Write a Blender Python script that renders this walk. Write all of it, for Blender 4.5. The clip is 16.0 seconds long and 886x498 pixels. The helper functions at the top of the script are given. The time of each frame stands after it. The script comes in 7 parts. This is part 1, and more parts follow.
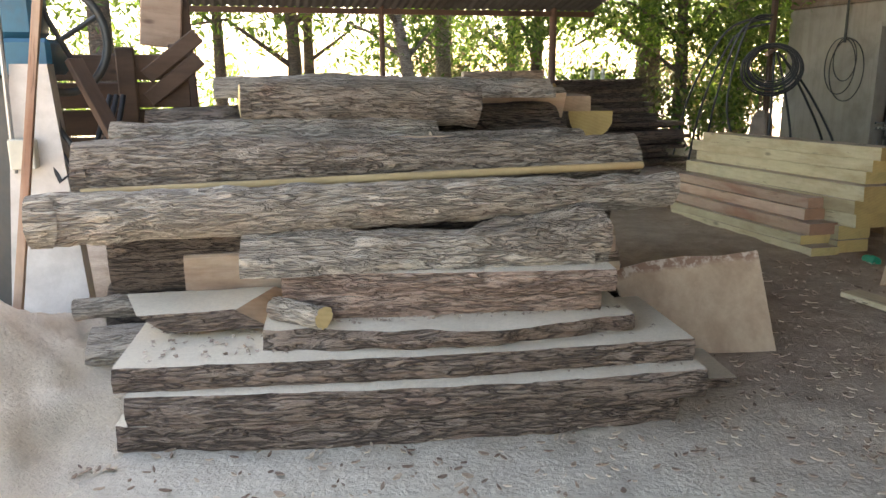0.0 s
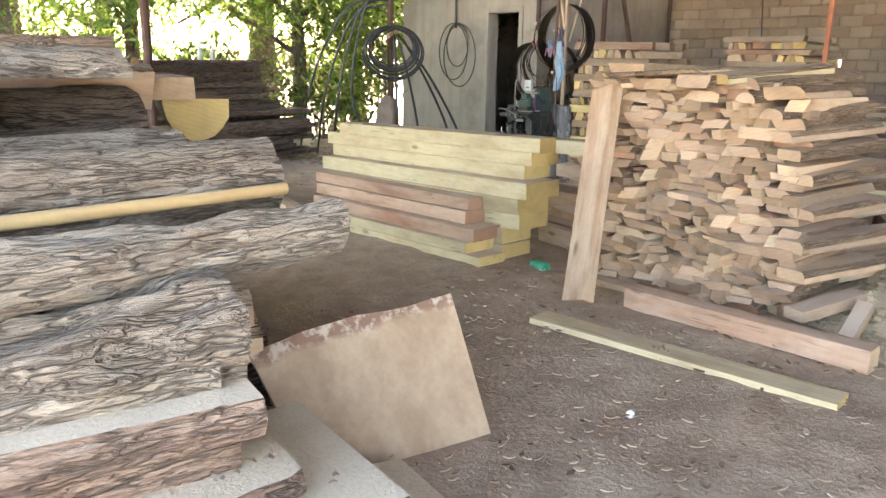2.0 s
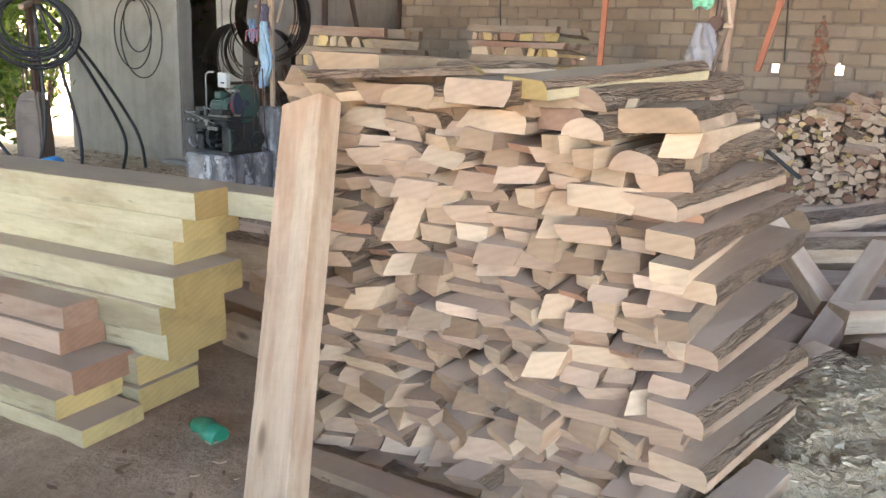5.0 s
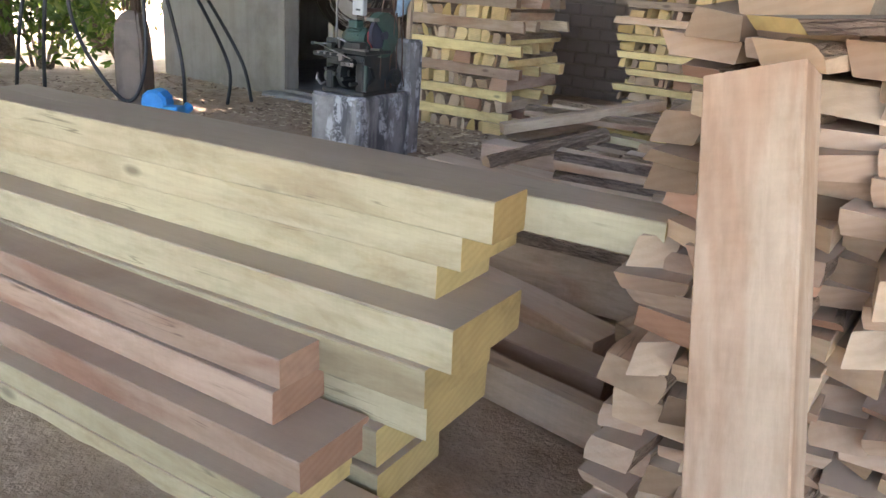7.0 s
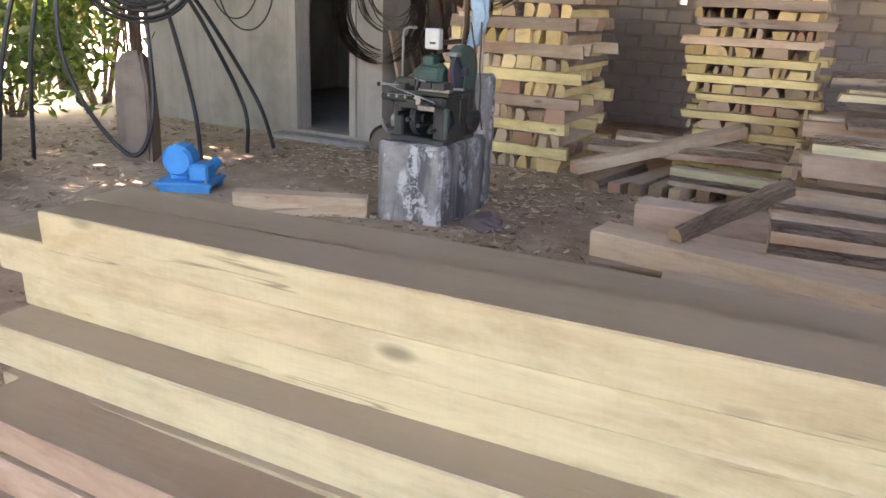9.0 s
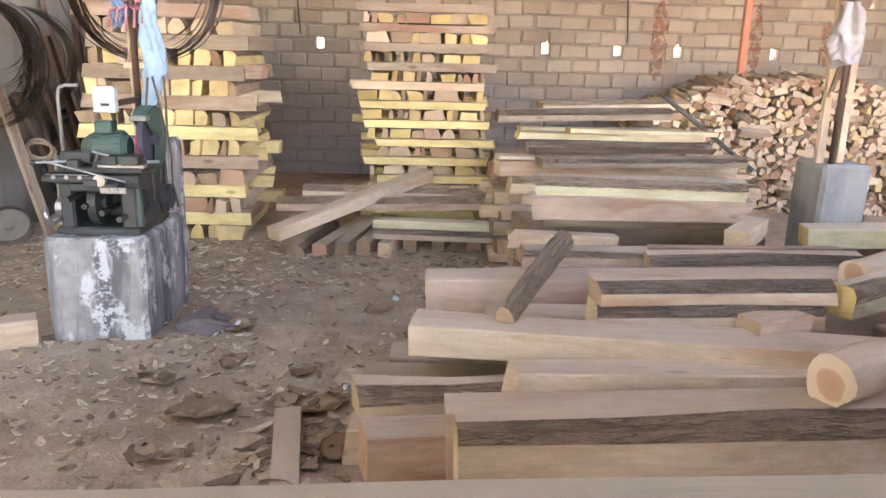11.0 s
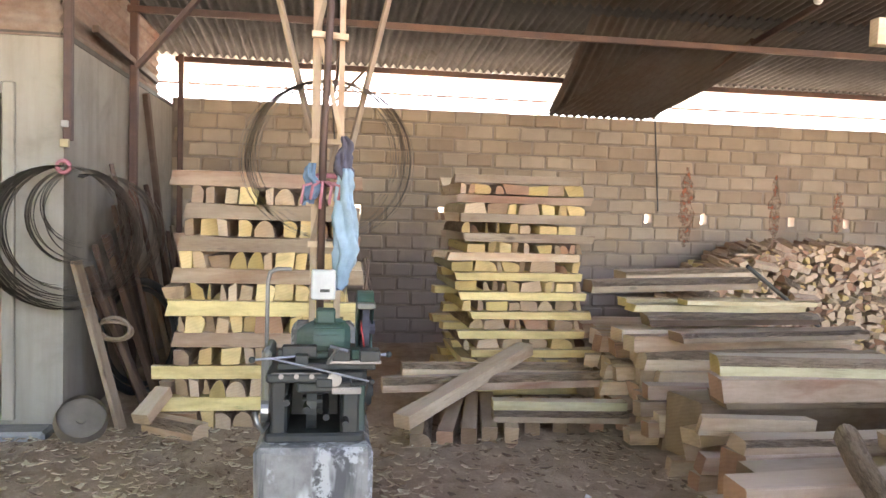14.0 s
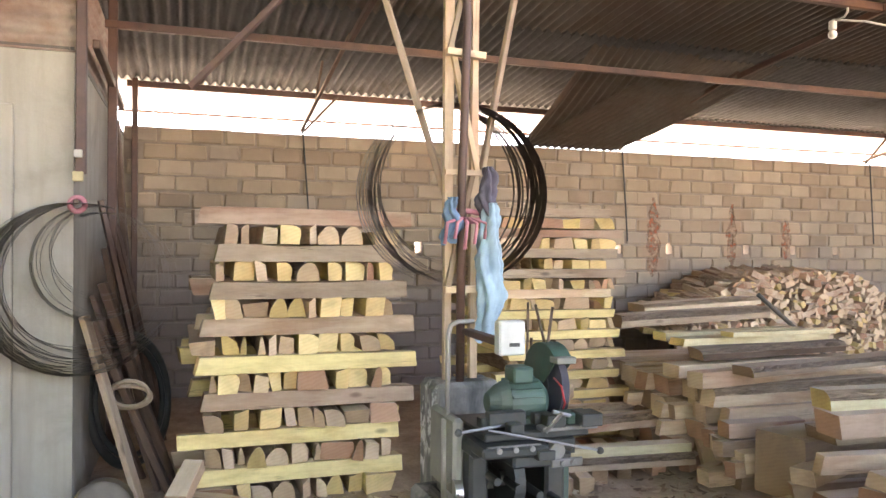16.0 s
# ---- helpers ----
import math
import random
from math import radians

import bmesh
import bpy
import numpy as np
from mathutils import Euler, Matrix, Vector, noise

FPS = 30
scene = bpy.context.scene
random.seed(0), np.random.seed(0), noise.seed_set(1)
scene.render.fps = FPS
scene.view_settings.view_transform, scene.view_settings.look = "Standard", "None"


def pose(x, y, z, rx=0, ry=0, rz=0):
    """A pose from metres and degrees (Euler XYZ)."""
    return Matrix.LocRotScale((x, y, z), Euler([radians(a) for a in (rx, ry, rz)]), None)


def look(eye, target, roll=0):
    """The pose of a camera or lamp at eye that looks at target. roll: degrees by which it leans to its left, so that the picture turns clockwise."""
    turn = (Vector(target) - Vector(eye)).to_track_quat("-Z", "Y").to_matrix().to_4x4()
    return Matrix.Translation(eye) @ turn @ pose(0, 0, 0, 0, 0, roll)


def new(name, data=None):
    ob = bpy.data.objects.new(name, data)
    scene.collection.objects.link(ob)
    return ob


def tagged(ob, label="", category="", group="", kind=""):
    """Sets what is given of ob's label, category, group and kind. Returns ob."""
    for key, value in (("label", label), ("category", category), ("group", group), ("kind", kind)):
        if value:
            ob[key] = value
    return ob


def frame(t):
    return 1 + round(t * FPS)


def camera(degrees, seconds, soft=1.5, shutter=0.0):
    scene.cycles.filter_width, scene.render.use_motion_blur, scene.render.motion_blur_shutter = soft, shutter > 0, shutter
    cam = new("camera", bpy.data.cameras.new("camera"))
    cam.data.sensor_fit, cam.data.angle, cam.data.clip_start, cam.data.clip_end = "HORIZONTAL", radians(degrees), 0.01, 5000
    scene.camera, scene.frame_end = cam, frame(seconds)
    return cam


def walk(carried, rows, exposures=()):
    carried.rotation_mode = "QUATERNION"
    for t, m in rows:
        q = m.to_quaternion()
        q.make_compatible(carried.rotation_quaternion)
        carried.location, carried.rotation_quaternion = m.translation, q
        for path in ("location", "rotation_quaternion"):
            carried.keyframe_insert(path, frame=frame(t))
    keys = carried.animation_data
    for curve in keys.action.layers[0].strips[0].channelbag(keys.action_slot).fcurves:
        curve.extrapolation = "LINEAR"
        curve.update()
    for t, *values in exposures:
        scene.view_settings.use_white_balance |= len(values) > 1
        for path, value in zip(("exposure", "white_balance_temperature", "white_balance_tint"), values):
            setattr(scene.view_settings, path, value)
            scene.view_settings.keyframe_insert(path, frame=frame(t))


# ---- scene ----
cam = camera(60.3, 16.0)
EXPO = 3.6
METRES, EYE, TILT, LEAN, TURN = 9.8, 1.46, 0.0, 0.0, -14.6
ROWS = [
    (0.0, 0.0, 0.0, 0.0, -0.06, -13.15, 0.27),
    (0.5, -0.0136, 0.0305, 0.002, -5.26, -14.0, 1.15),
    (1.0, -0.0069, 0.0663, -0.0011, -11.8, -15.82, 0.18),
    (1.5, 0.0083, 0.1023, -0.0044, -19.73, -15.56, -0.74),
    (2.0, 0.0306, 0.1379, -0.0059, -27.78, -14.06, -0.89),
    (2.5, 0.061, 0.1705, -0.0061, -34.7, -14.57, -0.68),
    (3.0, 0.0879, 0.2028, -0.008, -41.31, -15.03, 0.09),
    (3.5, 0.1187, 0.2258, -0.0067, -44.46, -13.1, -0.21),
    (6.0, 0.1895, 0.357, -0.0067, -47.58, -16.27, -3.61),
    (6.5, 0.1926, 0.3871, -0.008, -44.16, -18.24, -4.06),
    (7.0, 0.1871, 0.417, -0.0098, -42.65, -19.75, -3.86),
    (7.5, 0.1753, 0.4475, -0.0108, -43.32, -20.49, -3.51),
    (8.0, 0.1765, 0.482, -0.0105, -42.2, -19.79, -2.06),
    (10.5, 0.2033, 0.6191, -0.0081, -68.03, -15.5, -1.77),
    (11.0, 0.2144, 0.6381, -0.0086, -77.31, -14.65, -1.44),
    (11.5, 0.2244, 0.6549, -0.0075, -84.9, -12.34, -1.3),
    (12.0, 0.2242, 0.6788, -0.0032, -87.29, -9.34, -0.98),
    (12.5, 0.2289, 0.7027, -0.0018, -85.11, -5.68, -1.09),
    (13.0, 0.2351, 0.7265, -0.0008, -83.4, -3.23, -2.66),
    (13.5, 0.2301, 0.7559, -0.0027, -83.62, -3.2, -2.68),
    (14.0, 0.225, 0.7835, -0.0034, -83.98, -2.84, -1.69),
    (14.5, 0.2295, 0.8151, -0.0019, -84.11, -1.72, -0.94),
    (15.0, 0.2329, 0.8473, -0.0036, -87.08, -1.38, -0.95),
    (15.5, 0.2429, 0.876, -0.0038, -90.54, -1.09, -0.65),
    (16.0, 0.2621, 0.9028, -0.0027, -94.0, -0.25, -0.47),
]
walk(cam, [(t, pose(0, 0, EYE, TILT, LEAN, TURN) @ pose(METRES * x, METRES * y, METRES * z, 90 + pitch, roll, yaw)) for t, x, y, z, yaw, pitch, roll in ROWS],
     exposures=[(t, EXPO + s, k, tint) for t, s, k, tint in (
         (0.0, -0.3, 8100.0, 15.0), (0.5, -0.22, 8100.0, 15.0), (1.0, 0.1, 8100.0, 15.0), (1.5, 1.1, 8000.0, 16.0), (2.0, 1.0, 8000.0, 18.0), (3.5, 1.0, 7500.0, 18.0),
         (6.0, 0.85, 7200.0, 21.0), (8.0, 0.65, 7350.0, 24.0), (10.5, 1.65, 8100.0, 29.0), (11.2, 1.75, 7900.0, 26.0), (12.0, 1.35, 7750.0, 22.0), (13.0, 1.28, 7750.0, 22.0), (16.0, 1.42, 7750.0, 22.0))])

# ---- world and sun ----
SUN_EL, SUN_AZ = 48.0, 25.0
world = bpy.data.worlds.new("world")
scene.world = world
world.use_nodes = True
wn = world.node_tree.nodes
sky = wn.new("ShaderNodeTexSky")
sky.sky_type = 'NISHITA'
sky.sun_disc = False
sky.sun_elevation = radians(SUN_EL)
sky.sun_rotation = radians(SUN_AZ)
sky.dust_density = 2.5
wn["Background"].inputs[1].default_value = 0.13
world.node_tree.links.new(sky.outputs[0], wn["Background"].inputs[0])
sun = new("sun", bpy.data.lights.new("sun", 'SUN'))
sun.data.energy = 4.0
sun.data.angle = radians(0.5)
sun.data.color = (1.0, 0.95, 0.87)
sun_dir = Vector((math.sin(radians(SUN_AZ)) * math.cos(radians(SUN_EL)), math.cos(radians(SUN_AZ)) * math.cos(radians(SUN_EL)), math.sin(radians(SUN_EL))))
sun.matrix_world = look(sun_dir * 40, (0, 0, 0))


# ---- materials ----
class Mat:
    """A small wrapper that strings shader nodes together."""

    def __init__(self, name, rough=0.8, metal=0.0):
        self.m = bpy.data.materials.new(name)
        self.m.use_nodes = True
        self.nt = self.m.node_tree
        self.b = self.nt.nodes["Principled BSDF"]
        self.b.inputs["Roughness"].default_value = rough
        self.b.inputs["Metallic"].default_value = metal

    def n(self, kind, **kw):
        node = self.nt.nodes.new(kind)
        for k, v in kw.items():
            node.inputs[k.replace("_", " ")].default_value = v
        return node

    def l(self, a, b):
        self.nt.links.new(a, b)

    def coords(self, scale=(1, 1, 1), rnd=True):
        tc = self.n("ShaderNodeTexCoord")
        mp = self.n("ShaderNodeMapping")
        mp.inputs["Scale"].default_value = scale
        self.l(tc.outputs["Object"], mp.inputs["Vector"])
        if rnd:
            oi = self.n("ShaderNodeObjectInfo")
            mul = self.n("ShaderNodeVectorMath")
            mul.operation = 'SCALE'
            mul.inputs[0].default_value = (37.0, 19.0, 53.0)
            self.l(oi.outputs["Random"], mul.inputs["Scale"])
            self.l(mul.outputs[0], mp.inputs["Location"])
        return mp.outputs[0]

    def noise(self, vec, scale, detail=4, rough=0.6, dist=0.0):
        nd = self.n("ShaderNodeTexNoise", Scale=scale, Detail=detail, Roughness=rough, Distortion=dist)
        self.l(vec, nd.inputs["Vector"])
        return nd.outputs["Fac"]

    def ramp(self, fac, stops):
        r = self.n("ShaderNodeValToRGB")
        e = r.color_ramp.elements
        while len(e) < len(stops):
            e.new(0.5)
        for el, (p, c) in zip(e, stops):
            el.position = p
            el.color = (*c, 1) if len(c) == 3 else c
        self.l(fac, r.inputs[0])
        return r.outputs[0]

    def mix(self, a, b, fac, mode='MIX'):
        mx = self.n("ShaderNodeMix")
        mx.data_type = 'RGBA'
        mx.blend_type = mode
        for v, i in ((fac, 0), (a, 6), (b, 7)):
            if isinstance(v, (int, float)):
                mx.inputs[i].default_value = v
            elif isinstance(v, tuple):
                mx.inputs[i].default_value = (*v, 1)
            else:
                self.l(v, mx.inputs[i])
        return mx.outputs[2]

    def out(self, col, height=None, strength=0.3, distance=0.01, rough=None):
        if isinstance(col, tuple):
            self.b.inputs["Base Color"].default_value = (*col, 1)
        else:
            self.l(col, self.b.inputs["Base Color"])
        if height is not None:
            bp = self.n("ShaderNodeBump", Strength=strength, Distance=distance)
            self.l(height, bp.inputs["Height"])
            self.l(bp.outputs[0], self.b.inputs["Normal"])
        if rough is not None:
            self.l(rough, self.b.inputs["Roughness"])
        return self.m


def shift(c, k):
    return tuple(min(1.0, v * k) for v in c)


def wood_mat(name, base, heart, dust=0.35, stretch=1.6):
    """Sawn timber: fine grain along local x, heartwood patches, a grey dust on upward faces."""
    w = Mat(name, 0.85)
    v = w.coords((stretch, 14, 14))
    broad = w.noise(w.coords((0.9, 5, 5)), 1.3, 3, 0.5, 0.6)
    col = w.ramp(broad, [(0.34, base), (0.52, shift(base, 0.94)), (0.64, heart)])
    grain = w.noise(v, 3.0, 5, 0.65, 0.4)
    col = w.mix(col, w.ramp(grain, [(0.3, (0.66, 0.63, 0.60)), (0.6, (1.0, 1.0, 1.0))]), 0.45, 'MULTIPLY')
    oi = w.n("ShaderNodeObjectInfo")
    tone = w.ramp(oi.outputs["Random"], [(0.0, (0.72, 0.68, 0.64)), (0.5, (1.0, 0.97, 0.93)), (1.0, (1.0, 1.0, 1.0))])
    col = w.mix(col, tone, 0.8, 'MULTIPLY')
    dirt = w.ramp(w.noise(w.coords((1, 2, 2)), 4.5, 6, 0.7), [(0.45, (1, 1, 1)), (0.72, (0.55, 0.50, 0.46))])
    col = w.mix(col, dirt, 0.45, 'MULTIPLY')
    blot = w.ramp(w.noise(w.coords((0.8, 3.2, 3.2)), 2.2, 6, 0.7, 0.8), [(0.50, (1, 1, 1)), (0.60, (0.78, 0.68, 0.58)), (0.74, (0.55, 0.43, 0.35))])
    col = w.mix(col, blot, 0.4, 'MULTIPLY')
    saw = w.noise(w.coords((110, 12, 12)), 1.0, 2, 0.5)
    col = w.mix(col, w.ramp(saw, [(0.35, (0.86, 0.84, 0.82)), (0.6, (1.04, 1.04, 1.04))]), 0.15, 'MULTIPLY')
    half = w.n("ShaderNodeMath")
    half.operation = 'SUBTRACT'
    half.inputs[1].default_value = 0.5
    w.l(w.noise(w.coords((0.8, 22, 22)), 1.0, 3, 0.55, 0.25), half.inputs[0])
    size = w.n("ShaderNodeMath")
    size.operation = 'ABSOLUTE'
    w.l(half.outputs[0], size.inputs[0])
    check = w.ramp(size.outputs[0], [(0.0, (1, 1, 1)), (0.006, (0.7, 0.7, 0.7)), (0.014, (0, 0, 0))])
    check = w.mix(check, w.ramp(w.noise(w.coords((1.5, 5, 5)), 1.6, 3, 0.5), [(0.58, (0, 0, 0)), (0.64, (0.75, 0.75, 0.75))]), 1.0, 'MULTIPLY')
    col = w.mix(col, shift(heart, 0.3), check)
    cells = w.n("ShaderNodeTexVoronoi", Scale=1.0)
    w.l(w.coords((2.2, 5.5, 5.5)), cells.inputs["Vector"])
    knot = w.ramp(cells.outputs["Distance"], [(0.0, (0.9, 0.9, 0.9)), (0.05, (0.75, 0.75, 0.75)), (0.11, (0, 0, 0))])
    col = w.mix(col, shift(heart, 0.35), knot)
    geo = w.n("ShaderNodeNewGeometry")
    sep = w.n("ShaderNodeSeparateXYZ")
    w.l(geo.outputs["Normal"], sep.inputs[0])
    up = w.n("ShaderNodeMapRange", From_Min=0.6, From_Max=0.95)
    w.l(sep.outputs["Z"], up.inputs["Value"])
    mul = w.n("ShaderNodeMath")
    mul.operation = 'MULTIPLY'
    w.l(up.outputs[0], mul.inputs[0])
    w.l(w.ramp(w.noise(w.coords((1, 1, 1)), 3, 5, 0.6), [(0.2, (dust * 0.6,) * 3), (0.7, (dust * 1.3,) * 3)]), mul.inputs[1])
    col = w.mix(col, (0.575, 0.46, 0.36), mul.outputs[0])
    return w.out(col, grain, 0.3, 0.004)


def end_mat(name, base):
    """Sawn end grain: faint rings, saw marks and checks."""
    w = Mat(name, 0.9)
    v = w.coords((1, 1, 1))
    n1 = w.noise(v, 6, 4, 0.6, 0.5)
    rings = w.n("ShaderNodeTexWave", Scale=16.0, Distortion=4.0, Detail=3.0)
    rings.wave_type = 'RINGS'
    w.l(v, rings.inputs["Vector"])
    col = w.ramp(n1, [(0.3, base), (0.55, shift(base, 0.85)), (0.8, shift(base, 0.55))])
    col = w.mix(col, w.ramp(rings.outputs["Fac"], [(0.2, (0.78, 0.70, 0.62)), (0.7, (1, 1, 1))]), 0.22, 'MULTIPLY')
    oi = w.n("ShaderNodeObjectInfo")
    col = w.mix(col, w.ramp(oi.outputs["Random"], [(0.0, (0.62, 0.53, 0.46)), (0.4, (0.86, 0.79, 0.71)), (0.7, (1, 0.95, 0.88)), (1.0, (1, 1, 0.97))]), 0.85, 'MULTIPLY')
    return w.out(col, w.noise(v, 60, 3, 0.6), 0.3, 0.004)


def sawdust_mat(name, a, b, lump=0.06):
    w = Mat(name, 1.0)
    tc = w.n("ShaderNodeTexCoord").outputs["Object"]
    n1 = w.noise(tc, 3, 6, 0.7)
    n2 = w.noise(tc, 70, 4, 0.75)
    col = w.ramp(n1, [(0.3, a), (0.7, b)])
    col = w.mix(col, w.ramp(n2, [(0.3, (0.72, 0.70, 0.67)), (0.6, (1.06, 1.06, 1.06))]), 0.4, 'MULTIPLY')
    return w.out(col, w.mix(n1, n2, 0.55), 1.0, lump)


def bark_mat(name, dark, light, dusty, dust=0.55, deep=0.85):
    """Furrowed bark: short wavy plates along local x, dark fissures with shadowed edges coloured in, sawdust caught on
    top.
    """
    w = Mat(name, 0.95)
    v = w.coords((5.5, 44.0, 44.0))
    fine = w.noise(w.coords((30.0, 90.0, 90.0)), 1.6, 7, 0.75, 0.3)

    def fissures(scale, width, detail, dist):
        """Wavy lines where a stretched noise crosses its middle: 0 in the fissure, 1 on the plate."""
        n = w.n("ShaderNodeMath")
        n.operation = 'SUBTRACT'
        n.inputs[1].default_value = 0.5
        w.l(w.noise(v, scale, detail, 0.6, dist), n.inputs[0])
        m = w.n("ShaderNodeMath")
        m.operation = 'ABSOLUTE'
        w.l(n.outputs[0], m.inputs[0])
        # the soft ramp paints shadow along fissure edges so plates look raised
        return w.ramp(m.outputs[0], [(0.0, (0, 0, 0)), (width * 0.3, (0.35, 0.35, 0.35)), (width, (1, 1, 1))])

    wide = fissures(0.85, 0.062, 2.0, 0.25)
    thin = fissures(2.0, 0.055, 2.0, 0.3)
    gaps = w.ramp(w.noise(w.coords((4.0, 12.0, 12.0)), 1.2, 4, 0.6), [(0.40, (0, 0, 0)), (0.62, (0.8, 0.8, 0.8))])
    thin = w.mix(thin, (1.0, 1.0, 1.0), gaps)
    plate = w.mix(wide, thin, 0.8, 'MULTIPLY')
    broad = w.noise(w.coords((3.0, 11.0, 11.0)), 1.2, 5, 0.65)
    col = w.ramp(fine, [(0.28, shift(light, 0.7)), (0.45, shift(light, 1.1)), (0.66, shift(light, 1.5))])
    col = w.mix(col, w.ramp(broad, [(0.3, (0.74, 0.71, 0.68)), (0.5, (0.97, 0.95, 0.92)), (0.7, (1.2, 1.19, 1.16))]), 0.85, 'MULTIPLY')
    patch = w.ramp(w.noise(w.coords((1.6, 4, 4)), 2.4, 5, 0.65), [(0.54, (0, 0, 0)), (0.68, (0.6, 0.6, 0.6))])
    col = w.mix(col, (0.27, 0.14, 0.095), patch)
    geo = w.n("ShaderNodeNewGeometry")
    sep = w.n("ShaderNodeSeparateXYZ")
    w.l(geo.outputs["Normal"], sep.inputs[0])
    up = w.n("ShaderNodeMapRange", From_Min=-0.4, From_Max=0.8)
    w.l(sep.outputs["Z"], up.inputs["Value"])
    mul = w.n("ShaderNodeMath")
    mul.operation = 'MULTIPLY'
    w.l(up.outputs[0], mul.inputs[0])
    w.l(w.ramp(w.noise(w.coords((5, 11, 11)), 3, 8, 0.8), [(0.36, (dust * 0.35,) * 3), (0.62, (min(1, dust * 1.5),) * 3)]), mul.inputs[1])
    col = w.mix(col, dusty, mul.outputs[0])
    col = w.mix(w.mix(col, shift(dark, 0.5), deep), col, plate)
    return w.out(col, w.mix(plate, fine, 0.3), 1.0, 0.05)


yellow = wood_mat("yellow_timber", (0.57, 0.515, 0.335), (0.515, 0.445, 0.285), 0.75)
yellow_end = end_mat("yellow_end_grain", (0.70, 0.54, 0.24))
pale = wood_mat("pale_timber", (0.74, 0.59, 0.42), (0.62, 0.43, 0.29), 0.5)
pale_end = end_mat("pale_end_grain", (0.68, 0.52, 0.365))
pole_wood = wood_mat("peeled_pole", (0.50, 0.36, 0.18), (0.42, 0.28, 0.14), 0.08)
ochre = wood_mat("ochre_timber", (0.86, 0.70, 0.34), (0.75, 0.56, 0.27), 0.45)
ochre_end = end_mat("ochre_end_grain", (0.84, 0.64, 0.33))
dull = wood_mat("dirty_offcut_wood", (0.55, 0.415, 0.30), (0.42, 0.28, 0.19), 0.75)
dull_end = end_mat("dirty_offcut_end", (0.60, 0.45, 0.335))
fire_end = end_mat("split_end_grain", (0.88, 0.70, 0.52))
pink = wood_mat("reddish_timber", (0.54, 0.39, 0.29), (0.39, 0.225, 0.155), 0.6)
rosy = wood_mat("rosy_sawn_timber", (0.68, 0.48, 0.355), (0.56, 0.35, 0.24), 0.3)
pink_end = end_mat("reddish_end_grain", (0.52, 0.31, 0.21))
grey_wood = wood_mat("weathered_timber", (0.42, 0.325, 0.24), (0.31, 0.22, 0.16), 0.45)
grey_end = end_mat("weathered_end_grain", (0.34, 0.24, 0.16))
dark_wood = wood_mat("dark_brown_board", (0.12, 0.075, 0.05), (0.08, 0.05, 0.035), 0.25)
fresh = wood_mat("fresh_sawn_board", (0.72, 0.565, 0.415), (0.56, 0.37, 0.25), 0.1)
yellow_clean = wood_mat("clean_yellow_timber", (0.72, 0.63, 0.41), (0.62, 0.50, 0.31), 0.15)
dusty_top = sawdust_mat("dusty_slab_wood", (0.64, 0.54, 0.40), (0.74, 0.645, 0.49), 0.010)
bark = bark_mat("grey_bark", (0.12, 0.085, 0.06), (0.39, 0.315, 0.245), (0.52, 0.45, 0.355), 0.55, 0.68)
bark_brown = bark_mat("brown_slab_bark", (0.09, 0.058, 0.04), (0.27, 0.19, 0.14), (0.46, 0.38, 0.30), 0.35, 0.8)
bark_soft = bark_mat("dusty_offcut_bark", (0.26, 0.18, 0.13), (0.40, 0.28, 0.19), (0.50, 0.385, 0.28), 0.55, 0.45)
bark_pale = bark_mat("dust_covered_bark", (0.18, 0.13, 0.10), (0.50, 0.42, 0.33), (0.62, 0.55, 0.445), 0.75, 0.6)
bark_red = bark_mat("reddish_bark", (0.15, 0.085, 0.06), (0.44, 0.295, 0.22), (0.55, 0.455, 0.36), 0.5, 0.65)
bark_smooth = bark_mat("smooth_brown_bark", (0.14, 0.10, 0.078), (0.25, 0.185, 0.145), (0.40, 0.31, 0.24), 0.4, 0.4)
bark_dark = bark_mat("dark_bark", (0.06, 0.042, 0.03), (0.17, 0.125, 0.095), (0.36, 0.30, 0.23), 0.3)


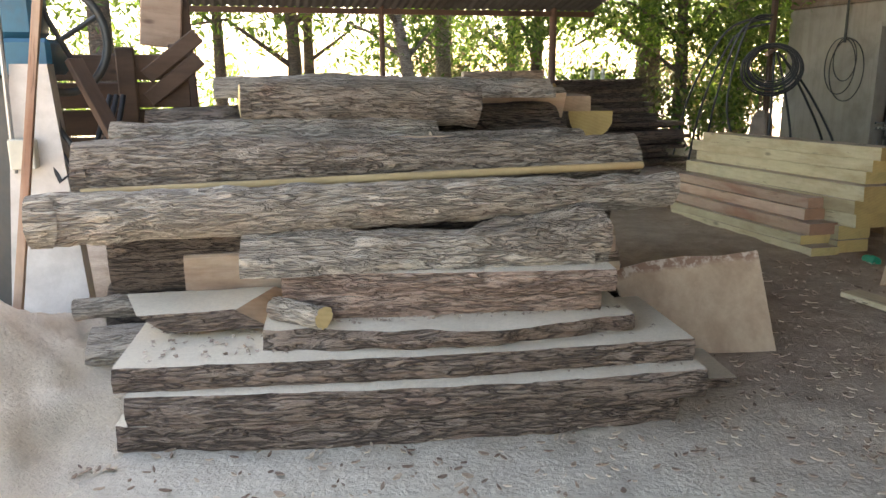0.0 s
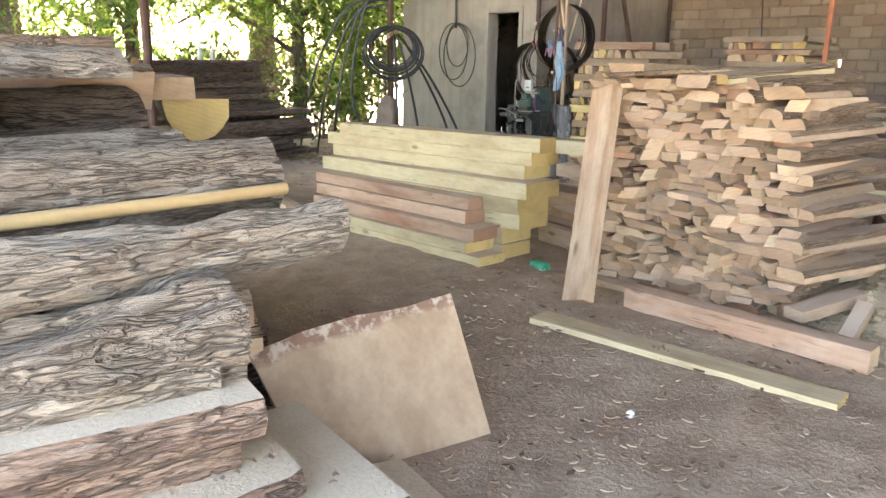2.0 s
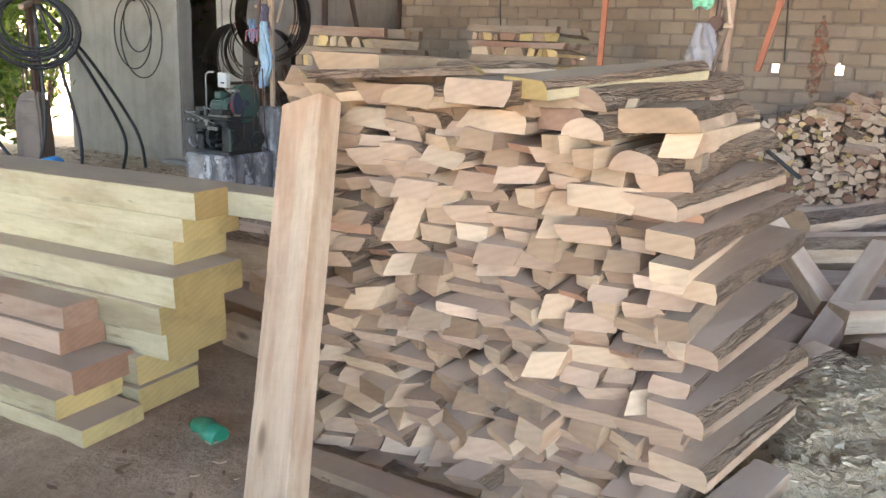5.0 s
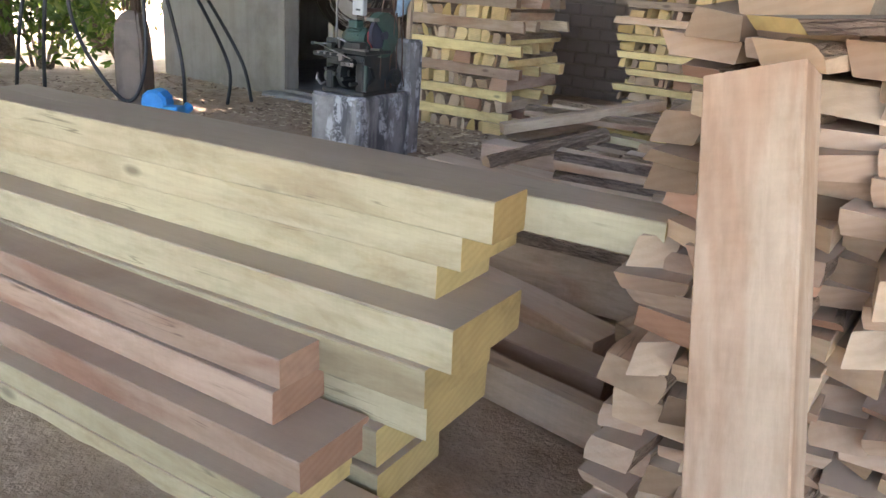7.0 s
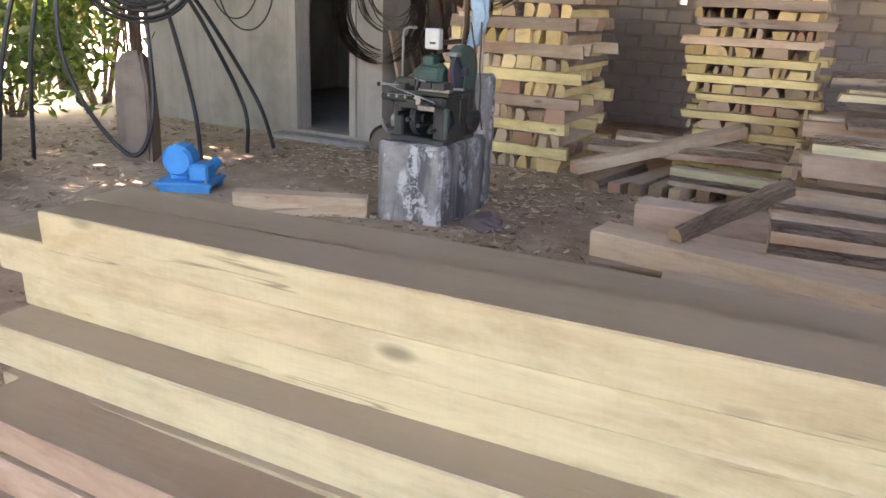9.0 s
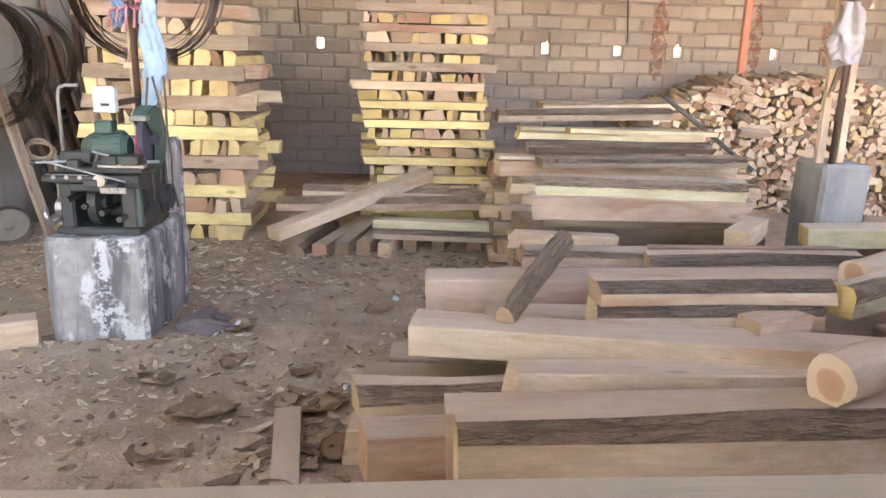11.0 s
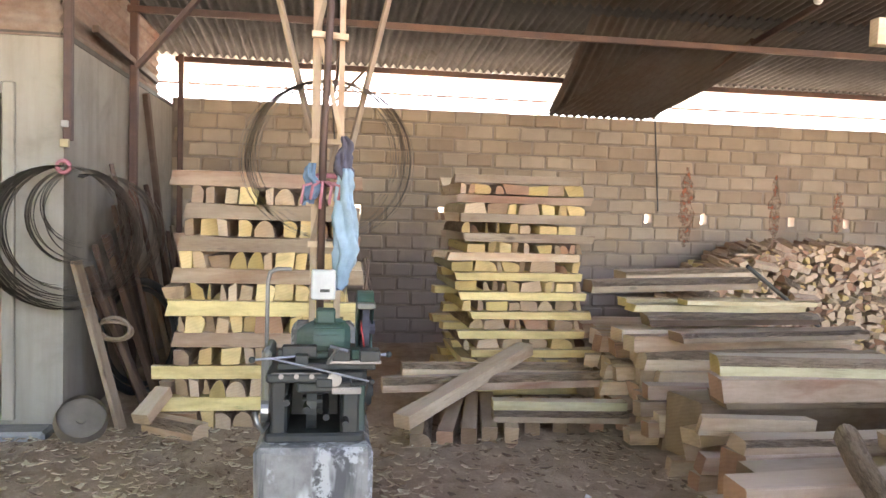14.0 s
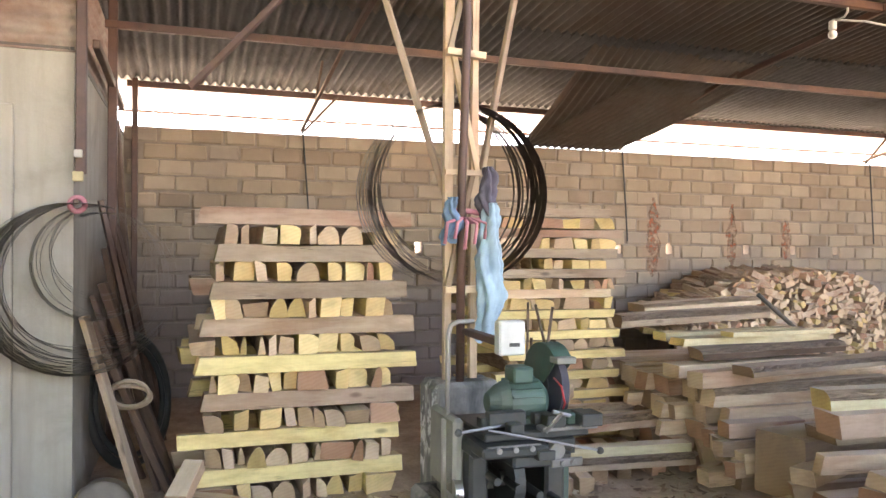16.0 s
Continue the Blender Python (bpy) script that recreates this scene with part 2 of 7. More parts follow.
def dirt_mat(name):
    w = Mat(name, 1.0)
    tc = w.n("ShaderNodeTexCoord").outputs["Object"]
    big = w.noise(tc, 0.55, 5, 0.6, 0.3)
    mid = w.noise(tc, 5, 6, 0.7)
    fine = w.noise(tc, 45, 4, 0.7)
    earth = w.ramp(mid, [(0.3, (0.31, 0.215, 0.15)), (0.55, (0.46, 0.34, 0.245)), (0.75, (0.57, 0.445, 0.33))])
    dustc = w.ramp(mid, [(0.3, (0.48, 0.42, 0.325)), (0.7, (0.66, 0.59, 0.465))])
    sx = w.n("ShaderNodeSeparateXYZ")
    w.l(tc, sx.inputs[0])
    dist = w.n("ShaderNodeVectorMath")
    dist.operation = 'DISTANCE'
    dist.inputs[1].default_value = (-0.5, 0.8, 0.2)
    w.l(tc, dist.inputs[0])
    near = w.n("ShaderNodeMapRange", From_Min=3.6, From_Max=1.6)
    w.l(dist.outputs["Value"], near.inputs["Value"])
    fac = w.n("ShaderNodeMath")
    fac.operation = 'ADD'
    w.l(near.outputs[0], fac.inputs[0])
    w.l(w.ramp(big, [(0.42, (-0.1,) * 3), (0.75, (0.45,) * 3)]), fac.inputs[1])
    fac.use_clamp = True
    col = w.mix(earth, dustc, fac.outputs[0])
    # ground far from the shed gets an added pale tone to bounce light inside
    far = w.n("ShaderNodeVectorMath")
    far.operation = 'DISTANCE'
    far.inputs[1].default_value = (5.5, 4.0, 0.0)
    w.l(tc, far.inputs[0])
    yard = w.n("ShaderNodeMapRange", From_Min=7.5, From_Max=10.5)
    w.l(far.outputs["Value"], yard.inputs["Value"])
    col = w.mix(col, w.ramp(mid, [(0.3, (0.38, 0.32, 0.25)), (0.7, (0.48, 0.42, 0.34))]), yard.outputs[0])
    col = w.mix(col, w.ramp(fine, [(0.3, (0.74, 0.72, 0.70)), (0.65, (1.08, 1.08, 1.08))]), 0.6, 'MULTIPLY')
    return w.out(col, w.mix(mid, fine, 0.4), 0.9, 0.028)


dirt = dirt_mat("dusty_earth")


sawdust = sawdust_mat("sawdust", (0.70, 0.605, 0.46), (0.82, 0.73, 0.58), 0.03)


def plaster_mat(name, base, dirtc, scale=2.0):
    w = Mat(name, 0.95)
    tc = w.coords((1, 1, 1), False)
    n1 = w.noise(tc, scale, 6, 0.65, 0.4)
    n2 = w.noise(w.coords((6, 6, 0.5), False), 1.5, 4, 0.6)
    col = w.ramp(n1, [(0.3, shift(base, 0.72)), (0.5, base), (0.75, shift(base, 1.15))])
    col = w.mix(col, dirtc, w.ramp(n2, [(0.45, (0, 0, 0)), (0.8, (0.7, 0.7, 0.7))]))
    return w.out(col, w.noise(tc, 30, 5, 0.7), 0.4, 0.006)


plaster = plaster_mat("cement_plaster", (0.335, 0.30, 0.25), (0.23, 0.195, 0.16))
concrete = plaster_mat("stained_concrete", (0.27, 0.26, 0.25), (0.36, 0.345, 0.325), 4.0)
mortar = plaster_mat("mortar", (0.285, 0.23, 0.18), (0.20, 0.16, 0.125), 5)


def block_mat(name):
    w = Mat(name, 0.95)
    oi = w.n("ShaderNodeObjectInfo")
    geo = w.n("ShaderNodeNewGeometry")
    rnd = w.n("ShaderNodeMath")
    rnd.operation = 'ADD'
    w.l(oi.outputs["Random"], rnd.inputs[0])
    w.l(geo.outputs["Random Per Island"], rnd.inputs[1])
    fr = w.n("ShaderNodeMath")
    fr.operation = 'FRACT'
    w.l(rnd.outputs[0], fr.inputs[0])
    col = w.ramp(fr.outputs[0], [(0.0, (0.29, 0.22, 0.16)), (0.4, (0.36, 0.28, 0.20)), (0.75, (0.41, 0.325, 0.24)), (1.0, (0.33, 0.27, 0.215))])
    pos = geo.outputs["Position"]
    n1 = w.noise(pos, 1.3, 5, 0.6)
    n2 = w.noise(pos, 40, 4, 0.7)
    col = w.mix(col, w.ramp(n1, [(0.3, (0.70, 0.68, 0.67)), (0.6, (1.05, 1.03, 1.0))]), 0.8, 'MULTIPLY')
    sep = w.n("ShaderNodeSeparateXYZ")
    w.l(pos, sep.inputs[0])
    # greyer brown towards the bottom, with a ragged upper edge
    low = w.n("ShaderNodeMath")
    low.operation = 'ADD'
    w.l(sep.outputs["Z"], low.inputs[0])
    w.l(w.ramp(n1, [(0.3, (-0.4,) * 3), (0.7, (0.5,) * 3)]), low.inputs[1])
    low_tone = w.n("ShaderNodeMapRange", From_Min=1.55, From_Max=1.15)
    w.l(low.outputs[0], low_tone.inputs["Value"])
    col = w.mix(col, (0.27, 0.215, 0.185), low_tone.outputs[0])
    return w.out(col, w.mix(n1, n2, 0.7), 0.5, 0.008)


block_m = block_mat("cement_block")


def sheet_mat(name, base, rust, rustiness, metal=0.5, rough=0.5):
    w = Mat(name, rough, metal)
    tc = w.n("ShaderNodeTexCoord").outputs["Object"]
    n1 = w.noise(tc, 1.1, 6, 0.7, 0.5)
    n2 = w.noise(tc, 12, 5, 0.7)
    col = w.mix(base, rust, w.ramp(n1, [(0.62 - rustiness * 0.4, (0, 0, 0)), (0.78 - rustiness * 0.2, (1, 1, 1))]))
    col = w.mix(col, w.ramp(n2, [(0.3, (0.7, 0.68, 0.66)), (0.65, (1.05, 1.05, 1.05))]), 0.6, 'MULTIPLY')
    return w.out(col, n2, 0.15, 0.004)


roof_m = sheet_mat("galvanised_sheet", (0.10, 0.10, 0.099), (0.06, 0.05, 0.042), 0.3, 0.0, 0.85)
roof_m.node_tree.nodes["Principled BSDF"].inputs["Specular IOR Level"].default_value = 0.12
roof_dark = sheet_mat("dark_sheet", (0.12, 0.105, 0.088), (0.10, 0.065, 0.045), 0.5, 0.3, 0.7)
rusty_sheet = sheet_mat("rusty_sheet", (0.34, 0.28, 0.23), (0.20, 0.085, 0.05), 0.65, 0.2, 0.75)
steel_brown = sheet_mat("painted_brown_steel", (0.09, 0.055, 0.048), (0.16, 0.08, 0.05), 0.5, 0.2, 0.6)
steel_rust = sheet_mat("rusty_steel", (0.15, 0.10, 0.075), (0.11, 0.06, 0.04), 0.5, 0.4, 0.6)
iron_dark = sheet_mat("oily_cast_iron", (0.05, 0.056, 0.056), (0.11, 0.09, 0.07), 0.45, 0.4, 0.5)
iron_green = sheet_mat("green_machine_paint", (0.042, 0.098, 0.076), (0.085, 0.085, 0.075), 0.55, 0.1, 0.6)
steel = sheet_mat("worn_steel", (0.36, 0.36, 0.355), (0.2, 0.18, 0.16), 0.3, 0.9, 0.35)


def plain(name, col, rough=0.7, metal=0.0, var=0.75):
    w = Mat(name, rough, metal)
    n1 = w.noise(w.coords((1, 1, 1)), 9, 5, 0.65)
    return w.out(w.mix(col, w.ramp(n1, [(0.3, (var,) * 3), (0.7, (1.05,) * 3)]), 0.9, 'MULTIPLY'), n1, 0.2, 0.003)


# ---- building helpers ----
def part(name, bm, material, parent=None, label="", m=None, smooth=False):
    """Links a bmesh as one mesh object, under a thing where one is given."""
    me = bpy.data.meshes.new(name)
    bm.normal_update()
    bm.to_mesh(me)
    bm.free()
    for mt in (material if isinstance(material, (list, tuple)) else [material]):
        me.materials.append(mt)
    if smooth:
        me.polygons.foreach_set("use_smooth", [True] * len(me.polygons))
    ob = new(name, me)
    if m is not None:
        ob.matrix_world = m
    if parent is not None:
        ob.parent = parent
    if label:
        ob["label"] = label
    return ob


def empty(name, at, label, category, group="", rz=0.0):
    ob = new(name)
    ob.empty_display_size = 0.1
    ob.matrix_world = pose(*at, 0, 0, rz)
    return tagged(ob, label, category, group)


def add_box(bm, lo, hi, bevel=0.0, m=None, mi=0):
    sx, sy, sz = (hi[i] - lo[i] for i in range(3))
    c = [(hi[i] + lo[i]) / 2 for i in range(3)]
    mat = Matrix.Translation(c) @ Matrix.Diagonal((sx, sy, sz, 1))
    r = bmesh.ops.create_cube(bm, size=1, matrix=(m @ mat) if m is not None else mat)
    vs = r["verts"]
    fs = list({f for v in vs for f in v.link_faces})
    for f in fs:
        f.material_index = mi
    if bevel:
        es = list({e for v in vs for e in v.link_edges})
        bmesh.ops.bevel(bm, geom=es, offset=bevel, segments=1, affect='EDGES', profile=0.5)
    return bm


def add_cyl(bm, a, b, r0, r1=None, seg=12, mi=0):
    a, b = Vector(a), Vector(b)
    d = b - a
    m = Matrix.Translation((a + b) / 2) @ d.to_track_quat('Z', 'Y').to_matrix().to_4x4()
    r = bmesh.ops.create_cone(bm, cap_ends=True, segments=seg, radius1=r0, radius2=r0 if r1 is None else r1, depth=d.length, matrix=m)
    for f in {f for v in r["verts"] for f in v.link_faces}:
        f.material_index = mi
    return bm


def add_tube(bm, pts, r, seg=6, closed=False, mi=0):
    """A tube along a polyline."""
    pts = [Vector(p) for p in pts]
    n = len(pts)
    rings = []
    side = None
    for i, p in enumerate(pts):
        q0 = pts[(i - 1) % n] if (closed or i > 0) else p
        q1 = pts[(i + 1) % n] if (closed or i < n - 1) else p
        t = (q1 - q0).normalized()
        if side is None or abs(side.dot(t)) > 0.95:
            side = t.cross(Vector((0.31, 0.2, 0.93))).normalized()
        side = (side - t * side.dot(t)).normalized()
        up = t.cross(side)
        rr = r(i / max(1, n - 1)) if callable(r) else r
        rings.append([bm.verts.new(p + (side * math.cos(a) + up * math.sin(a)) * rr) for a in (2 * math.pi * k / seg for k in range(seg))])
    for i in range(n if closed else n - 1):
        r0, r1 = rings[i], rings[(i + 1) % n]
        for k in range(seg):
            f = bm.faces.new((r0[k], r0[(k + 1) % seg], r1[(k + 1) % seg], r1[k]))
            f.material_index = mi
            f.smooth = True
    if not closed:
        bm.faces.new(list(reversed(rings[0]))).material_index = mi
        bm.faces.new(rings[-1]).material_index = mi
    return bm


def along(a, b, up=(0, 0, 1), roll=0.0):
    """A pose at a with local x towards b, local z near up."""
    a, b = Vector(a), Vector(b)
    x = (b - a).normalized()
    u = Vector(up)
    if abs(x.dot(u.normalized())) > 0.98:
        u = Vector((1, 0, 0))
    y = u.cross(x).normalized()
    z = x.cross(y)
    m = Matrix((x, y, z)).transposed().to_4x4()
    return Matrix.Translation(a) @ m @ pose(0, 0, 0, roll)


def section(kind, w, h, fine=False):
    """Outline (y, z) of a timber and, edge by edge, its material: 0 sawn, 2 bark."""
    if kind == "sq":
        c = min(w, h) * 0.04
        o = [(-w / 2 + c, 0), (w / 2 - c, 0), (w / 2, c), (w / 2, h - c), (w / 2 - c, h), (-w / 2 + c, h), (-w / 2, h - c), (-w / 2, c)]
        return o, [0] * 8
    if kind == "wane":
        m_ = min(w, h)
        o = [(-w / 2, 0), (w / 2, 0), (w / 2, h), (-w / 2 + 0.5 * m_, h), (-w / 2 + 0.27 * m_, h - 0.09 * m_), (-w / 2 + 0.09 * m_, h - 0.26 * m_), (-w / 2, h - 0.48 * m_)]
        return o, [0, 0, 0, 2, 2, 2, 0]
    if kind == "live":
        n = 7 if fine else 2
        side = [(w / 2 + h * 0.13 * math.sin(math.pi * (i + 0.35) / (n + 0.7)), h * i / n) for i in range(n + 1)]
        o = side + [(-y, z) for y, z in reversed(side)]
        return o, [2] * n + [0] + [2] * n + [0]
    if kind == "half":
        n = 26 if fine else 9
        o = [(-w / 2, 0), (w / 2, 0)] + [(w / 2 * math.cos(math.pi * i / n), h * (0.12 + 0.88 * math.sin(math.pi * i / n))) for i in range(0, n + 1)]
        return o, [0] + [2] * (len(o) - 1)
    n = 46 if fine else 18
    o = [(w / 2 * math.cos(2 * math.pi * i / n), h / 2 + h / 2 * math.sin(2 * math.pi * i / n)) for i in range(n)]
    return o, [2] * n


def furrows(x, y, z):
    """Height of furrowed bark, -1 in the cracks to about 1 on the plates."""
    q = Vector((x * 7.0, y * 34.0, z * 34.0))
    q = q + noise.noise_vector(q * 0.5) * 0.6
    return min(1.0, abs(noise.noise(q)) * 5.0) * 1.5 - 0.9 + 0.4 * noise.noise(q * 2.3)


def timber_mesh(name, length, w, h, kind, mats, seed, bow=0.0, wobble=0.01, taper=0.0, segs=None, skew=0.0, fine=False, rag=0.0, cut0=0.0):
    """A timber from x = 0 to length, resting on z = 0. mats: sawn, end, bark."""
    rnd = random.Random(seed)
    o, em = section(kind, w, h, fine)
    r1, r2, r3 = (rnd.uniform(-rag, rag) for _ in range(3)) if rag else (0.0, 0.0, 0.0)
    o = [(y * (1 + r1 * (z / h - .5)) + r3 * .5 * z, z * (1 + r2 * y / w)) for y, z in o]
    barky = [em[j] == 2 or em[j - 1] == 2 for j in range(len(o))]
    segs = segs or (max(2, int(length / 0.35)) if kind in ("sq", "wane") else max(4, int(length / (0.017 if fine else 0.10))))
    ns = Vector((rnd.uniform(0, 99), rnd.uniform(0, 99), rnd.uniform(0, 99)))
    bm = bmesh.new()
    rings = []
    s1, s2 = rnd.uniform(-skew, skew), rnd.uniform(-skew, skew)
    for i in range(segs + 1):
        t = i / segs
        k = 1 - taper * t
        ring = []
        for (y, z), rough in zip(o, barky):
            yy, zz = y * k, z * k
            if fine and rough:
                f = furrows(ns.x + t * length, y, ns.z + z) * 0.005
                if kind == "live":
                    yy += f * (1 if y > 0 else -1)
                else:
                    zc = h / 2 if kind == "log" else 0.0
                    r = math.hypot(y, z - zc) + 1e-4
                    yy += f * y / r
                    zz += f * (z - zc) / r
            a = noise.noise(ns + Vector((t * length * 1.3, y * 3, z * 3))) * wobble
            b = noise.noise(ns + Vector((t * length * 7, y * 14, z * 14))) * wobble * 0.5 if kind not in ("sq",) else 0.0
            edge = (abs(y) / (w / 2))
            yy += (a + b) * edge * (1 if y > 0 else -1) + bow * math.sin(t * math.pi)
            if kind in ("log", "half") or (z > h * 0.5 and kind != "live"):
                zz += (a * 0.6 + b) * (z / h if kind != "log" else (z / h - 0.5) * 2)
            x = t * length
            if i == 0:
                x += s1 * (z / h - 0.5) + s2 * y / w + cut0 * (0.5 - y / w)
            if i == segs:
                x += s2 * (z / h - 0.5) - s1 * y / w
            ring.append(bm.verts.new((x, yy, zz)))
        rings.append(ring)
    m = len(o)
    for i in range(segs):
        for j in range(m):
            f = bm.faces.new((rings[i][j], rings[i][(j + 1) % m], rings[i + 1][(j + 1) % m], rings[i + 1][j]))
            f.material_index = em[j]
            f.smooth = kind in ("log", "half") and not fine
    bm.faces.new(rings[0]).material_index = 1
    bm.faces.new(list(reversed(rings[-1]))).material_index = 1
    bmesh.ops.recalc_face_normals(bm, faces=bm.faces)
    me = bpy.data.meshes.new(name)
    bm.to_mesh(me)
    bm.free()
    for mt in mats:
        me.materials.append(mt)
    return me


def heart_end_mat(name, r, zc):
    """A cut log end: orange heartwood inside a pale ring of sapwood."""
    w = Mat(name, 0.9)
    tc = w.n("ShaderNodeTexCoord").outputs["Object"]
    flat = w.n("ShaderNodeVectorMath")
    flat.operation = 'MULTIPLY'
    flat.inputs[1].default_value = (0, 1, 1)
    w.l(tc, flat.inputs[0])
    d = w.n("ShaderNodeVectorMath")
    d.operation = 'DISTANCE'
    d.inputs[1].default_value = (0, 0, zc)
    w.l(flat.outputs[0], d.inputs[0])
    add = w.n("ShaderNodeMath")
    add.operation = 'ADD'
    w.l(d.outputs["Value"], add.inputs[0])
    w.l(w.ramp(w.noise(tc, 14, 4, 0.6), [(0.3, (-0.012,) * 3), (0.7, (0.012,) * 3)]), add.inputs[1])
    col = w.ramp(add.outputs[0], [(0.0, (0.52, 0.30, 0.19)), (r * 0.62, (0.60, 0.37, 0.24)), (r * 0.70, (0.72, 0.56, 0.41)), (r, (0.70, 0.55, 0.41))])
    return w.out(col, w.noise(tc, 60, 3, 0.6), 0.3, 0.004)


heart_end = heart_end_mat("heartwood_end", 0.075, 0.075)
YEL, PALE, PINK, GREY = (yellow, yellow_end, bark_soft), (pale, pale_end, bark_soft), (pink, pink_end, bark_soft), (grey_wood, grey_end, bark_smooth)
OCHRE, DULL = (ochre, ochre_end, bark_soft), (dull, dull_end, bark_soft)
DUSTY, LOG, LOGP, LOGD = (dusty_top, pale_end, bark_brown), (pale, pale_end, bark), (pale, pale_end, bark_pale), (grey_wood, grey_end, bark_dark)
CLEAN = (yellow_clean, yellow_end, bark_soft)
FRESH, DARK = (fresh, pale_end, bark_soft), (dark_wood, grey_end, bark_dark)
counter = [100]


def timber(name, a, b, w, h, mats, kind="sq", label="", category="timber", group="", roll=0.0, **kw):
    """A timber whose underside's centre line runs from a to b."""
    counter[0] += 1
    me = timber_mesh(name, (Vector(b) - Vector(a)).length, w, h, kind, mats, counter[0], **kw)
    ob = new(name, me)
    ob.matrix_world = along(a, b, roll=roll)
    caps = [p for p in me.polygons if p.material_index == 1]
    for p in caps:
        cap = bpy.data.meshes.new("cut_end")
        cap.from_pydata([tuple(me.vertices[i].co) for i in p.vertices], [], [tuple(range(len(p.vertices)))])
        cap.materials.append(mats[1])
        end = new("cut_end", cap)
        end.parent = ob
    body = bmesh.new()
    body.from_mesh(me)
    bmesh.ops.delete(body, geom=[f for f in body.faces if f.material_index == 1], context='FACES_ONLY')
    body.to_mesh(me)
    body.free()
    return tagged(ob, label or "sawn timber beam lying in the yard", category, group)


def ground_z(x, y):
    """The yard's earth floor falls gently from the log pile to the block wall."""
    t = min(1.0, max(0.0, (9.0 - x) / 5.0))
    return 0.2 * t


# ---- ground ----
def axis_steps(lo, hi, fine_lo, fine_hi, fine, coarse):
    v, x = [], lo
    while x < hi:
        v.append(x)
        x += fine if fine_lo <= x < fine_hi else coarse
    return v + [hi]


bm = bmesh.new()
gx = axis_steps(-3.0, 14.0, -3.0, 14.0, 0.06, 1)
gy = axis_steps(-2.0, 12.0, -2.0, 12.0, 0.06, 1)
gx = [-400, -120, -40, -15, -7] + gx + [20, 40, 120, 400]
gy = [-400, -120, -40, -15, -6] + gy + [16, 24, 40, 120, 400]
grid = [[bm.verts.new((x, y, ground_z(x, y) + (0.018 * noise.noise((x * 1.7, y * 1.7, 3)) + 0.014 * noise.noise((x * 5, y * 5, 9)) + 0.010 * noise.noise((x * 12, y * 12, 4)) if -3 <= x <= 14 and -2 <= y <= 12 else 0))) for y in gy] for x in gx]
for i in range(len(gx) - 1):
    for j in range(len(gy) - 1):
        bm.faces.new((grid[i][j], grid[i + 1][j], grid[i + 1][j + 1], grid[i][j + 1])).smooth = True
tagged(part("ground", bm, dirt), "bare dusty earth with wood litter", "ground", kind="structure")

# ---- building ----
WX = 12.2
BL, BH = 0.29, 0.15
HOLES = [6.57, 5.66, 4.11, 3.31, 2.64, 1.56, 0.86, 0.20, -0.7, -1.5]
HOLE_LO, HOLE_HI, HOLE_W = 1.36, 1.495, 0.085


def wall_piece(bm, y0, y1, z0, z1):
    add_box(bm, (WX + 0.014, y0, z0), (WX + 0.16, y1, z1))


bm = bmesh.new()
wall_piece(bm, -4.0, 8.46, -0.1, HOLE_LO)
wall_piece(bm, -4.0, 8.46, HOLE_HI, 2.505)
edge = 8.46
for h in HOLES:
    wall_piece(bm, h + HOLE_W / 2, edge, HOLE_LO, HOLE_HI)
    edge = h - HOLE_W / 2
wall_piece(bm, -4.0, edge, HOLE_LO, HOLE_HI)
wall_east = tagged(part("wall_east", bm, mortar), "unplastered cement block wall with small ventilation gaps", "wall", kind="structure")

DOOR_Y0, DOOR_Y1 = 8.80, 9.40
bm = bmesh.new()
for lo, hi in (((9.0, 8.46, -0.1), (9.18, DOOR_Y0, 2.4)), ((9.0, DOOR_Y1, -0.1), (9.18, 11.4, 2.4)), ((9.0, DOOR_Y0, 2.05), (9.18, DOOR_Y1, 2.4)), ((9.0, DOOR_Y0, -0.1), (9.18, DOOR_Y1, 0.08))):
    add_box(bm, lo, hi)
tagged(part("wall_room_front", bm, plaster), "stained cement-plastered wall with an open doorway", "wall", kind="structure")
bm = add_box(bmesh.new(), (9.18, 8.46, -0.1), (12.36, 8.62, 2.4))
tagged(part("wall_room_side", bm, plaster), "grey cement-plastered side wall", "wall", kind="structure")
bm = bmesh.new()
add_box(bm, (9.18, 11.22, -0.1), (12.36, 11.4, 2.4))
add_box(bm, (12.18, 8.62, -0.1), (12.36, 11.22, 2.4))
tagged(part("wall_room_back", bm, plaster), "plain back walls of a dark store room", "wall", kind="structure")
bm = add_box(bmesh.new(), (9.0, 8.46, 2.405), (12.36, 11.4, 2.44))
tagged(part("ceiling_room", bm, roof_dark), "dark sheet ceiling of the store room", "ceiling", kind="structure")
bm = bmesh.new()
for lo, hi in (((8.965, DOOR_Y0 - 0.07, 0.08), (9.0, DOOR_Y0, 2.12)), ((8.965, DOOR_Y1, 0.08), (9.0, DOOR_Y1 + 0.1, 2.12)), ((8.967, DOOR_Y0, 2.05), (9.0, DOOR_Y1, 2.12))):
    add_box(bm, lo, hi, 0.006)
tagged(part("door_trim", bm, plaster), "raised cement surround of the doorway", "trim", kind="structure")
bm = add_box(bmesh.new(), (8.80, 8.50, -0.05), (9.0, 9.6, 0.055), 0.02)
tagged(part("door_step", bm, concrete), "worn cement step at the doorway", "step", kind="structure")


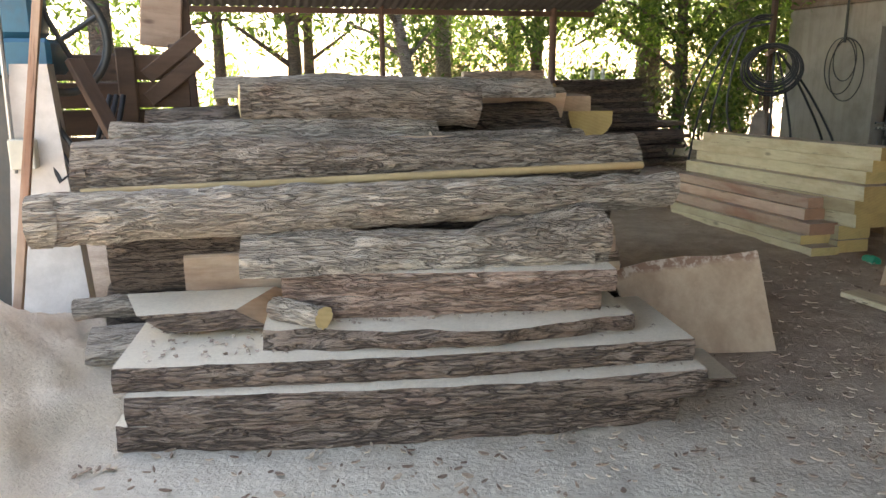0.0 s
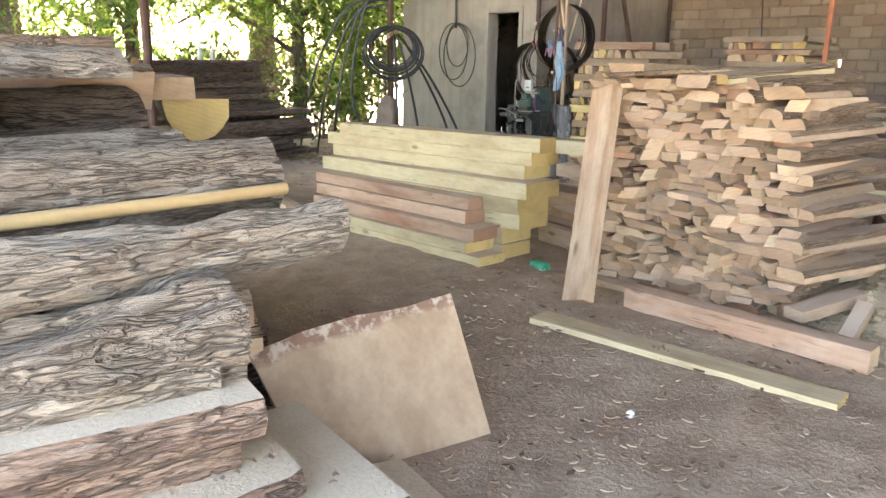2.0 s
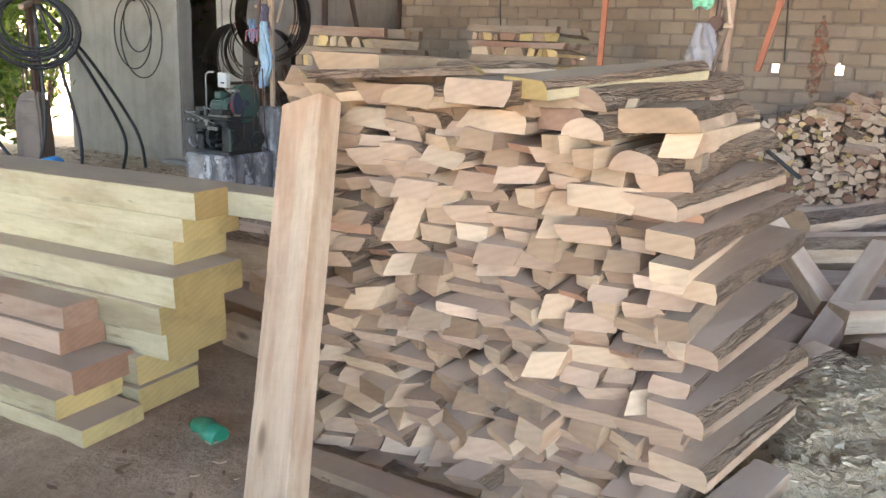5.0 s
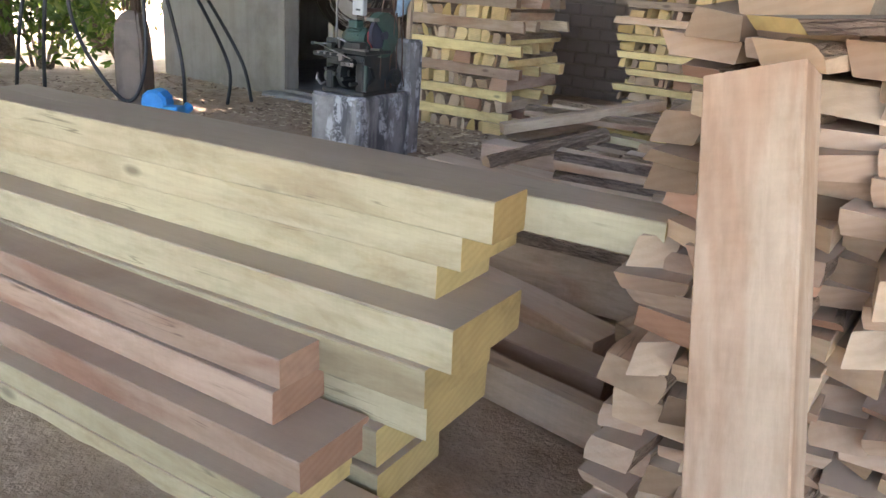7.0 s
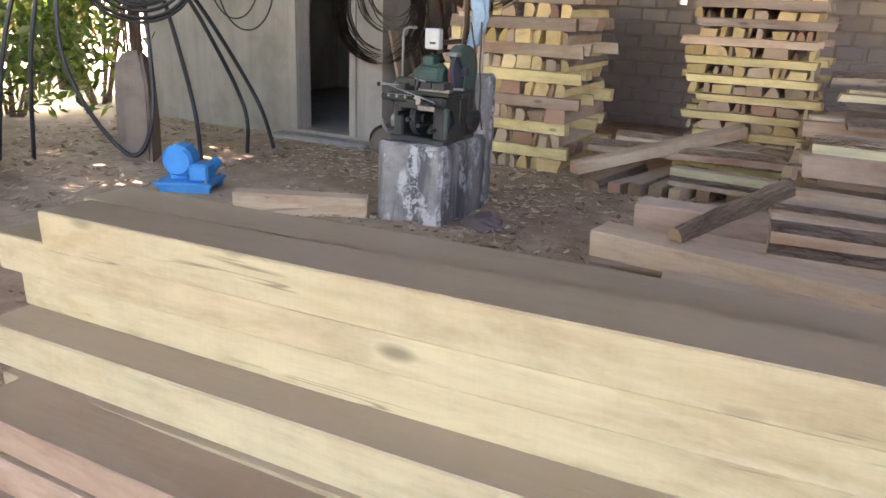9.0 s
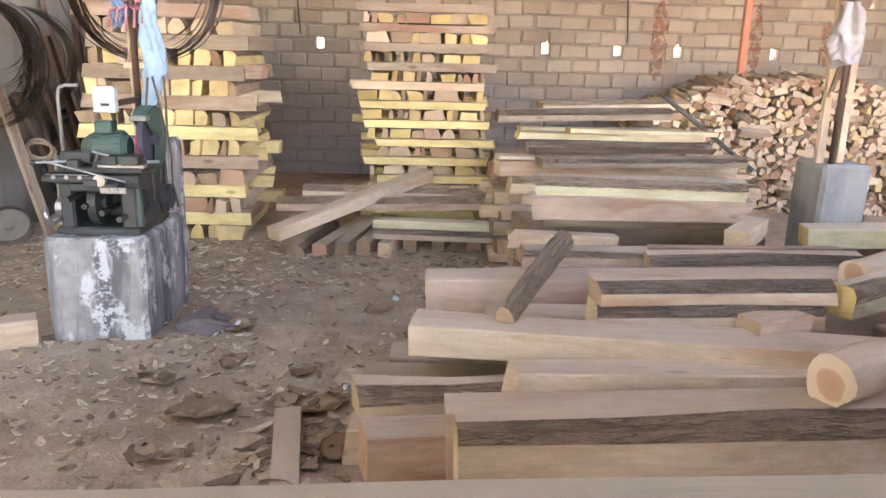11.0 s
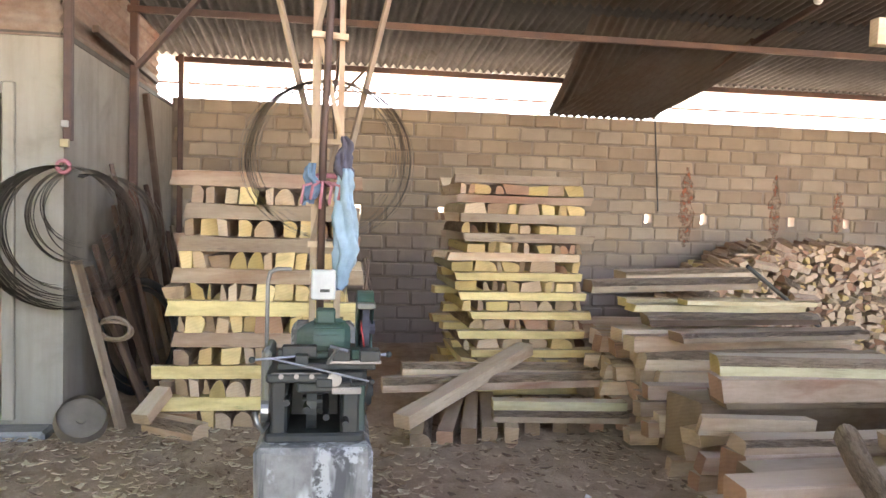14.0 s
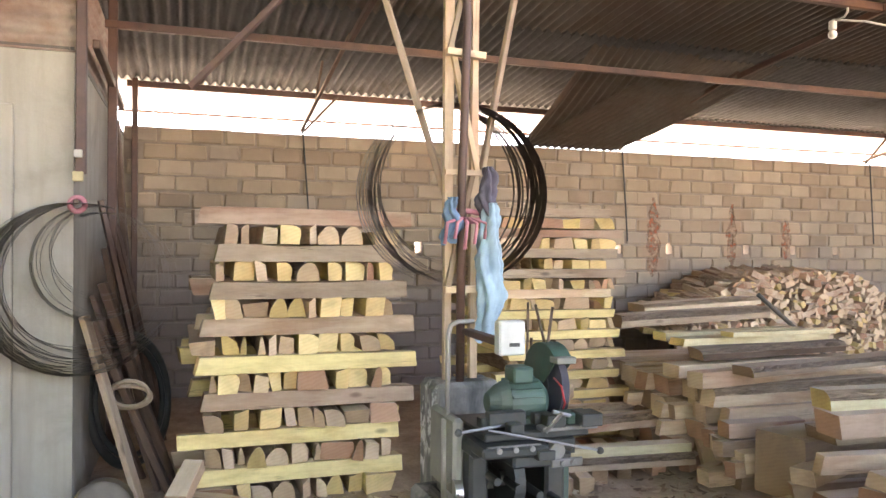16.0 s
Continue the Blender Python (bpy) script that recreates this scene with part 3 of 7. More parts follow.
def corrugated(name, p0, u, v, nu, wave, amp, mat, label, category="roof", kind="structure", sag=0.0):
    """A corrugated sheet from p0: ridges run along v, waves across u."""
    bm = bmesh.new()
    p0, u, v = Vector(p0), Vector(u), Vector(v)
    nrm = u.cross(v).normalized()
    n = int(u.length / wave * 6)
    rows = []
    for j in range(nu + 1):
        rows.append([bm.verts.new(p0 + u * (i / n) + v * (j / nu) + nrm * (amp * math.sin(2 * math.pi * i / 6) + sag * math.sin(math.pi * j / nu))) for i in range(n + 1)])
    for j in range(nu):
        for i in range(n):
            bm.faces.new((rows[j][i], rows[j][i + 1], rows[j + 1][i + 1], rows[j + 1][i])).smooth = True
    return tagged(part(name, bm, mat), label, category, kind=kind)


rl = Mat("white_fibreglass_sheet", 0.5)
rl_col = rl.ramp(rl.noise(rl.coords((1, 1, 1), False), 2.5, 5, 0.6), [(0.3, (0.29, 0.29, 0.275)), (0.7, (0.35, 0.35, 0.34))])
rooflight = rl.out(rl_col)
rl_t = rl.n("ShaderNodeBsdfTranslucent")
rl.l(rl_col, rl_t.inputs["Color"])
rl_mix = rl.n("ShaderNodeMixShader")
rl_mix.inputs[0].default_value = 0.3
rl.l(rl.b.outputs[0], rl_mix.inputs[1])
rl.l(rl_t.outputs[0], rl_mix.inputs[2])
rl.l(rl_mix.outputs[0], rl.nt.nodes["Material Output"].inputs["Surface"])


def roof_z(x):
    return 2.95 + 0.1 * (12.2 - x)


# added wall behind the view, there to cut daylight from the south
bm = add_box(bmesh.new(), (1.7, -4.16, -0.1), (12.36, -4.0, 3.8))
tagged(part("wall_south", bm, mortar), "unseen plain wall added to keep light out of the shed", "wall", kind="structure")
# added sheets, out of view, that stop skylight between the two roofs
corrugated("gable_sheet", (4.22, 3.0, 3.45), (0, 6.2, 0), (0, 0, 1.7), 2, 0.09, 0.012, roof_m, "unseen upright corrugated sheets added to block skylight above the low roof", "wall")
# unseen roof added to keep sun and sky off the ground here
corrugated("roof_front", (-0.6, -4.0, 3.2), (5.0, 0, 0), (0, 8.55, -0.06), 4, 0.09, 0.012, roof_m, "unseen corrugated roof added to shade the way in")
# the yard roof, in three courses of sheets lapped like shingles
for name, x0, x1, lift, mt, lab in (("roof_overhang", 13.3, 12.2, -0.01, rooflight, "white translucent corrugated sheets over the wall"), ("roof_eave", 12.35, 10.2, 0.0, roof_m, "galvanised corrugated sheets at the eave"), ("ceiling", 10.45, 7.2, 0.02, roof_dark, "dark corrugated roof sheets"), ):
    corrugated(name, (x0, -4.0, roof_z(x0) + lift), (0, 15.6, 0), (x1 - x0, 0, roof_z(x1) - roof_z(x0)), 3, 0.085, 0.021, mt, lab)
# added course, never in view: blocks the sun, lets western sky in
corrugated("roof_ridge", (7.4, -4.0, roof_z(7.4) + 0.03), (0, 17.6, 0), (-3.2, 0, 1.9), 3, 0.085, 0.018, roof_m, "unseen steep corrugated sheets added to shape the light over the open side")
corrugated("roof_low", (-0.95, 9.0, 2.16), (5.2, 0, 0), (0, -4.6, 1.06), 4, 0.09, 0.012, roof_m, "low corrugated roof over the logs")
corrugated("room_cladding", (8.99, 11.4, 2.40), (0, 0, 0.9), (0, -2.95, 0), 2, 0.085, 0.012, rusty_sheet, "rusty corrugated cladding above the room")
corrugated("room_side_cladding", (8.98, 8.47, 2.40), (0, 0, 0.62), (2.6, 0, 0), 2, 0.085, 0.012, rusty_sheet, "rusty corrugated cladding on the gable")
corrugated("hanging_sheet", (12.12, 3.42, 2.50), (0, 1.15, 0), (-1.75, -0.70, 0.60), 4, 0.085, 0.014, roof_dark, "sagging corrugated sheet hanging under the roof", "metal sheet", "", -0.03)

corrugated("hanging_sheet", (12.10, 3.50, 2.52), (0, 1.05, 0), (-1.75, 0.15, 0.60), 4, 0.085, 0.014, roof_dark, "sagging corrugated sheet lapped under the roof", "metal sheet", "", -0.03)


def bar(name, a, b, w, h, mat, label, category="beam", kind="structure", parent=None, roll=0.0):
    bm = bmesh.new()
    L = (Vector(b) - Vector(a)).length
    add_box(bm, (0, -w / 2, -h / 2), (L, w / 2, h / 2), min(w, h) * 0.12)
    ob = part(name, bm, mat, None, m=along(a, b, roll=roll))
    if parent is not None:
        ob.parent = parent
        return ob
    return tagged(ob, label, category, kind=kind)


def pipe(name, a, b, r, mat, label, category="pipe", kind="structure"):
    bm = add_cyl(bmesh.new(), (0, 0, 0), Vector(b) - Vector(a), r, seg=10)
    ob = part(name, bm, mat, m=Matrix.Translation(a), smooth=False)
    return tagged(ob, label, category, kind=kind)


for x, y0, y1, z, w in ((12.25, -1.6, 8.44, 2.895, 0.05), (13.2, -4.0, 11.4, 2.80, 0.02), (10.4, -1.6, 8.45, 2.93, 0.045), (8.9, -1.6, 8.40, 3.16, 0.05), (7.3, -1.6, 8.45, 3.38, 0.06), (4.4, -1.6, 11.4, 5.15, 0.07)):
    bar("purlin", (x, y0, z), (x, y1, z), w, w * 1.2, steel_brown, "rust-brown steel purlin under the roof sheets")
for y in (6.85, 3.3, -0.3):
    bar("rafter", (12.28, y, 2.55), (10.4, y - 0.1, 3.02), 0.03, 0.03, steel_rust, "dark steel rafter strut")
    bar("rafter", (12.24, y, 2.52), (12.2, y - 0.35, 2.90), 0.025, 0.025, steel_rust, "dark steel brace on the wall")
    bar("rafter", (10.4, y - 0.1, 2.98), (7.3, y - 0.1, 3.33), 0.04, 0.05, steel_brown, "rust-brown steel rafter")
    bar("rafter", (11.6, y - 0.03, 2.72), (11.3, y - 0.04, 3.02), 0.02, 0.02, steel_rust, "short steel web of the rafter")
    pipe("wall_cable", (12.17, y - 0.08, 1.50), (12.17, y, 2.54), 0.008, iron_dark, "black cable hanging down the block wall", "cable", "")
for x, y, z0, z1, w, lab in ((8.95, 8.42, 1.78, 3.17, 0.05, "brown steel post bolted to the column"), (10.42, 8.40, -0.02, 3.1, 0.06, "brown steel post"), (12.12, 8.36, -0.02, 2.92, 0.05, "dark steel corner post")):
    bar("post", (x, y, z0), (x, y, z1), w, w, steel_brown, lab, "post")
for x, y in ((4.4, -1.5),):
    bar("post", (x, y, 0.0), (x, y, 5.12), 0.08, 0.08, steel_brown, "rust-brown steel roof post", "post")
bar("wall_bracket", (9.4, 8.40, 2.55), (11.2, 8.40, 2.50), 0.04, 0.05, steel_rust, "rusty steel bracket along the side wall")
bar("post", (10.9, 8.42, 2.35), (11.6, 8.3, 0.05), 0.05, 0.05, steel_rust, "rusty pipe leaning against the side wall", "pipe", "")
for x, r in ((1.62, 0.03), (3.72, 0.045)):
    pipe("roof_post", (x, 8.95, 0.1), (x, 8.95, 2.2), r, steel_brown, "thin dark steel roof post", "post")
bar("eave_beam", (-0.95, 8.95, 2.12), (4.25, 8.95, 2.12), 0.05, 0.06, steel_brown, "dark steel beam under the low eave")
bar("ledger", (-0.95, 4.5, 3.12), (4.25, 4.5, 3.12), 0.06, 0.07, steel_brown, "steel beam of the low roof")
# thin pole hanging beside the machine mast
bar("strut", (7.9, 7.25, 2.9), (7.62, 6.9, 1.55), 0.025, 0.025, grey_wood, "thin wooden strut against the mast", "pole", "")
bar("strut", (7.75, 6.5, 2.9), (7.62, 6.8, 1.6), 0.025, 0.025, grey_wood, "thin wooden strut against the mast", "pole", "")
bar("strut", (8.4, 7.9, 2.15), (8.0, 6.9, 3.2), 0.03, 0.03, steel_brown, "slanting brown steel strut under the roof", "strut", "structure")

# orange post and timber head
orange = plain("faded_orange_paint", (0.36, 0.115, 0.05), 0.6)
timber("cross_beam", (7.46, 4.28, 2.29), (7.46, 2.55, 2.29), 0.07, 0.13, PALE, "sq", "pale wooden beam fixed across the mast", "beam")
bar("painted_strip", (7.405, 3.93, 1.30), (7.405, 3.925, 2.46), 0.036, 0.03, orange, "faded orange steel strip hung from the beam", "strip", "")
bar("painted_strip", (7.44, 2.97, 1.38), (7.405, 2.76, 2.44), 0.038, 0.03, orange, "slanting faded orange steel strip on the beam", "strip", "")
bulb_m = plain("white_ceramic", (0.75, 0.72, 0.66), 0.35)
lamp = empty("pendant_lamp", (9.03, 3.52, 3.2), "unlit white bulb hanging on a conduit", "lamp")
bm = bmesh.new()
add_cyl(bm, (0, 0, -0.13), (0, 0, -0.19), 0.028, seg=12)
part("lamp_holder", bm, bulb_m, lamp)
bm = bmesh.new()
bmesh.ops.create_uvsphere(bm, u_segments=12, v_segments=8, radius=0.032, matrix=Matrix.Translation((0, 0, -0.225)))
part("bulb", bm, bulb_m, lamp, smooth=True)
bm = bmesh.new()
add_tube(bm, [(-0.13, 0, 0.0), (-0.13, 0, -0.10), (-0.1, 0, -0.13), (0, 0, -0.13)], 0.008)
add_tube(bm, [(0, 0, -0.12), (0, -0.3, -0.1), (0, -0.9, -0.13)], 0.008)
part("conduit", bm, plain("grey_conduit", (0.45, 0.44, 0.42)), lamp)

# ---- block courses ----
def block_mesh(name, l, h, d, seed):
    rnd = random.Random(seed)
    bm = bmesh.new()
    add_box(bm, (-d, -l / 2, -h / 2), (0.0, l / 2, h / 2), 0.011)
    for v in bm.verts:
        v.co += Vector((rnd.uniform(-0.004, 0.003), rnd.uniform(-0.009, 0.009), rnd.uniform(-0.006, 0.006)))
    me = bpy.data.meshes.new(name)
    bm.to_mesh(me)
    bm.free()
    me.materials.append(block_m)
    return me


block_pool = [block_mesh("brick", BL - 0.020, BH - 0.018, 0.03, i) for i in range(16)]
brick_rnd = random.Random(5)
rest = bmesh.new()
placed = 0
for row in range(17):
    z = -0.04 + BH * (row + 0.5)
    if z + BH / 2 > 2.53:
        break
    y = 8.45 - (BL / 2 if row % 2 else 0) - BL / 2
    while y > -3.9:
        cut = [h for h in HOLES if abs(h - y) < BL / 2 + 0.03] if z - 0.05 < 1.43 < z + 0.05 else []
        if not cut:
            me = brick_rnd.choice(block_pool)
            off = Vector((WX + 0.025 + brick_rnd.uniform(-0.005, 0.004), y + brick_rnd.uniform(-0.012, 0.012), z + brick_rnd.uniform(-0.005, 0.005)))
            if y > 4.4 and placed < 300:
                ob = new("brick", me)
                ob.location = off
                ob.parent = wall_east
                placed += 1
            else:
                tmp = bmesh.new()
                tmp.from_mesh(me)
                tmp.transform(Matrix.Translation(off))
                me2 = bpy.data.meshes.new("tmp")
                tmp.to_mesh(me2)
                tmp.free()
                rest.from_mesh(me2)
                bpy.data.meshes.remove(me2)
        else:
            h = cut[0]
            for lo, hi in ((y - BL / 2, h - HOLE_W / 2), (h + HOLE_W / 2, y + BL / 2)):
                if hi - lo > 0.05:
                    add_box(rest, (WX - 0.004, lo + 0.01, z - BH / 2 + 0.01), (WX + 0.02, hi - 0.01, z + BH / 2 - 0.01), 0.006)
        y -= BL
tagged(part("brickwork", rest, block_m, wall_east), kind="stuff")
# red paint runs on the wall


def smear(y, z0, z1, w, seed):
    rnd = random.Random(seed)
    bm = bmesh.new()
    L, R = [], []
    n = 14
    for i in range(n + 1):
        t = i / n
        z = z0 + (z1 - z0) * t
        ww = w * (0.25 + 0.75 * math.sin(math.pi * min(1, t * 1.05)) ** 0.6) * rnd.uniform(0.5, 1.1)
        c = y + rnd.uniform(-0.012, 0.012)
        L.append(bm.verts.new((0, c - ww / 2, z)))
        R.append(bm.verts.new((0, c + ww / 2, z)))
    for i in range(n):
        bm.faces.new((L[i], R[i], R[i + 1], L[i + 1]))
    ob = part("paint_smear", bm, smear_m, m=Matrix.Translation((WX - 0.019, 0, 0)))
    ob.parent = wall_east
    return ob


w = Mat("worn_red_smear", 0.95)
geo = w.n("ShaderNodeNewGeometry").outputs["Position"]
w.l(w.ramp(w.noise(geo, 16, 6, 0.75), [(0.40, (0, 0, 0)), (0.62, (0.8, 0.8, 0.8))]), w.b.inputs["Alpha"])
smear_m = w.out((0.42, 0.15, 0.08))
smear(2.88, 1.1, 2.0, 0.20, 1)
smear(1.80, 1.2, 1.95, 0.16, 2)
smear(1.0, 1.3, 1.8, 0.14, 3)

# ---- log pile ----
G1 = "logs in the pile"
timber("bearer", (-0.3, 2.75, 0.17), (-0.2, 3.9, 0.17), 0.1, 0.05, GREY, "sq", "weathered bearer under the slabs", group=G1)
timber("slab", (-0.44, 2.79, .20), (1.52, 2.52, .20), .46, .105, DUSTY, "live", "thick bark-edged slab lying on the ground", "slab", G1, wobble=.03, bow=-.05, fine=True)
timber("slab", (-0.40, 2.765, .305), (1.60, 2.475, .305), .43, .105, DUSTY, "live", "thick bark-edged slab coated in sawdust", "slab", G1, wobble=.018, bow=-.05, fine=True)
timber("slab", (-0.44, 2.86, .41), (1.60, 2.62, .41), .54, .085, DUSTY, "live", "wide bark-edged slab coated in sawdust", "slab", G1, wobble=.02, bow=-.03, fine=True)
timber("slab", (0.05, 2.85, .495), (1.42, 2.68, .495), .38, .065, DUSTY, "live", "wavy bark-edged slab under the cants", "slab", G1, wobble=.11, bow=-0.03, fine=True)
timber("cant", (0.18, 2.89, .56), (1.32, 2.70, .56), .26, .085, (dusty_top, pale_end, bark_red), "live", "squared log cant with bark faces", "timber", G1, wobble=.02, fine=True)
timber("cant", (0.13, 2.90, .645), (1.36, 2.68, .645), .28, .085, (dusty_top, pale_end, bark_red), "live", "squared log cant with bark faces", "timber", G1, wobble=.02, fine=True)
timber("log_piece", (0.08, 2.80, .56), (0.245, 2.63, .56), .085, .08, (pale, ochre_end, bark_pale), "log", "short branch stub with a yellow cut end", "log", G1, fine=True)
timber("log", (-0.02, 2.91, .73), (1.30, 2.72, .73), .26, .135, LOGP, "half", "rough furrowed half log", "log", G1, wobble=.04, fine=True)
timber("log_butt", (1.37, 2.74, .735), (0.75, 2.84, .735), .24, .19, LOG, "log", "knobbly bark-covered butt of a log", "log", G1, wobble=.09, taper=.55, fine=True)
timber("log", (-0.77, 2.98, .835), (1.76, 2.89, .885), .20, .20, (ochre, ochre_end, bark_pale), "log", "long dust-covered log slanting across the pile", "log", G1, wobble=.03, taper=.26, skew=.03, fine=True, cut0=.14)
timber("pole", (-0.60, 3.10, 1.00), (1.70, 3.03, 1.035), .035, .035, (pole_wood, dull_end, pole_wood), "log", "thin yellow peeled pole between the logs", "pole", G1, wobble=.004)
timber("log", (-0.66, 3.26, .965), (1.74, 3.22, .935), .24, .235, LOG, "log", "long bark-covered log lying in the pile", "log", G1, wobble=.03, skew=.05, fine=True, cut0=.08)
timber("log", (-0.55, 3.58, 1.13), (0.9, 3.6, 1.12), .2, .12, LOGP, "half", "flattened bark-covered log on the pile", "log", G1, wobble=.03, fine=True)
timber("log", (0.85, 3.50, 1.08), (1.60, 3.48, 1.08), .16, .11, LOG, "log", "bark-covered log on top of the pile", "log", G1, wobble=.03, fine=True)
timber("pole", (-0.50, 3.44, 1.14), (0.95, 3.46, 1.14), .05, .03, PALE, "sq", "thin yellow sawn batten", "batten", G1)
timber("log", (-0.02, 3.66, 1.22), (1.12, 3.66, 1.19), .22, .20, (ochre, ochre_end, bark), "log", "short thick log on top of the pile", "log", G1, wobble=.03, skew=.03, fine=True, cut0=.07)
timber("slab", (-0.12, 3.92, 1.34), (1.60, 3.95, 1.32), .30, .10, LOGP, "half", "dust-covered slab on top of the pile", "slab", G1, wobble=.04, fine=True)
timber("log", (-0.5, 3.9, .2), (1.6, 3.95, .2), .38, .42, LOGD, "log", "dark log at the heart of the pile", "log", G1, wobble=.04)
timber("log", (-0.6, 3.45, .2), (1.5, 3.5, .2), .36, .36, LOGD, "log", "dark log at the heart of the pile", "log", G1, wobble=.04)
timber("log", (-0.5, 3.75, .58), (1.55, 3.8, .58), .36, .40, LOGD, "log", "dark log at the heart of the pile", "log", G1, wobble=.04)
timber("log", (-0.55, 3.30, .55), (1.4, 3.34, .55), .26, .34, LOGD, "log", "dark bark-covered log inside the pile", "log", G1, wobble=.04)
timber("log", (-0.45, 4.05, .95), (1.7, 4.1, .95), .34, .34, LOGD, "log", "dark bark-covered log deep in the pile", "log", G1, wobble=.04)
timber("log", (-0.3, 3.72, .98), (1.5, 3.74, .98), .24, .20, LOGD, "log", "dark bark-covered log deep in the pile", "log", G1, wobble=.04)
timber("cant", (-0.25, 3.30, .50), (0.3, 3.26, .50), .30, .24, GREY, "sq", "dark squared timber end in the pile", "timber", G1)
timber("slab", (-0.62, 3.12, .36), (0.12, 3.05, .40), .30, .10, LOGP, "half", "bark offcut half buried in sawdust", "offcut", G1, wobble=.04, fine=True)
timber("slab", (-0.40, 3.02, .515), (0.08, 2.93, .53), .30, .075, DUSTY, "live", "dusty bark-edged offcut", "offcut", G1, wobble=.03, skew=.14)
timber("log", (-0.72, 3.35, .45), (-0.30, 3.3, .47), .10, .09, LOGP, "log", "broken branch in the sawdust", "log", G1, wobble=.03)
# right end of the pile: short cut blocks
timber("log", (1.0, 4.6, .18), (2.3, 4.8, .18), .5, .72, LOGD, "log", "large dark log beyond the bark-covered pile", "log", G1)
timber("slab", (1.0, 4.70, .88), (2.30, 4.70, .88), .78, .165, GREY, "sq", "weathered timber under the cut blocks", "timber", G1)
timber("block", (2.26, 4.95, 1.22), (2.06, 4.32, 1.22), .25, .17, (grey_wood, yellow_end, bark_dark), "half", "half-round block with a yellow cut end", "block", G1, wobble=.02, roll=180)
timber("block", (2.14, 4.95, 1.22), (1.94, 4.30, 1.22), .19, .09, (grey_wood, pale_end, bark_dark), "sq", "pale cut block lying on the pile", "block", G1)
timber("log", (1.9, 4.9, 1.05), (1.74, 4.30, 1.05), .17, .15, LOG, "log", "round log with a light cut end", "log", G1)
timber("slab", (1.22, 4.25, 1.265), (1.83, 4.20, 1.265), .17, .12, (pale, pale_end, bark_pale), "half", "bark-topped slab with a sawn face", "slab", G1, wobble=.02, roll=-62, fine=True)
timber("slab", (1.24, 4.3, 1.355), (1.68, 4.20, 1.36), .20, .10, PALE, "live", "wedge-shaped offcut on top of the pile", "offcut", G1, wobble=.05)
timber("log", (1.5, 4.75, 1.31), (1.82, 4.34, 1.31), .075, .075, (pale, ochre_end, bark_dark), "log", "thin dark log with a yellow cut end", "log", G1)
timber("log", (1.75, 4.85, 1.20), (1.6, 4.55, 1.20), .14, .14, LOGD, "log", "dark round log on the pile", "log", G1)
timber("cant", (1.35, 3.35, .50), (1.72, 3.30, .50), .20, .14, PALE, "wane", "cut timber end sticking out of the pile", "timber", G1)
timber("cant", (1.30, 3.3, .64), (1.66, 3.25, .64), .22, .12, PINK, "wane", "cut timber end sticking out of the pile", "timber", G1)
timber("log", (1.3, 3.45, .2), (1.78, 3.42, .2), .26, .3, LOGD, "log", "dark log end near the ground", "log", G1)
timber("log", (1.5, 3.75, .25), (1.98, 3.72, .28), .15, .15, LOG, "log", "log with a light cut end", "log", G1)
# plywood sheet leaning on the pile
def plywood_mat(name):
    """Stained sheet: faint vertical streaks, a burnt rim along the top with peeled pale flecks."""
    w = Mat(name, 0.75)
    tc = w.n("ShaderNodeTexCoord").outputs["Object"]
    col = w.ramp(w.noise(w.coords((5, 5, 0.8), False), 1.6, 5, 0.6, 0.4), [(0.3, (0.40, 0.27, 0.175)), (0.55, (0.50, 0.36, 0.24)), (0.75, (0.56, 0.42, 0.29))])
    col = w.mix(col, w.ramp(w.noise(tc, 40, 5, 0.7), [(0.3, (0.82, 0.8, 0.78)), (0.6, (1.03, 1.03, 1.03))]), 0.6, 'MULTIPLY')
    sep = w.n("ShaderNodeSeparateXYZ")
    w.l(tc, sep.inputs[0])
    lift = w.n("ShaderNodeMath")
    lift.operation = 'MULTIPLY_ADD'
    lift.inputs[1].default_value = -0.115
    w.l(sep.outputs["X"], lift.inputs[0])
    w.l(sep.outputs["Z"], lift.inputs[2])
    rag = w.n("ShaderNodeMath")
    rag.operation = 'ADD'
    w.l(lift.outputs[0], rag.inputs[0])
    w.l(w.ramp(w.noise(tc, 13, 5, 0.7), [(0.3, (-0.03,) * 3), (0.7, (0.03,) * 3)]), rag.inputs[1])
    rim = w.n("ShaderNodeMapRange", From_Min=0.315, From_Max=0.34)
    w.l(rag.outputs[0], rim.inputs["Value"])
    fleck = w.ramp(w.noise(tc, 22, 4, 0.65), [(0.5, (0.27, 0.155, 0.105)), (0.62, (0.58, 0.47, 0.37))])
    return w.out(w.mix(col, fleck, rim.outputs[0]), w.noise(tc, 30, 4, 0.6), 0.15, 0.004)


ply = plywood_mat("stained_plywood")
bm = bmesh.new()
ply_pts = [(1.70, 2.93, .20), (2.31, 2.81, .20), (2.36, 3.07, .62), (1.66, 3.22, .54)]
vs = [bm.verts.new(p) for p in ply_pts]
f = bm.faces.new(vs)
bmesh.ops.subdivide_edges(bm, edges=bm.edges[:], cuts=7, use_grid_fill=True)
rnd = random.Random(4)
for v in bm.verts:
    if v.co.z > .53:
        v.co.z += rnd.uniform(-.012, .012)
bmesh.ops.solidify(bm, geom=bm.faces[:], thickness=0.015)
tagged(part("plywood_sheet", bm, ply), "stained plywood sheet leaning against the log pile", "board")
timber("slab", (1.55, 2.72, .20), (1.9, 2.66, .2), .3, .05, DUSTY, "live", "dusty slab end on the ground", "offcut", G1, wobble=.04)


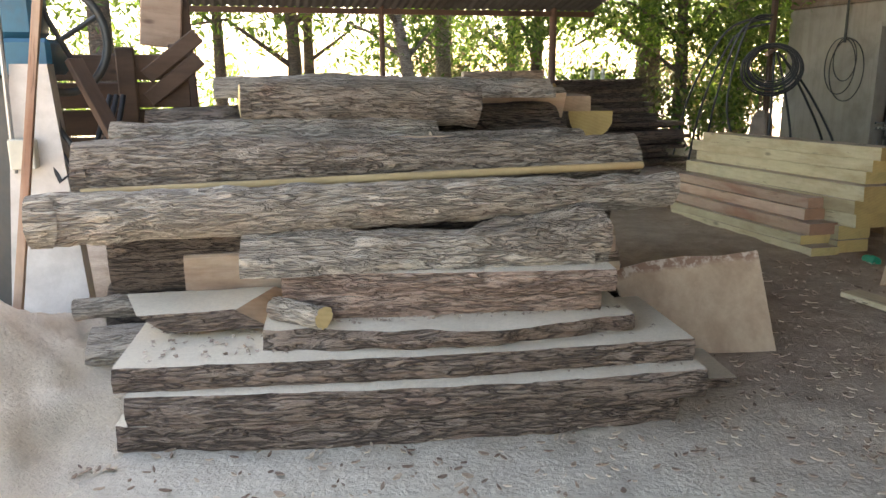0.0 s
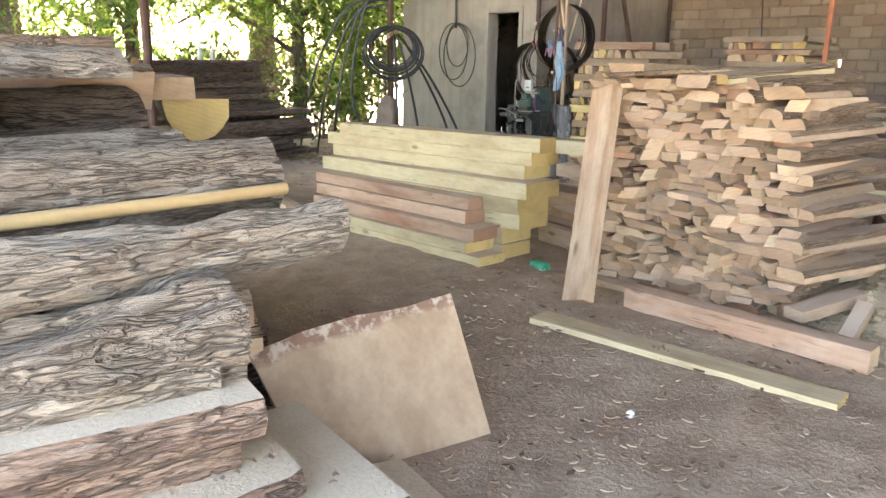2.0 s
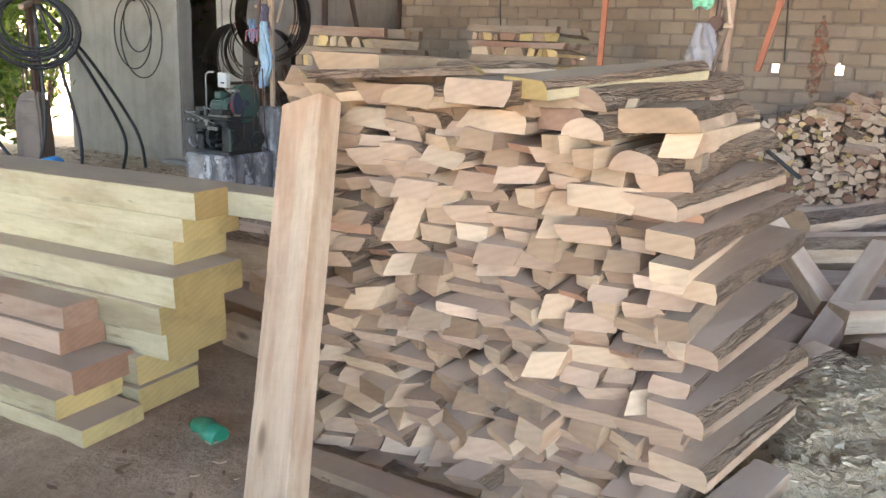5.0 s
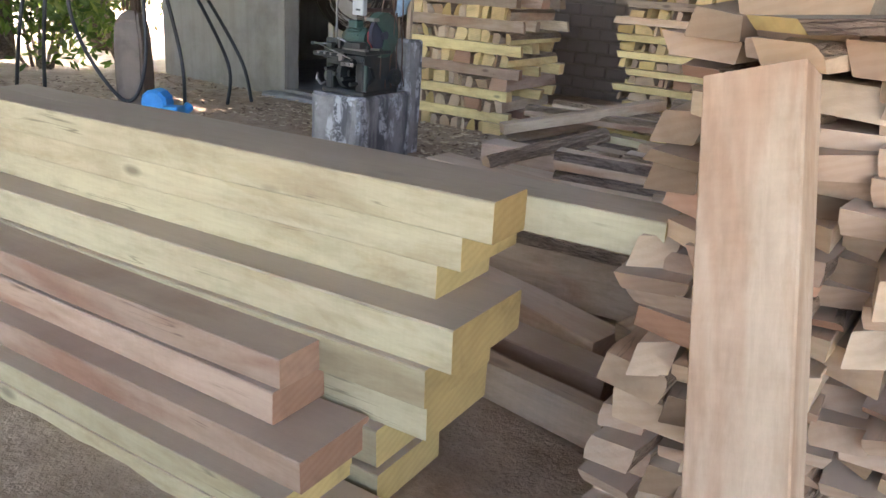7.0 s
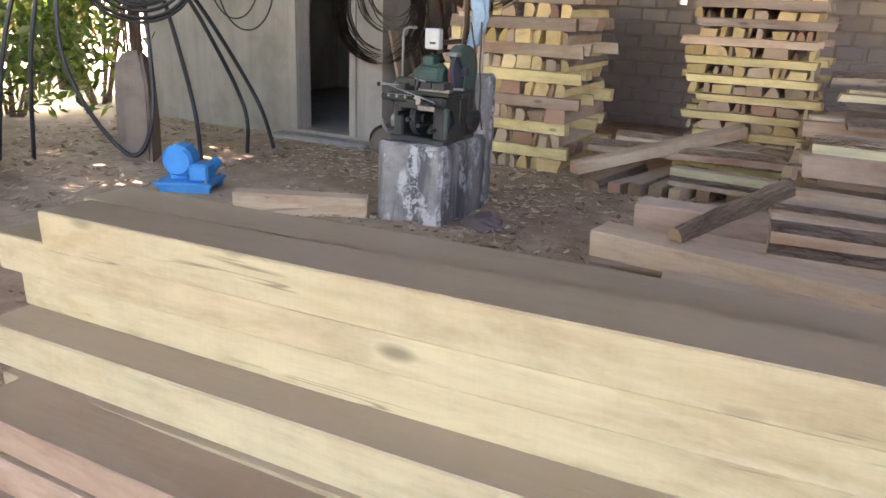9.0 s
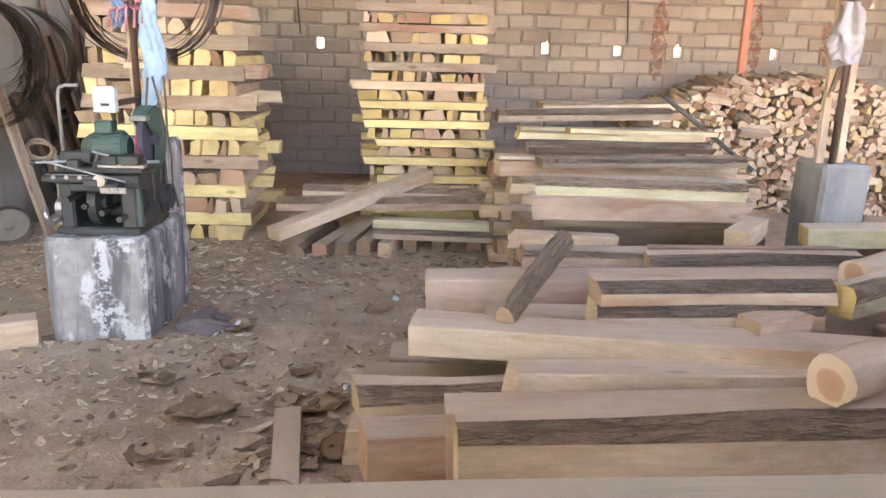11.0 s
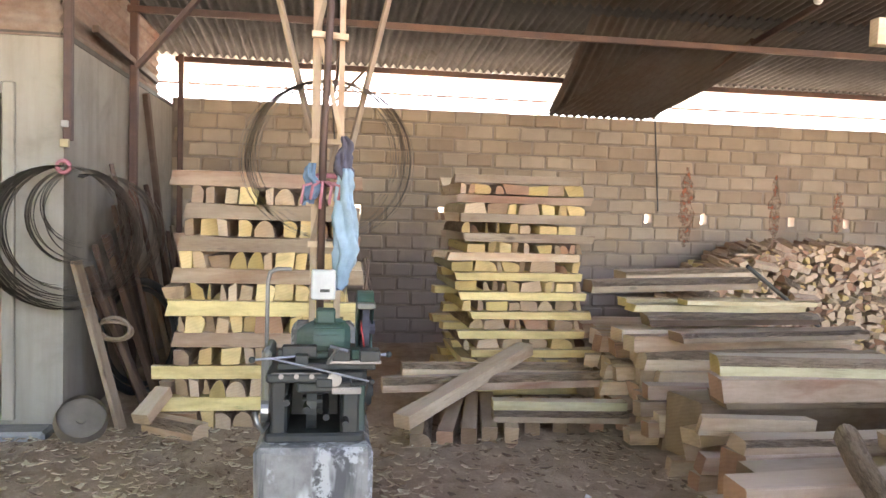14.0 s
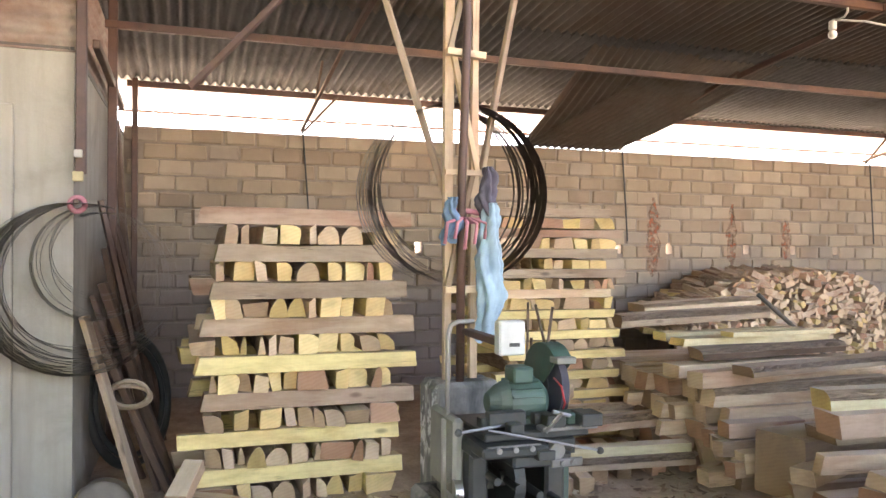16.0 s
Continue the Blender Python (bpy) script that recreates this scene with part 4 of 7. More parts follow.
# ---- splinters and bark crumbs on the slabs ----
def crumbs(name, n, seed, boxes, mat, label, size):
    rnd = random.Random(seed)
    verts, faces = [], []
    for _ in range(n):
        x0, x1, y0, y1, z, slope = rnd.choice(boxes)
        u = rnd.random()
        x, y = x0 + (x1 - x0) * u, rnd.uniform(y0, y1) + slope * u
        a, l, w_ = rnd.uniform(0, math.pi), rnd.uniform(0.3, 1.0) * size, rnd.uniform(.0015, .006)
        c, s = math.cos(a), math.sin(a)
        k = len(verts)
        hgt = rnd.uniform(.002, .008)
        for p, q, r in ((-l, -w_, 0), (-l, w_, 0), (0, w_ * 1.6, hgt), (0, -w_ * 1.6, hgt), (l, w_, 0), (l, -w_, 0)):
            verts.append((x + c * p - s * q, y + s * p + c * q, z + r))
        faces += [(k, k + 1, k + 2, k + 3), (k + 3, k + 2, k + 4, k + 5)]
    me = bpy.data.meshes.new(name)
    me.from_pydata(verts, [], faces)
    me.materials.append(mat)
    return tagged(new(name, me), label, "splinters", kind="stuff")


SLAB_TOPS = ((-.40, 1.5, 2.62, 3.05, .497, -.22), (-.38, 0.1, 2.62, 3.1, .497, -.03), (-.3, 1.5, 2.56, 2.62, .412, -.26), (0.1, 1.38, 2.68, 2.74, .562, -.14))
crumbs("bark_crumbs", 260, 71, SLAB_TOPS, grey_wood, "brown bark crumbs on the dusty slabs", .012)
crumbs("wood_slivers", 50, 72, SLAB_TOPS, dull, "curled slivers on the dusty slabs", .02)


# ---- heaps of sawdust ----
def heap(name, cx, cy, rx, ry, h, mat, label, seed, n=56, base=None):
    bm = bmesh.new()
    g = []
    for i in range(n + 1):
        row = []
        for j in range(n + 1):
            u, v = i / n * 2 - 1, j / n * 2 - 1
            x, y = cx + u * rx, cy + v * ry
            d = math.sqrt(u * u + v * v) + 0.18 * noise.noise((x * 2.2, y * 2.2, seed))
            k = max(0.0, 1 - d)
            z = ground_z(x, y) - 0.03 + h * (k * k * (3 - 2 * k)) ** 0.8
            if k > 0:
                z += 0.05 * noise.noise((x * 7, y * 7, seed)) * min(1, k * 4) + 0.024 * noise.noise((x * 24, y * 24, seed)) * min(1, k * 4) + 0.012 * noise.noise((x * 60, y * 60, seed)) * min(1, k * 4)
            row.append(bm.verts.new((x, y, z)))
        g.append(row)
    for i in range(n):
        for j in range(n):
            bm.faces.new((g[i][j], g[i + 1][j], g[i + 1][j + 1], g[i][j + 1])).smooth = True
    return tagged(part(name, bm, mat), label, "sawdust", kind="stuff")


heap("sawdust_heap", -1.05, 3.0, .78, 1.2, 0.44, sawdust, "pale heap of fine sawdust by the logs", 3)
heap("sawdust_heap", -1.55, 2.0, 1.1, 1.1, 0.30, sawdust, "low pale heap of sawdust", 8)
chips = sawdust_mat("wood_chips", (0.58, 0.475, 0.32), (0.73, 0.62, 0.44), 0.03)
heap("chip_heap", 5.0, 1.95, 1.1, 1.05, 0.43, chips, "heap of wood chips and sawdust", 5, 150)
timber("stick", (-0.95, 2.15, .38), (-0.6, 2.0, .32), .05, .012, GREY, "sq", "grey splinter lying in the sawdust", "stick")


# ---- yellow and red beams ----
G2 = "beams in the sawn stack"
for x0, x1, z0, z1, y0, y1 in ((3.98, 4.25, .20, .29, 4.34, 6.2), (4.0, 4.27, .29, .39, 4.36, 6.25), (4.03, 4.30, .39, .492, 4.25, 6.3), (4.00, 4.28, .492, .585, 4.24, 6.28), (4.02, 4.32, .585, .685, 4.19, 6.35), (4.13, 4.37, .685, .775, 4.31, 6.36), (4.11, 4.36, .775, .862, 4.24, 6.40), (4.085, 4.228, .862, .952, 4.16, 6.2)):
    timber("beam", ((x0 + x1) / 2, y0, z0), ((x0 + x1) / 2, y1, z0 - .05), x1 - x0, z1 - z0, YEL, "sq", "freshly sawn yellow hardwood beam", "beam", G2, wobble=.012, bow=.004)
timber("beam", (4.2995, 3.86, .862), (4.302, 6.25, .812), .14, .082, YEL, "sq", "yellow beam with a barky edge jutting from the stack", "beam", G2)
for x0, x1, z0, z1, y0, y1, mt, lab in ((3.74, 3.97, .20, .258, 4.30, 6.1, YEL, "yellow beam at the foot of the stack"), (3.74, 3.985, .258, .325, 4.42, 6.12, YEL, "yellow beam at the foot of the stack"), (3.79, 4.02, .325, .405, 4.40, 6.15, PINK, "reddish sawn beam"), (3.86, 4.02, .405, .485, 4.54, 6.2, PINK, "reddish sawn beam with pale streaks"), (3.87, 4.07, .492, .565, 4.53, 6.22, PINK, "dusty reddish sawn beam")):
    timber("beam", ((x0 + x1) / 2, y0, z0), ((x0 + x1) / 2, y1, z0 - .03), x1 - x0, z1 - z0, mt, "sq", lab, "beam", G2, wobble=.012, bow=.004)

# ---- offcut stack ----
G3 = "offcuts in the stack"
pool = []
for i in range(40):
    mt = (DULL, PALE, DULL, FRESH, DULL, PALE, GREY, DULL, PINK, PALE)[i % 10]
    kd = ("sq", "sq", "live", "wane", "sq")[i % 5]
    pr = random.Random(50 + i)
    w_, h_ = pr.choice((.08, .10, .12, .15, .18, .21)), pr.uniform(.028, .06)
    pool.append((timber_mesh("offcut", pr.uniform(.5, .75), w_, h_, kd, mt, 900 + i, wobble=.022, segs=8, skew=.06, bow=pr.uniform(-.015, .015), rag=.2), w_, h_))
OFF_LABELS = ("short sawn board offcut in the stack", "short barky offcut in the stack")
rnd = random.Random(12)
Y_LO, Y_HI, CELL = 2.64, 3.92, 0.01
base_z = ground_z(4.3, 3.3) - 0.005
top_of = [base_z] * int((Y_HI - Y_LO) / CELL)
for _ in range(420):
    low = min(range(len(top_of)), key=lambda i: top_of[i] + rnd.uniform(0, .012))
    if top_of[low] > 1.25:
        break
    best = None
    for _try in range(5):
        k = rnd.randrange(len(pool))
        n_ = int(pool[k][1] / CELL)
        for i0 in range(max(0, low - n_ + 1), min(low, len(top_of) - n_) + 1):
            rise = max(top_of[i0:i0 + n_]) - min(top_of[i0:i0 + n_])
            if best is None or rise < best[0]:
                best = (rise, k, i0, n_)
    rise, k, i0, n_ = best
    me, w_, h_ = pool[k]
    left, right = max(top_of[i0:i0 + n_ // 2]), max(top_of[i0 + n_ // 2:i0 + n_])
    tip = max(-4.0, min(4.0, math.degrees(math.atan2(right - left, w_ * .6))))
    z = (left + right) / 2 if abs(tip) < 4 else max(left, right) - .004
    t = (z - .2) / 1.1
    c = Y_LO + CELL * (i0 + n_ / 2) + .07 * t * (1 - (i0 / len(top_of)))
    x0 = 4.17 + rnd.gauss(0, .032) + .05 * t
    yaw = math.radians(rnd.gauss(-4, 3.5))
    ob = new("offcut", me)
    a = Vector((x0, c, z))
    ob.matrix_world = along(a, a + Vector((math.cos(yaw), math.sin(yaw), rnd.uniform(-.012, .012))), roll=tip + rnd.gauss(0, .8))
    tagged(ob, OFF_LABELS[k % 5 in (2, 3)], "offcut", G3)
    for i in range(i0, i0 + n_):
        top_of[i] = z + h_ * .97 + (right - left) * ((i - i0) / n_ - .5) * .8
for a, b, w_, mt, kd in (((4.16, 3.12, 1.30), (4.7, 2.85, 1.36), .16, YEL, "wane"), ((4.22, 3.0, 1.28), (4.85, 2.78, 1.33), .15, DULL, "half"), ((4.12, 2.96, 1.22), (4.8, 2.72, 1.26), .14, DULL, "half"), ((4.15, 2.84, 1.15), (4.8, 2.66, 1.18), .13, DULL, "half"), ((4.16, 2.8, 1.05), (4.8, 2.62, 1.08), .14, DULL, "wane"), ((4.16, 2.75, .97), (4.8, 2.58, 1.0), .13, PALE, "live"), ((4.2, 2.7, .86), (4.8, 2.55, .9), .14, PALE, "live"), ((4.2, 2.66, .7), (4.8, 2.54, .72), .13, DULL, "wane"), ((4.14, 2.68, .55), (4.75, 2.50, .57), .14, DULL, "wane"), ((4.14, 2.66, .42), (4.7, 2.50, .43), .15, PALE, "wane"), ((4.10, 2.60, .25), (4.5, 2.46, .30), .10, DULL, "sq"), ((4.10, 2.36, .2), (4.35, 2.38, .30), .07, DULL, "sq")):
    timber("offcut", a, b, w_, .05, mt, kd, "longer board laid over the offcut stack", "offcut", G3, wobble=.02)
for a, b, w_, h_, mt, kd, lab in (((4.10, 3.69, 1.262), (4.6, 3.62, 1.27), .13, .05, PALE, "wane", "thick dusty offcut at the top of the stack"),
                                  ((4.12, 3.44, 1.265), (4.65, 3.38, 1.275), .22, .055, PALE, "wane", "broad thick offcut at the top of the stack"),
                                  ((4.12, 3.23, 1.28), (4.7, 3.15, 1.30), .16, .06, DULL, "live", "thick dusty offcut at the top of the stack"),
                                  ((4.05, 3.71, 1.318), (4.26, 3.30, 1.35), .13, .022, YEL, "live", "thin pale wavy board lying across the stack"),
                                  ((4.52, 3.80, 1.32), (4.78, 3.30, 1.345), .13, .04, PALE, "wane", "pale board at the back of the stack")):
    timber("offcut", a, b, w_, h_, mt, kd, lab, "offcut", G3, wobble=.03, skew=.06, segs=14)
timber("leaning_beam", (3.655, 3.465, .205), (4.135, 3.715, 1.235), .15, .075, FRESH, "sq", "clean sawn beam leaning upright against the stack", "beam", roll=-38)
plank = timber("plank", (3.29, 3.45, .205), (3.42, 2.12, .205), .14, .028, (yellow_clean, yellow_end, bark_soft), "sq", "yellow plank with a patch of worm holes on the ground", "plank", wobble=.004)
hole_m = plain("dark_hole", (0.16, 0.11, 0.07), 0.95)
hr = random.Random(33)
for k in range(11):
    x, y = .63 + hr.gauss(0, .03), hr.gauss(0, .022)
    part("worm_hole", add_cyl(bmesh.new(), (x, y, .027), (x, y, .0312), hr.uniform(.002, .0045), seg=8), hole_m, plank)
timber("beam", (3.83, 3.30, .20), (3.86, 2.17, .20), .11, .10, (rosy, pale_end, bark_soft), "sq", "pinkish sawn beam lying on the ground", "beam", wobble=.015)
timber("plank", (3.80, 6.45, .2), (3.93, 7.0, .2), .13, .045, FRESH, "sq", "pale board end lying past the beam stack", "plank")
timber("beam", (4.02, 3.75, .19), (4.0, 2.9, .19), .09, .05, GREY, "sq", "weathered board at the foot of the stack", "beam")
bm = bmesh.new()
add_tube(bm, [(0, 0, 0.03), (.04, .01, .035), (.09, 0, .03), (.13, .02, .03), (.15, .025, .028)], lambda t: .034 if t < .6 else .034 - .055 * (t - .6), 10)
bottle_m = plain("green_plastic", (0.02, 0.30, 0.18), 0.25)
tagged(part("plastic_bottle", bm, bottle_m, m=pose(3.98, 3.98, .19, 0, 0, 70)), "crumpled green plastic bottle on the ground", "bottle")

# ---- middle timbers ----
G4 = "timbers in the middle pile"
MID = [
    ((5.44, 5.40, .17), (5.50, 4.10, .17), .12, .27, PALE, "wane", "live-edge slab standing on edge with a bark strip"),
    ((5.60, 5.42, .14), (5.66, 4.0, .14), .14, .26, PALE, "sq", "pale sawn timber on the ground"),
    ((5.62, 5.66, .15), (5.70, 5.05, .15), .14, .16, PINK, "sq", "short reddish beam end"),
    ((5.80, 5.72, .12), (5.85, 4.2, .12), .14, .12, PALE, "sq", "pale sawn beam on the ground"),
    ((5.85, 5.70, .24), (5.92, 5.1, .24), .12, .10, PALE, "wane", "pale beam end with bark"),
    ((5.78, 5.22, .30), (5.86, 3.6, .27), .13, .14, PALE, "sq", "golden sawn beam"),
    ((6.05, 5.68, .12), (6.1, 4.4, .12), .14, .18, GREY, "sq", "dusty beam"),
    ((6.02, 5.52, .40), (5.84, 3.55, .36), .16, .11, PALE, "sq", "long pale squared beam across the pile"),
    ((6.25, 5.60, .10), (6.35, 3.2, .10), .16, .20, GREY, "sq", "dusty squared beam"),
    ((6.46, 5.47, .26), (6.62, 3.1, .24), .16, .27, PINK, "sq", "broad reddish plank on edge"),
    ((6.25, 5.25, .36), (6.25, 4.3, .36), .12, .10, PALE, "sq", "pale sawn block"),
    ((6.09, 4.90, .465), (6.14, 4.10, .465), .13, .085, (fresh, pale_end, bark_smooth), "wane", "bark-faced squared timber"),
    ((6.09, 4.90, .55), (6.15, 4.05, .55), .13, .085, (fresh, pale_end, bark_smooth), "wane", "bark-faced squared timber"),
    ((5.98, 4.40, .42), (6.06, 4.2, .42), .11, .11, FRESH, "sq", "pale short block"),
    ((5.52, 4.36, .43), (6.02, 3.40, .50), .155, .15, (pale, heart_end, pale), "log", "peeled log with an orange heart"),
    ((6.38, 3.82, .50), (6.72, 3.10, .55), .14, .135, (pale, heart_end, pale), "log", "peeled pale log lying on the beams"),
    ((6.22, 3.52, .54), (6.62, 2.90, .60), .13, .125, (pale, heart_end, bark_smooth), "log", "peeled pale log with patches of bark"),
    ((6.10, 4.02, .50), (6.3, 3.7, .50), .13, .12, YEL, "wane", "short yellow block"),
    ((6.80, 5.35, .10), (6.95, 2.6, .10), .18, .22, GREY, "sq", "weathered beam low in the pile"),
    ((6.74, 4.80, .36), (7.02, 4.15, .40), .07, .06, FRESH, "wane", "thin pale slab strip"),
    ((6.95, 4.45, .40), (6.95, 3.45, .42), .11, .09, (fresh, pale_end, bark_smooth), "wane", "pale slab strip with reddish bark"),
    ((7.10, 4.40, .42), (7.05, 3.5, .44), .10, .07, (fresh, pale_end, bark_smooth), "wane", "twisted slab strip with dark bark"),
    ((7.0, 5.1, .12), (7.1, 2.4, .12), .2, .26, GREY, "sq", "weathered beam low in the pile"),
    ((7.3, 5.0, .08), (7.35, 3.6, .08), .2, .28, PINK, "sq", "reddish beam low in the pile"),
    ((7.3, 4.98, .36), (7.3, 3.55, .36), .16, .07, PALE, "wane", "pale board in the pile"),
    ((7.16, 3.95, .46), (7.5, 3.7, .46), .12, .10, PALE, "sq", "hollow-looking pale block"),
    ((7.3, 3.55, .46), (7.25, 2.9, .48), .14, .10, YEL, "sq", "yellow sawn block"),
    ((6.9, 3.2, .34), (7.6, 2.1, .40), .16, .14, GREY, "wane", "weathered timber"),
    ((6.6, 3.1, .36), (7.3, 1.9, .42), .16, .14, PALE, "wane", "pale timber"),
    ((6.4, 3.0, .12), (7.1, 1.5, .12), .24, .26, GREY, "sq", "weathered timber on the ground"),
    ((7.3, 3.1, .08), (7.7, 1.3, .08), .24, .30, GREY, "sq", "weathered timber on the ground"),
    ((7.9, 3.1, .06), (8.1, 1.2, .06), .24, .30, GREY, "sq", "weathered timber on the ground"),
    ((7.5, 2.9, .40), (8.1, 1.6, .40), .18, .12, PALE, "wane", "pale barky timber"),
    ((7.1, 2.6, .50), (7.9, 2.1, .52), .16, .12, (fresh, pale_end, bark_smooth), "wane", "pale barky timber"),
]
for a, b, w_, h_, mt, kd, lab in MID:
    timber("beam" if kd == "sq" else "slab" if kd == "wane" else "log", a, b, w_, h_, mt, kd, lab, "timber", G4, wobble={"log": .045, "wane": .035}.get(kd, .016), skew=.04 if kd == "log" else .02, rag=.06)
timber("stick", (5.98, 5.22, .51), (6.68, 4.90, .60), .085, .06, (fresh, pale_end, bark_soft), "half", "brown bark-covered slab laid across the beams", "timber", G4, wobble=.02)
# under the offcut stack's far side and towards the chips
BACKS = [((4.9, 3.0, .17), (6.0, 2.85, .17), .2, .14, GREY, "sq"), ((4.9, 2.72, .17), (5.9, 2.5, .17), .16, .2, GREY, "sq"), ((4.95, 2.85, .37), (6.0, 2.62, .33), .14, .12, PALE, "wane"), ((5.0, 3.25, .17), (6.3, 3.2, .14), .22, .3, GREY, "sq"), ((5.0, 3.1, .47), (6.3, 2.9, .47), .14, .1, PALE, "sq"),
         ((5.1, 3.4, .57), (6.2, 2.75, .57), .14, .12, YEL, "wane"), ((5.2, 3.2, .68), (6.3, 2.8, .7), .2, .03, YEL, "live"), ((4.95, 3.6, .18), (6.2, 3.7, .14), .26, .3, GREY, "sq"), ((4.95, 3.55, .48), (6.3, 3.5, .46), .16, .12, PALE, "wane"), ((5.0, 3.9, .18), (5.9, 3.95, .16), .2, .2, PALE, "wane"),
         ((5.05, 4.2, .16), (5.35, 5.0, .16), .16, .12, PALE, "sq"), ((5.0, 4.1, .28), (5.7, 3.9, .3), .14, .07, FRESH, "live"), ((4.85, 4.1, .17), (5.0, 5.2, .17), .14, .1, PINK, "sq"), ((4.6, 4.0, .18), (4.7, 4.6, .18), .13, .12, PALE, "wane"),
         ((5.6, 2.5, .15), (6.6, 1.6, .12), .16, .16, PINK, "wane"), ((5.7, 2.2, .30), (6.9, 1.8, .30), .12, .06, FRESH, "sq"), ((5.8, 1.9, .15), (6.8, 1.2, .15), .2, .24, GREY, "sq"), ((5.75, 2.35, .38), (6.6, 1.3, .40), .13, .1, PALE, "sq"), ((4.75, 2.7, .3), (5.15, 2.35, .42), .13, .09, PALE, "wane")]
for a, b, w_, h_, mt, kd in BACKS:
    timber("slab" if kd != "sq" else "beam", a, b, w_, h_, mt, kd, "dusty mixed timber behind the offcut stack", "timber", "timbers behind the offcut stack", wobble=.015, skew=.02)
timber("leaning_beam", (6.0, 2.40, .36), (6.86, 3.06, .92), .10, .09, PALE, "sq", "pale beam propped at a slant", "beam")
timber("leaning_beam", (5.45, 2.45, .22), (6.3, 2.2, .60), .10, .08, GREY, "sq", "weathered beam crossing the chips", "beam")
timber("leaning_beam", (5.5, 2.6, .2), (6.2, 2.75, .55), .1, .08, GREY, "wane", "barky beam crossing the chips", "beam")


# ---- cross-stacked piles ----
def crib(x0, x1, y0, y1, top, pitch, beam_h, seed, group, lean=0.0, yel=0.6):
    rnd = random.Random(seed)
    z = 0.0
    i = 0
    pool_y, pool_x = [], []
    Ly, Lx = y1 - y0, x1 - x0
    for k in range(20):
        mt = (OCHRE, PALE, GREY, OCHRE, PINK, DULL, OCHRE, GREY, PALE, OCHRE)[k % 10]
        pool_y.append(timber_mesh("beam", Ly * rnd.uniform(.95, 1.12), rnd.uniform(.08, .12), beam_h * rnd.uniform(.86, 1.0), ("sq", "sq", "wane")[k % 3], mt, seed * 31 + k, wobble=.014, segs=10, rag=.05, skew=.025, bow=rnd.uniform(-.012, .012)))
    for k in range(30):
        mt = (OCHRE, PALE, PINK, OCHRE, PALE, YEL, DULL)[k % 7]
        wd = rnd.choice((.03, .04, .05, .05, .07, .09, .10, .12, .14, .17))
        pool_x.append((timber_mesh("billet", Lx * rnd.uniform(.95, 1.06), wd, (pitch - beam_h) * rnd.choice((1.0, 1.0, .96, .9, .8)), ("sq", "wane", "sq", "wane", "sq", "half")[k % 6], mt, seed * 57 + k, wobble=.02, segs=6, rag=.3, skew=.05), wd))
    while z < top - .02:
        t = z / top
        dy = lean * t
        # billets whose ends show
        y = y0 + .02 + rnd.uniform(0, .05)
        while y < y1 - .06:
            me, wd = rnd.choice(pool_x)
            ob = new("billet", me)
            a = Vector((x0 + rnd.uniform(-.05, .05), y + wd / 2 + dy, z))
            ob.matrix_world = along(a, a + Vector((1, rnd.gauss(0, .012), 0)))
            tagged(ob, "short squared billet laid crosswise in the pile", "timber", group)
            y += wd + rnd.choice((.005, .008, .012, .02, .04, .06))
        z += pitch - beam_h
        for x in (x0 + .05, (x0 + x1) / 2, x1 - .05):
            me = pool_y[rnd.choice((1, 2, 4, 5, 7, 2, 7, 8) if z > top * .55 else (0, 3, 6, 9, 4, 0, 3)) + rnd.choice((0, 10))]
            ob = new("beam", me)
            a = Vector((x + rnd.uniform(-.03, .03), y0 + dy + rnd.uniform(-.09, .06), z))
            ob.matrix_world = along(a, a + Vector((rnd.gauss(0, .012), 1, 0)))
            tagged(ob, "sawn beam laid lengthwise in the pile", "timber", group)
        z += beam_h
        i += 1


crib(9.03, 10.0, 6.70, 7.82, 1.64, .205, .098, 3, "cross-stacked yellow timbers")
crib(9.52, 10.42, 4.93, 5.90, 1.70, .142, .064, 8, "cross-stacked mixed timbers", lean=.05)
# loose timbers between the piles
G5 = "loose timbers by the block wall"
for a, b, w_, h_, mt, kd in (((8.42, 6.42, .16), (9.45, 5.42, .40), .12, .085, PALE, "sq"), ((9.0, 6.5, .24), (9.05, 4.95, .26), .10, .09, PINK, "wane"), ((9.25, 6.35, .30), (9.3, 5.0, .28), .10, .08, PALE, "wane"), ((8.8, 5.8, .10), (8.72, 4.93, .10), .14, .07, GREY, "wane"), ((8.82, 5.8, .17), (8.75, 4.93, .17), .10, .055, YEL, "sq"),
                         ((8.55, 6.15, .0), (9.5, 5.9, .0), .1, .1, PINK, "sq"), ((8.55, 6.0, .0), (9.5, 5.8, .0), .1, .12, GREY, "sq"), ((8.6, 5.86, .0), (9.5, 5.7, .0), .1, .11, GREY, "sq"), ((8.5, 6.3, .0), (9.4, 6.15, .0), .12, .1, GREY, "wane"), ((8.6, 5.72, .0), (9.4, 5.55, .0), .08, .1, PALE, "sq"),
                         ((8.75, 5.55, 0), (9.4, 5.4, 0), .09, .1, GREY, "sq"), ((8.8, 5.35, 0), (9.4, 5.2, 0), .09, .1, GREY, "sq"), ((8.8, 5.1, 0), (9.4, 5.05, 0), .09, .1, PINK, "sq"), ((8.55, 4.9, .02), (9.0, 4.7, .35), .07, .05, PALE, "sq"), ((9.0, 7.95, .0), (8.75, 7.6, .0), .12, .1, PALE, "wane"), ((8.8, 7.95, .1), (9.02, 7.86, .22), .11, .07, PALE, "sq")):
    timber("beam" if kd == "sq" else "slab", a, b, w_, h_, mt, kd, "dusty sawn timber lying before the piles", "timber", G5, wobble=.012)
